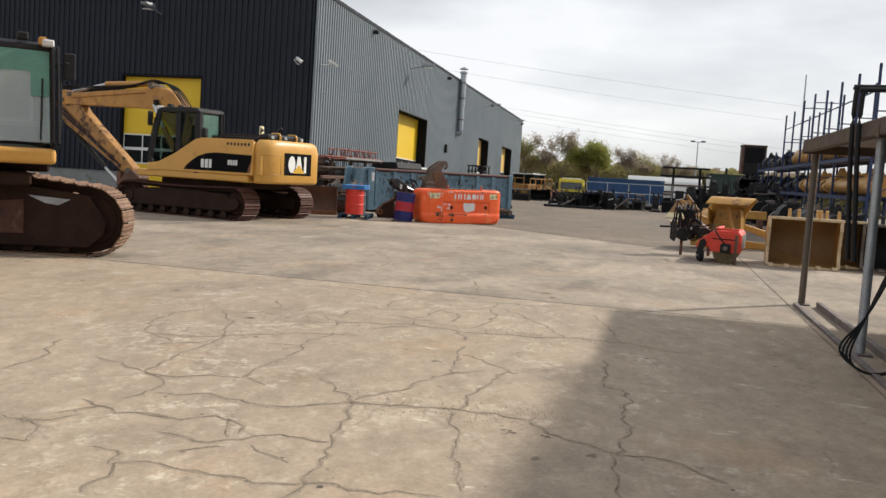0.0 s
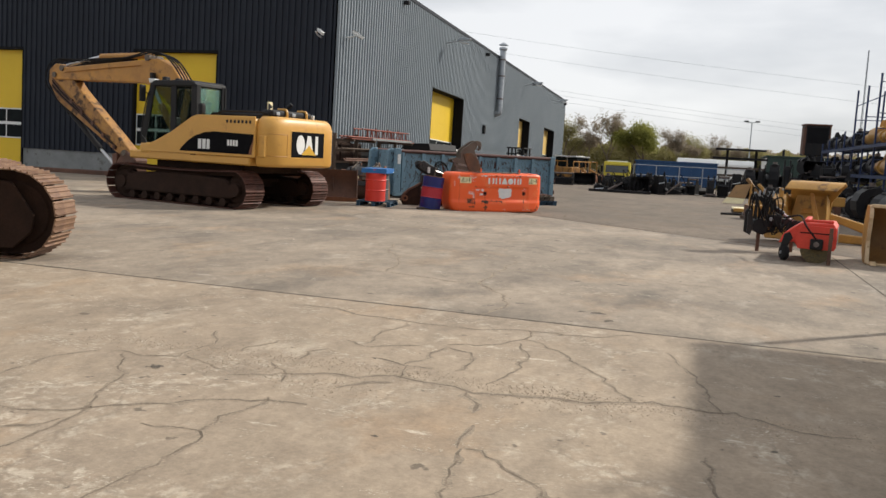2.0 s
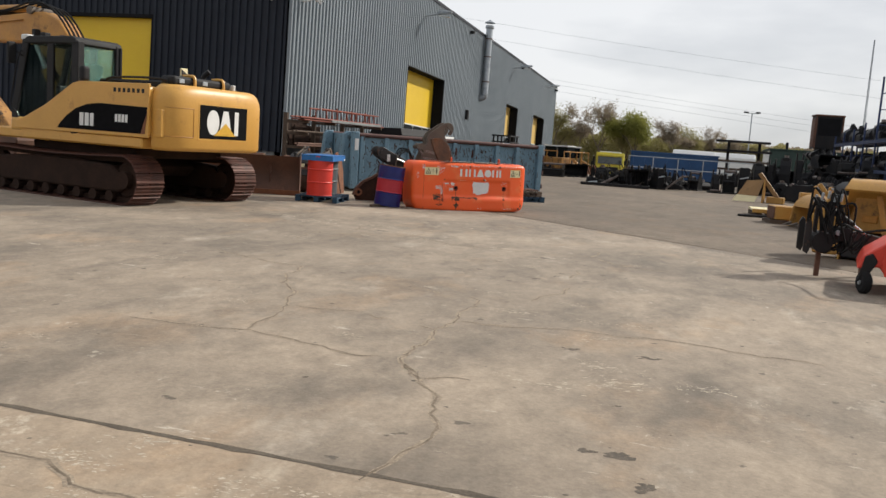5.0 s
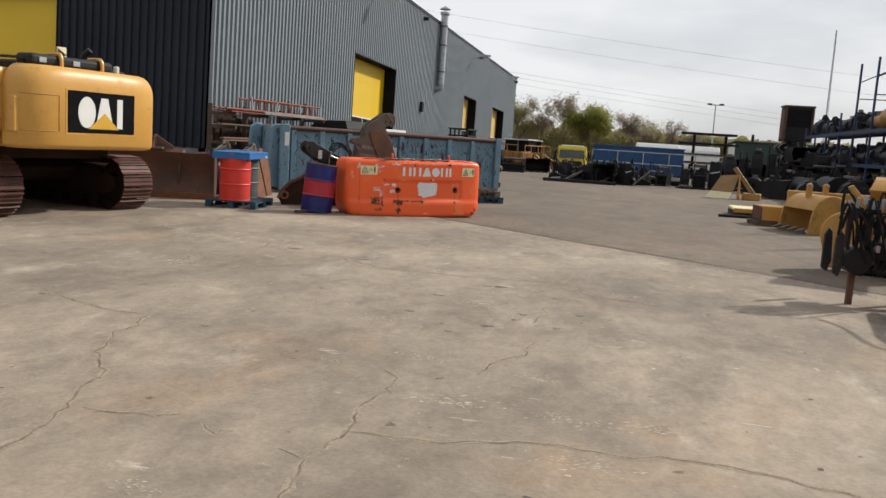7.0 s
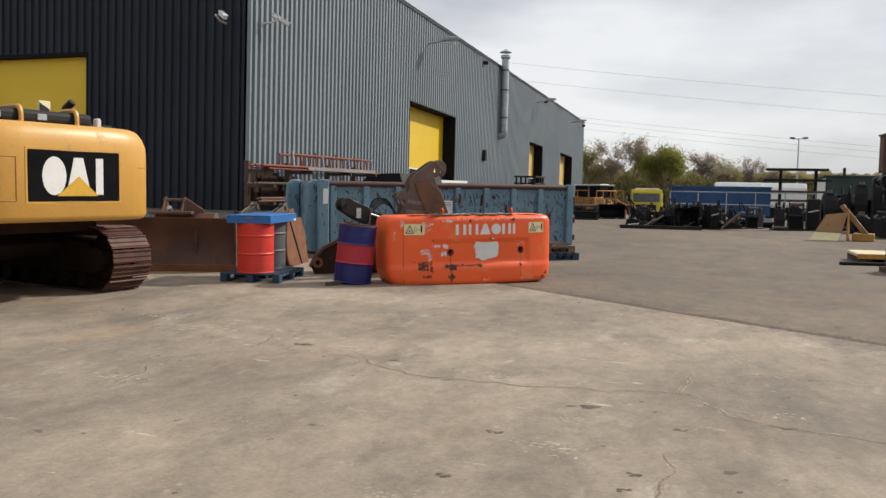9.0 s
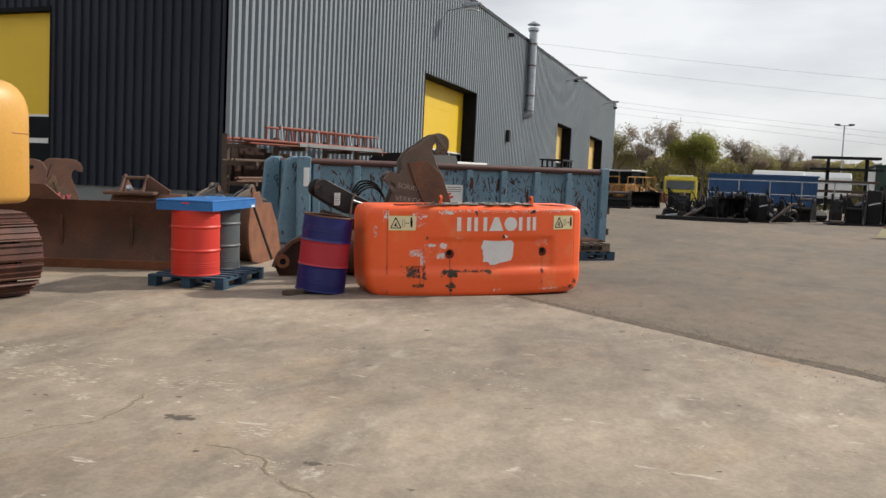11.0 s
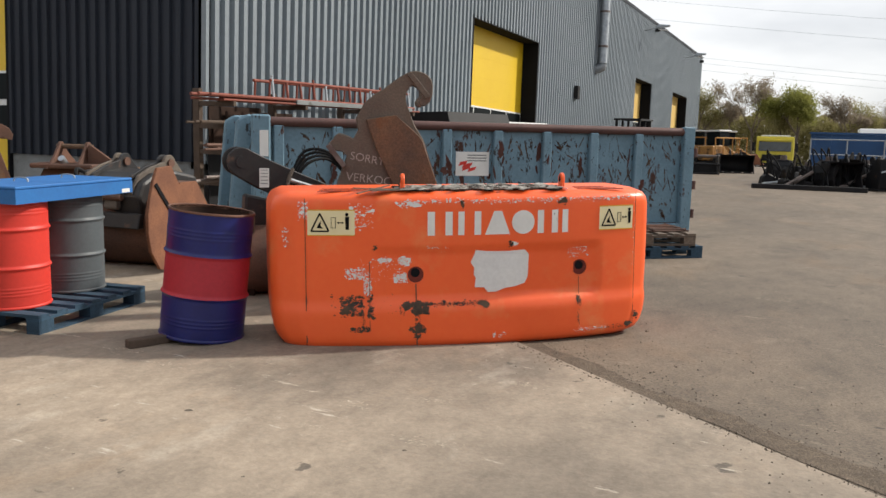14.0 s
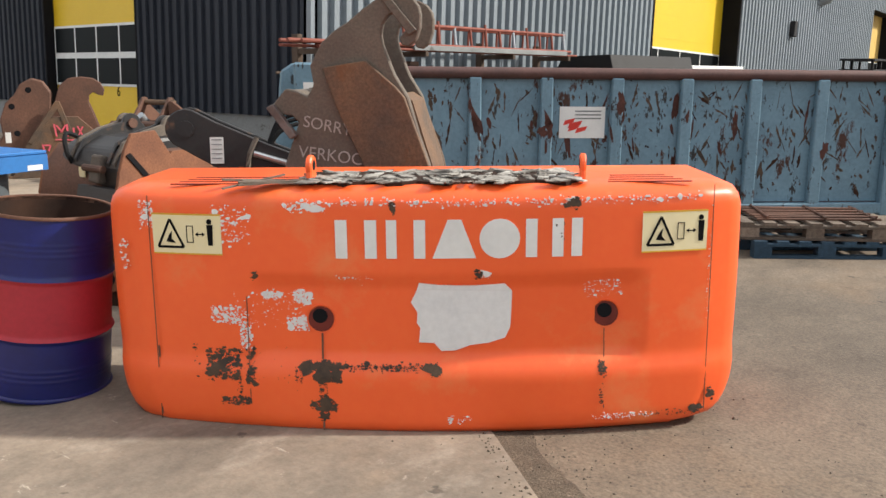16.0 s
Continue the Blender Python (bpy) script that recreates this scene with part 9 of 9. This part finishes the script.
crack([(-2.23, 9.32), (-2.15, 8.98)])
crack([(-2.53, 9.39), (-2.23, 9.32), (-2.03, 9.31)])
crack([(-2.23, 9.32), (-2.17, 9.67), (-2.13, 9.99)])
crack([(-3.69, 8.83), (-3.46, 8.69), (-3.22, 8.62)])
crack([(-4.16, 8.66), (-3.96, 8.68), (-3.71, 8.77), (-3.71, 8.99), (-3.67, 9.18), (-3.92, 9.59)])
crack([(-3.38, 9.09), (-3.39, 9.32), (-3.34, 9.53)])
crack([(-3.08, 8.92), (-2.78, 8.53)])
crack([(-2.94, 9.08), (-2.99, 9.33), (-2.9, 9.49)])
crack([(-3.15, 8.52), (-2.88, 8.73)])
crack([(-2.42, 8.58), (-2.33, 8.74), (-2.15, 8.86)], 0.019)
crack([(-2.72, 9.77), (-2.77, 10.32), (-2.72, 10.68)])
crack([(-2.89, 9.82), (-2.64, 9.68), (-2.34, 9.93)])
crack([(-2.22, 11.32), (-2.13, 12.03), (-2.32, 12.59), (-2.69, 13.17)])
crack([(-4.9, 13.32), (-4.53, 13.35), (-4.18, 13.38), (-3.98, 13.46), (-3.81, 13.42), (-3.51, 13.34), (-3.26, 13.3), (-2.92, 13.27)])
crack([(-3.98, 13.46), (-4.06, 13.79), (-4.12, 14.14), (-4.15, 14.38), (-4.38, 14.92), (-4.67, 15.32), (-4.86, 15.74), (-5.0, 16.36)])
crack([(-5.0, 16.36), (-5.35, 16.36), (-5.83, 16.53), (-6.38, 16.78)])
crack([(-4.09, 14.42), (-3.81, 14.46), (-3.61, 14.52)])
crack([(-3.46, 14.46), (-3.31, 14.34), (-3.26, 14.41)])
crack([(-2.98, 14.29), (-2.84, 14.23), (-2.76, 14.54), (-2.78, 14.77), (-2.86, 14.97), (-2.79, 15.3), (-2.94, 15.74)])
crack([(-2.84, 14.23), (-2.77, 13.92), (-2.77, 13.57), (-2.75, 13.29), (-2.68, 13.1), (-2.52, 12.91)])
crack([(-2.75, 14.62), (-2.39, 14.69), (-2.03, 14.79), (-1.67, 14.87), (-1.28, 14.93), (-0.97, 14.91), (-0.64, 14.85), (-0.33, 14.79), (0.03, 14.77)], 0.012)
crack([(-2.15, 16.96), (-2.26, 16.4), (-2.38, 15.9)])
crack([(-3.43, 15.87), (-3.25, 15.75)])
crack([(-2.52, 12.91), (-2.22, 13.03)])
crack([(-5.19, 20.03), (-4.85, 19.97), (-4.43, 19.68), (-4.2, 19.57), (-3.84, 19.58), (-3.49, 19.57), (-3.08, 19.64), (-2.68, 19.67), (-2.29, 19.76)], 0.012)
crack([(-2.29, 19.76), (-2.23, 20.1), (-2.27, 20.46)])
crack([(-2.29, 19.76), (-2.09, 19.46), (-1.9, 19.21), (-1.61, 19.09), (-1.34, 19.07), (-1.09, 19.0)])
crack([(-2.26, 18.3), (-2.25, 17.92), (-2.29, 17.74), (-2.28, 17.6)])
crack([(-6.08, 18.43), (-6.25, 19.01), (-6.2, 19.46), (-6.07, 19.83), (-5.94, 20.11), (-6.05, 20.76)])


def blotch(bm, r, x, y, w, h, z, k=9):
    """One ragged flat blotch lying on the paving."""
    a0, tilt = r.uniform(0, 6.28), r.gauss(0.35, 0.35)
    c, s = math.cos(tilt), math.sin(tilt)
    pts = []
    for i in range(k):
        q = r.uniform(0.5, 1.0)
        u, v = w * q * math.cos(a0 + 6.283 * i / k), h * q * math.sin(a0 + 6.283 * i / k)
        pts.append(bm.verts.new((x + c * u - s * v, y + s * u + c * v, z)))
    bm.faces.new(pts)


def scuff(bm, r, x, y, size):
    """A scuffed place: a loose swarm of thin pale flakes."""
    n = int(24 + 150 * size)
    for _ in range(n):
        w = size * r.uniform(0.03, 0.13) * r.uniform(0.3, 1.0)
        blotch(bm, r, x + r.gauss(0, 0.42) * size, y + r.gauss(0, 0.22) * size, w, w * r.uniform(0.18, 0.5), 0.0124 + 0.0006 * r.random())


# Dark oil spots, then pale scuffs where lorries turn and where the paving is broken.
r = random.Random(61)
bm = mesh()
for x, y, w in ((-2.86, 19.14, 0.15), (-5.6, 20.32, 0.13), (-4.57, 20.02, 0.08), (-3.28, 18.35, 0.06), (-3.3, 17.53, 0.06), (-2.39, 17.9, 0.06), (-2.23, 18.81, 0.06), (-1.61, 19.09, 0.06), (-2.43, 17.66, 0.05), (-5.72, 17.38, 0.04), (-2.62, 17.3, 0.10), (-1.22, 14.25, 0.12), (-1.25, 12.15, 0.12), (-1.1, 11.8, 0.10), (-1.4, 12.14, 0.07), (-3.67, 8.46, 0.09), (-1.77, 14.2, 0.06), (-0.64, 5.94, 0.07), (-0.42, 5.95, 0.05), (-0.96, 8.23, 0.03)):
    for _ in range(9):
        q = w * r.uniform(0.15, 0.5)
        blotch(bm, r, x + r.gauss(0, 0.35) * w, y + r.gauss(0, 0.22) * w, q, q * r.uniform(0.35, 0.8), 0.0131 + 0.0004 * r.random(), 11)
for _ in range(150):
    x, y = r.uniform(-9, 1.6), r.uniform(4, 24)
    q = r.uniform(0.006, 0.03)
    if y < edge_y(x) - 0.3:
        blotch(bm, r, x, y, q, q * 0.7, 0.0131 + 0.0004 * r.random(), 7)
tagged(part("oil_spot", bm, "oil", pavement, "dark oil spots and dropped dirt"), kind="stuff")
bm = mesh()
for x, y, w in ((-4.83, 19.91, 0.22), (-4.21, 19.36, 0.22), (-3.62, 19.75, 0.3), (-2.91, 18.2, 0.28), (-3.47, 17.15, 0.22), (-4.23, 18.5, 0.15), (-7.71, 21.15, 0.4), (-6.87, 20.74, 0.4), (-6.29, 18.68, 0.3), (-2.79, 16.16, 0.2), (-2.02, 16.0, 0.18), (-4.53, 14.34, 0.2), (-6.36, 15.83, 0.3), (-5.04, 20.33, 0.3), (-2.45, 15.3, 0.3), (-1.62, 14.66, 0.3), (-1.73, 13.18, 0.3), (-1.36, 13.44, 0.35), (-1.5, 13.79, 0.3), (-1.37, 15.33, 0.2), (-5.96, 20.99, 0.45), (-6.82, 21.25, 0.2), (-5.59, 22.3, 0.2)):
    scuff(bm, r, x, y, w)
for _ in range(230):
    x, y = r.uniform(-11, 1.7), r.uniform(3.5, 25)
    if y < edge_y(x) - 0.4 and noise.noise(Vector((x * 0.45, y * 0.45, 2.0))) > -0.1:
        scuff(bm, r, x, y, r.uniform(0.05, 0.22))
for _ in range(300):
    x, y = -3.6 + r.gauss(0, 2.2), 9.4 + r.gauss(0, 1.3)
    if y < 11.3 and x < 1.6:
        scuff(bm, r, x, y, r.uniform(0.05, 0.26))
tagged(part("scuff", bm, "spall", pavement, "pale scuffs and flaked spots in the concrete"), kind="stuff")
bm = mesh()
for _ in range(4200):
    if r.random() < 0.6:
        u = r.random()
        x, y = -4.6 + 5.4 * u, 8.98 + 0.12 * math.sin(3.0 * u) + r.gauss(0, 0.09)
    else:
        x, y = r.choice(((-1.45, 6.25), (-0.62, 6.35), (-1.1, 9.0), (-2.5, 8.6), (-3.2, 8.7), (-0.9, 6.2)))
        x, y = x + r.gauss(0, 0.2), y + r.gauss(0, 0.14)
    q = r.uniform(0.002, 0.008)
    top = bm.verts.new((x, y, 0.012 + q * r.uniform(0.5, 0.9)))
    ring = [bm.verts.new((x + q * r.uniform(0.7, 1.3) * math.cos(a), y + q * r.uniform(0.7, 1.3) * math.sin(a), 0.012)) for a in (0.3, 1.6, 2.9, 4.1, 5.3)]
    for k in range(5):
        bm.faces.new((ring[k], ring[(k + 1) % 5], top))
tagged(part("crumb", bm, "crumb", pavement, "crumbled concrete along the cracks"), kind="stuff")

# ---- loose grit along the paving's edge ----
r = random.Random(41)
bm = mesh()
for _ in range(5200):
    x = r.uniform(-7.0, 1.5)
    y = edge_y(x) + abs(r.gauss(0, 0.22)) - 0.06 if r.random() < 0.75 else edge_y(x) + r.uniform(-0.5, 1.6)
    s = r.uniform(0.002, 0.006) * (1.6 if r.random() < 0.08 else 1.0)
    z = 0.012 if y < edge_y(x) else 0.0
    top = bm.verts.new((x, y, z + s * r.uniform(0.7, 1.2)))
    ring = [bm.verts.new((x + s * r.uniform(0.7, 1.3) * math.cos(a), y + s * r.uniform(0.7, 1.3) * math.sin(a), z)) for a in (0.3, 1.6, 2.9, 4.1, 5.3)]
    for k in range(5):
        bm.faces.new((ring[k], ring[(k + 1) % 5], top))
grit = part("grit", bm, "joint")
grit.matrix_world = YARD
tagged(grit, "loose brown grit along the edge of the paving", "grit", kind="stuff")

r = random.Random(52)
bm, prev = mesh(), None
for i in range(210):
    x = -7.2 + 0.045 * i
    y = edge_y(x) + 0.03 * math.sin(x * 3.1) + 0.02 * math.sin(x * 7.7)
    w = 0.07 + 0.16 * (0.5 + 0.5 * noise.noise(Vector((x * 1.7, 3.0, 0)))) + r.uniform(0, 0.035)
    cur = (bm.verts.new((x, y - 0.004, 0.003)), bm.verts.new((x + 0.5 * w, y + w, 0.003)))
    if prev:
        bm.faces.new((prev[0], cur[0], cur[1], prev[1]))
    prev = cur
part("edge_dirt", bm, "edge_dirt", pavement, "gravelly brown dirt along the paving's edge")
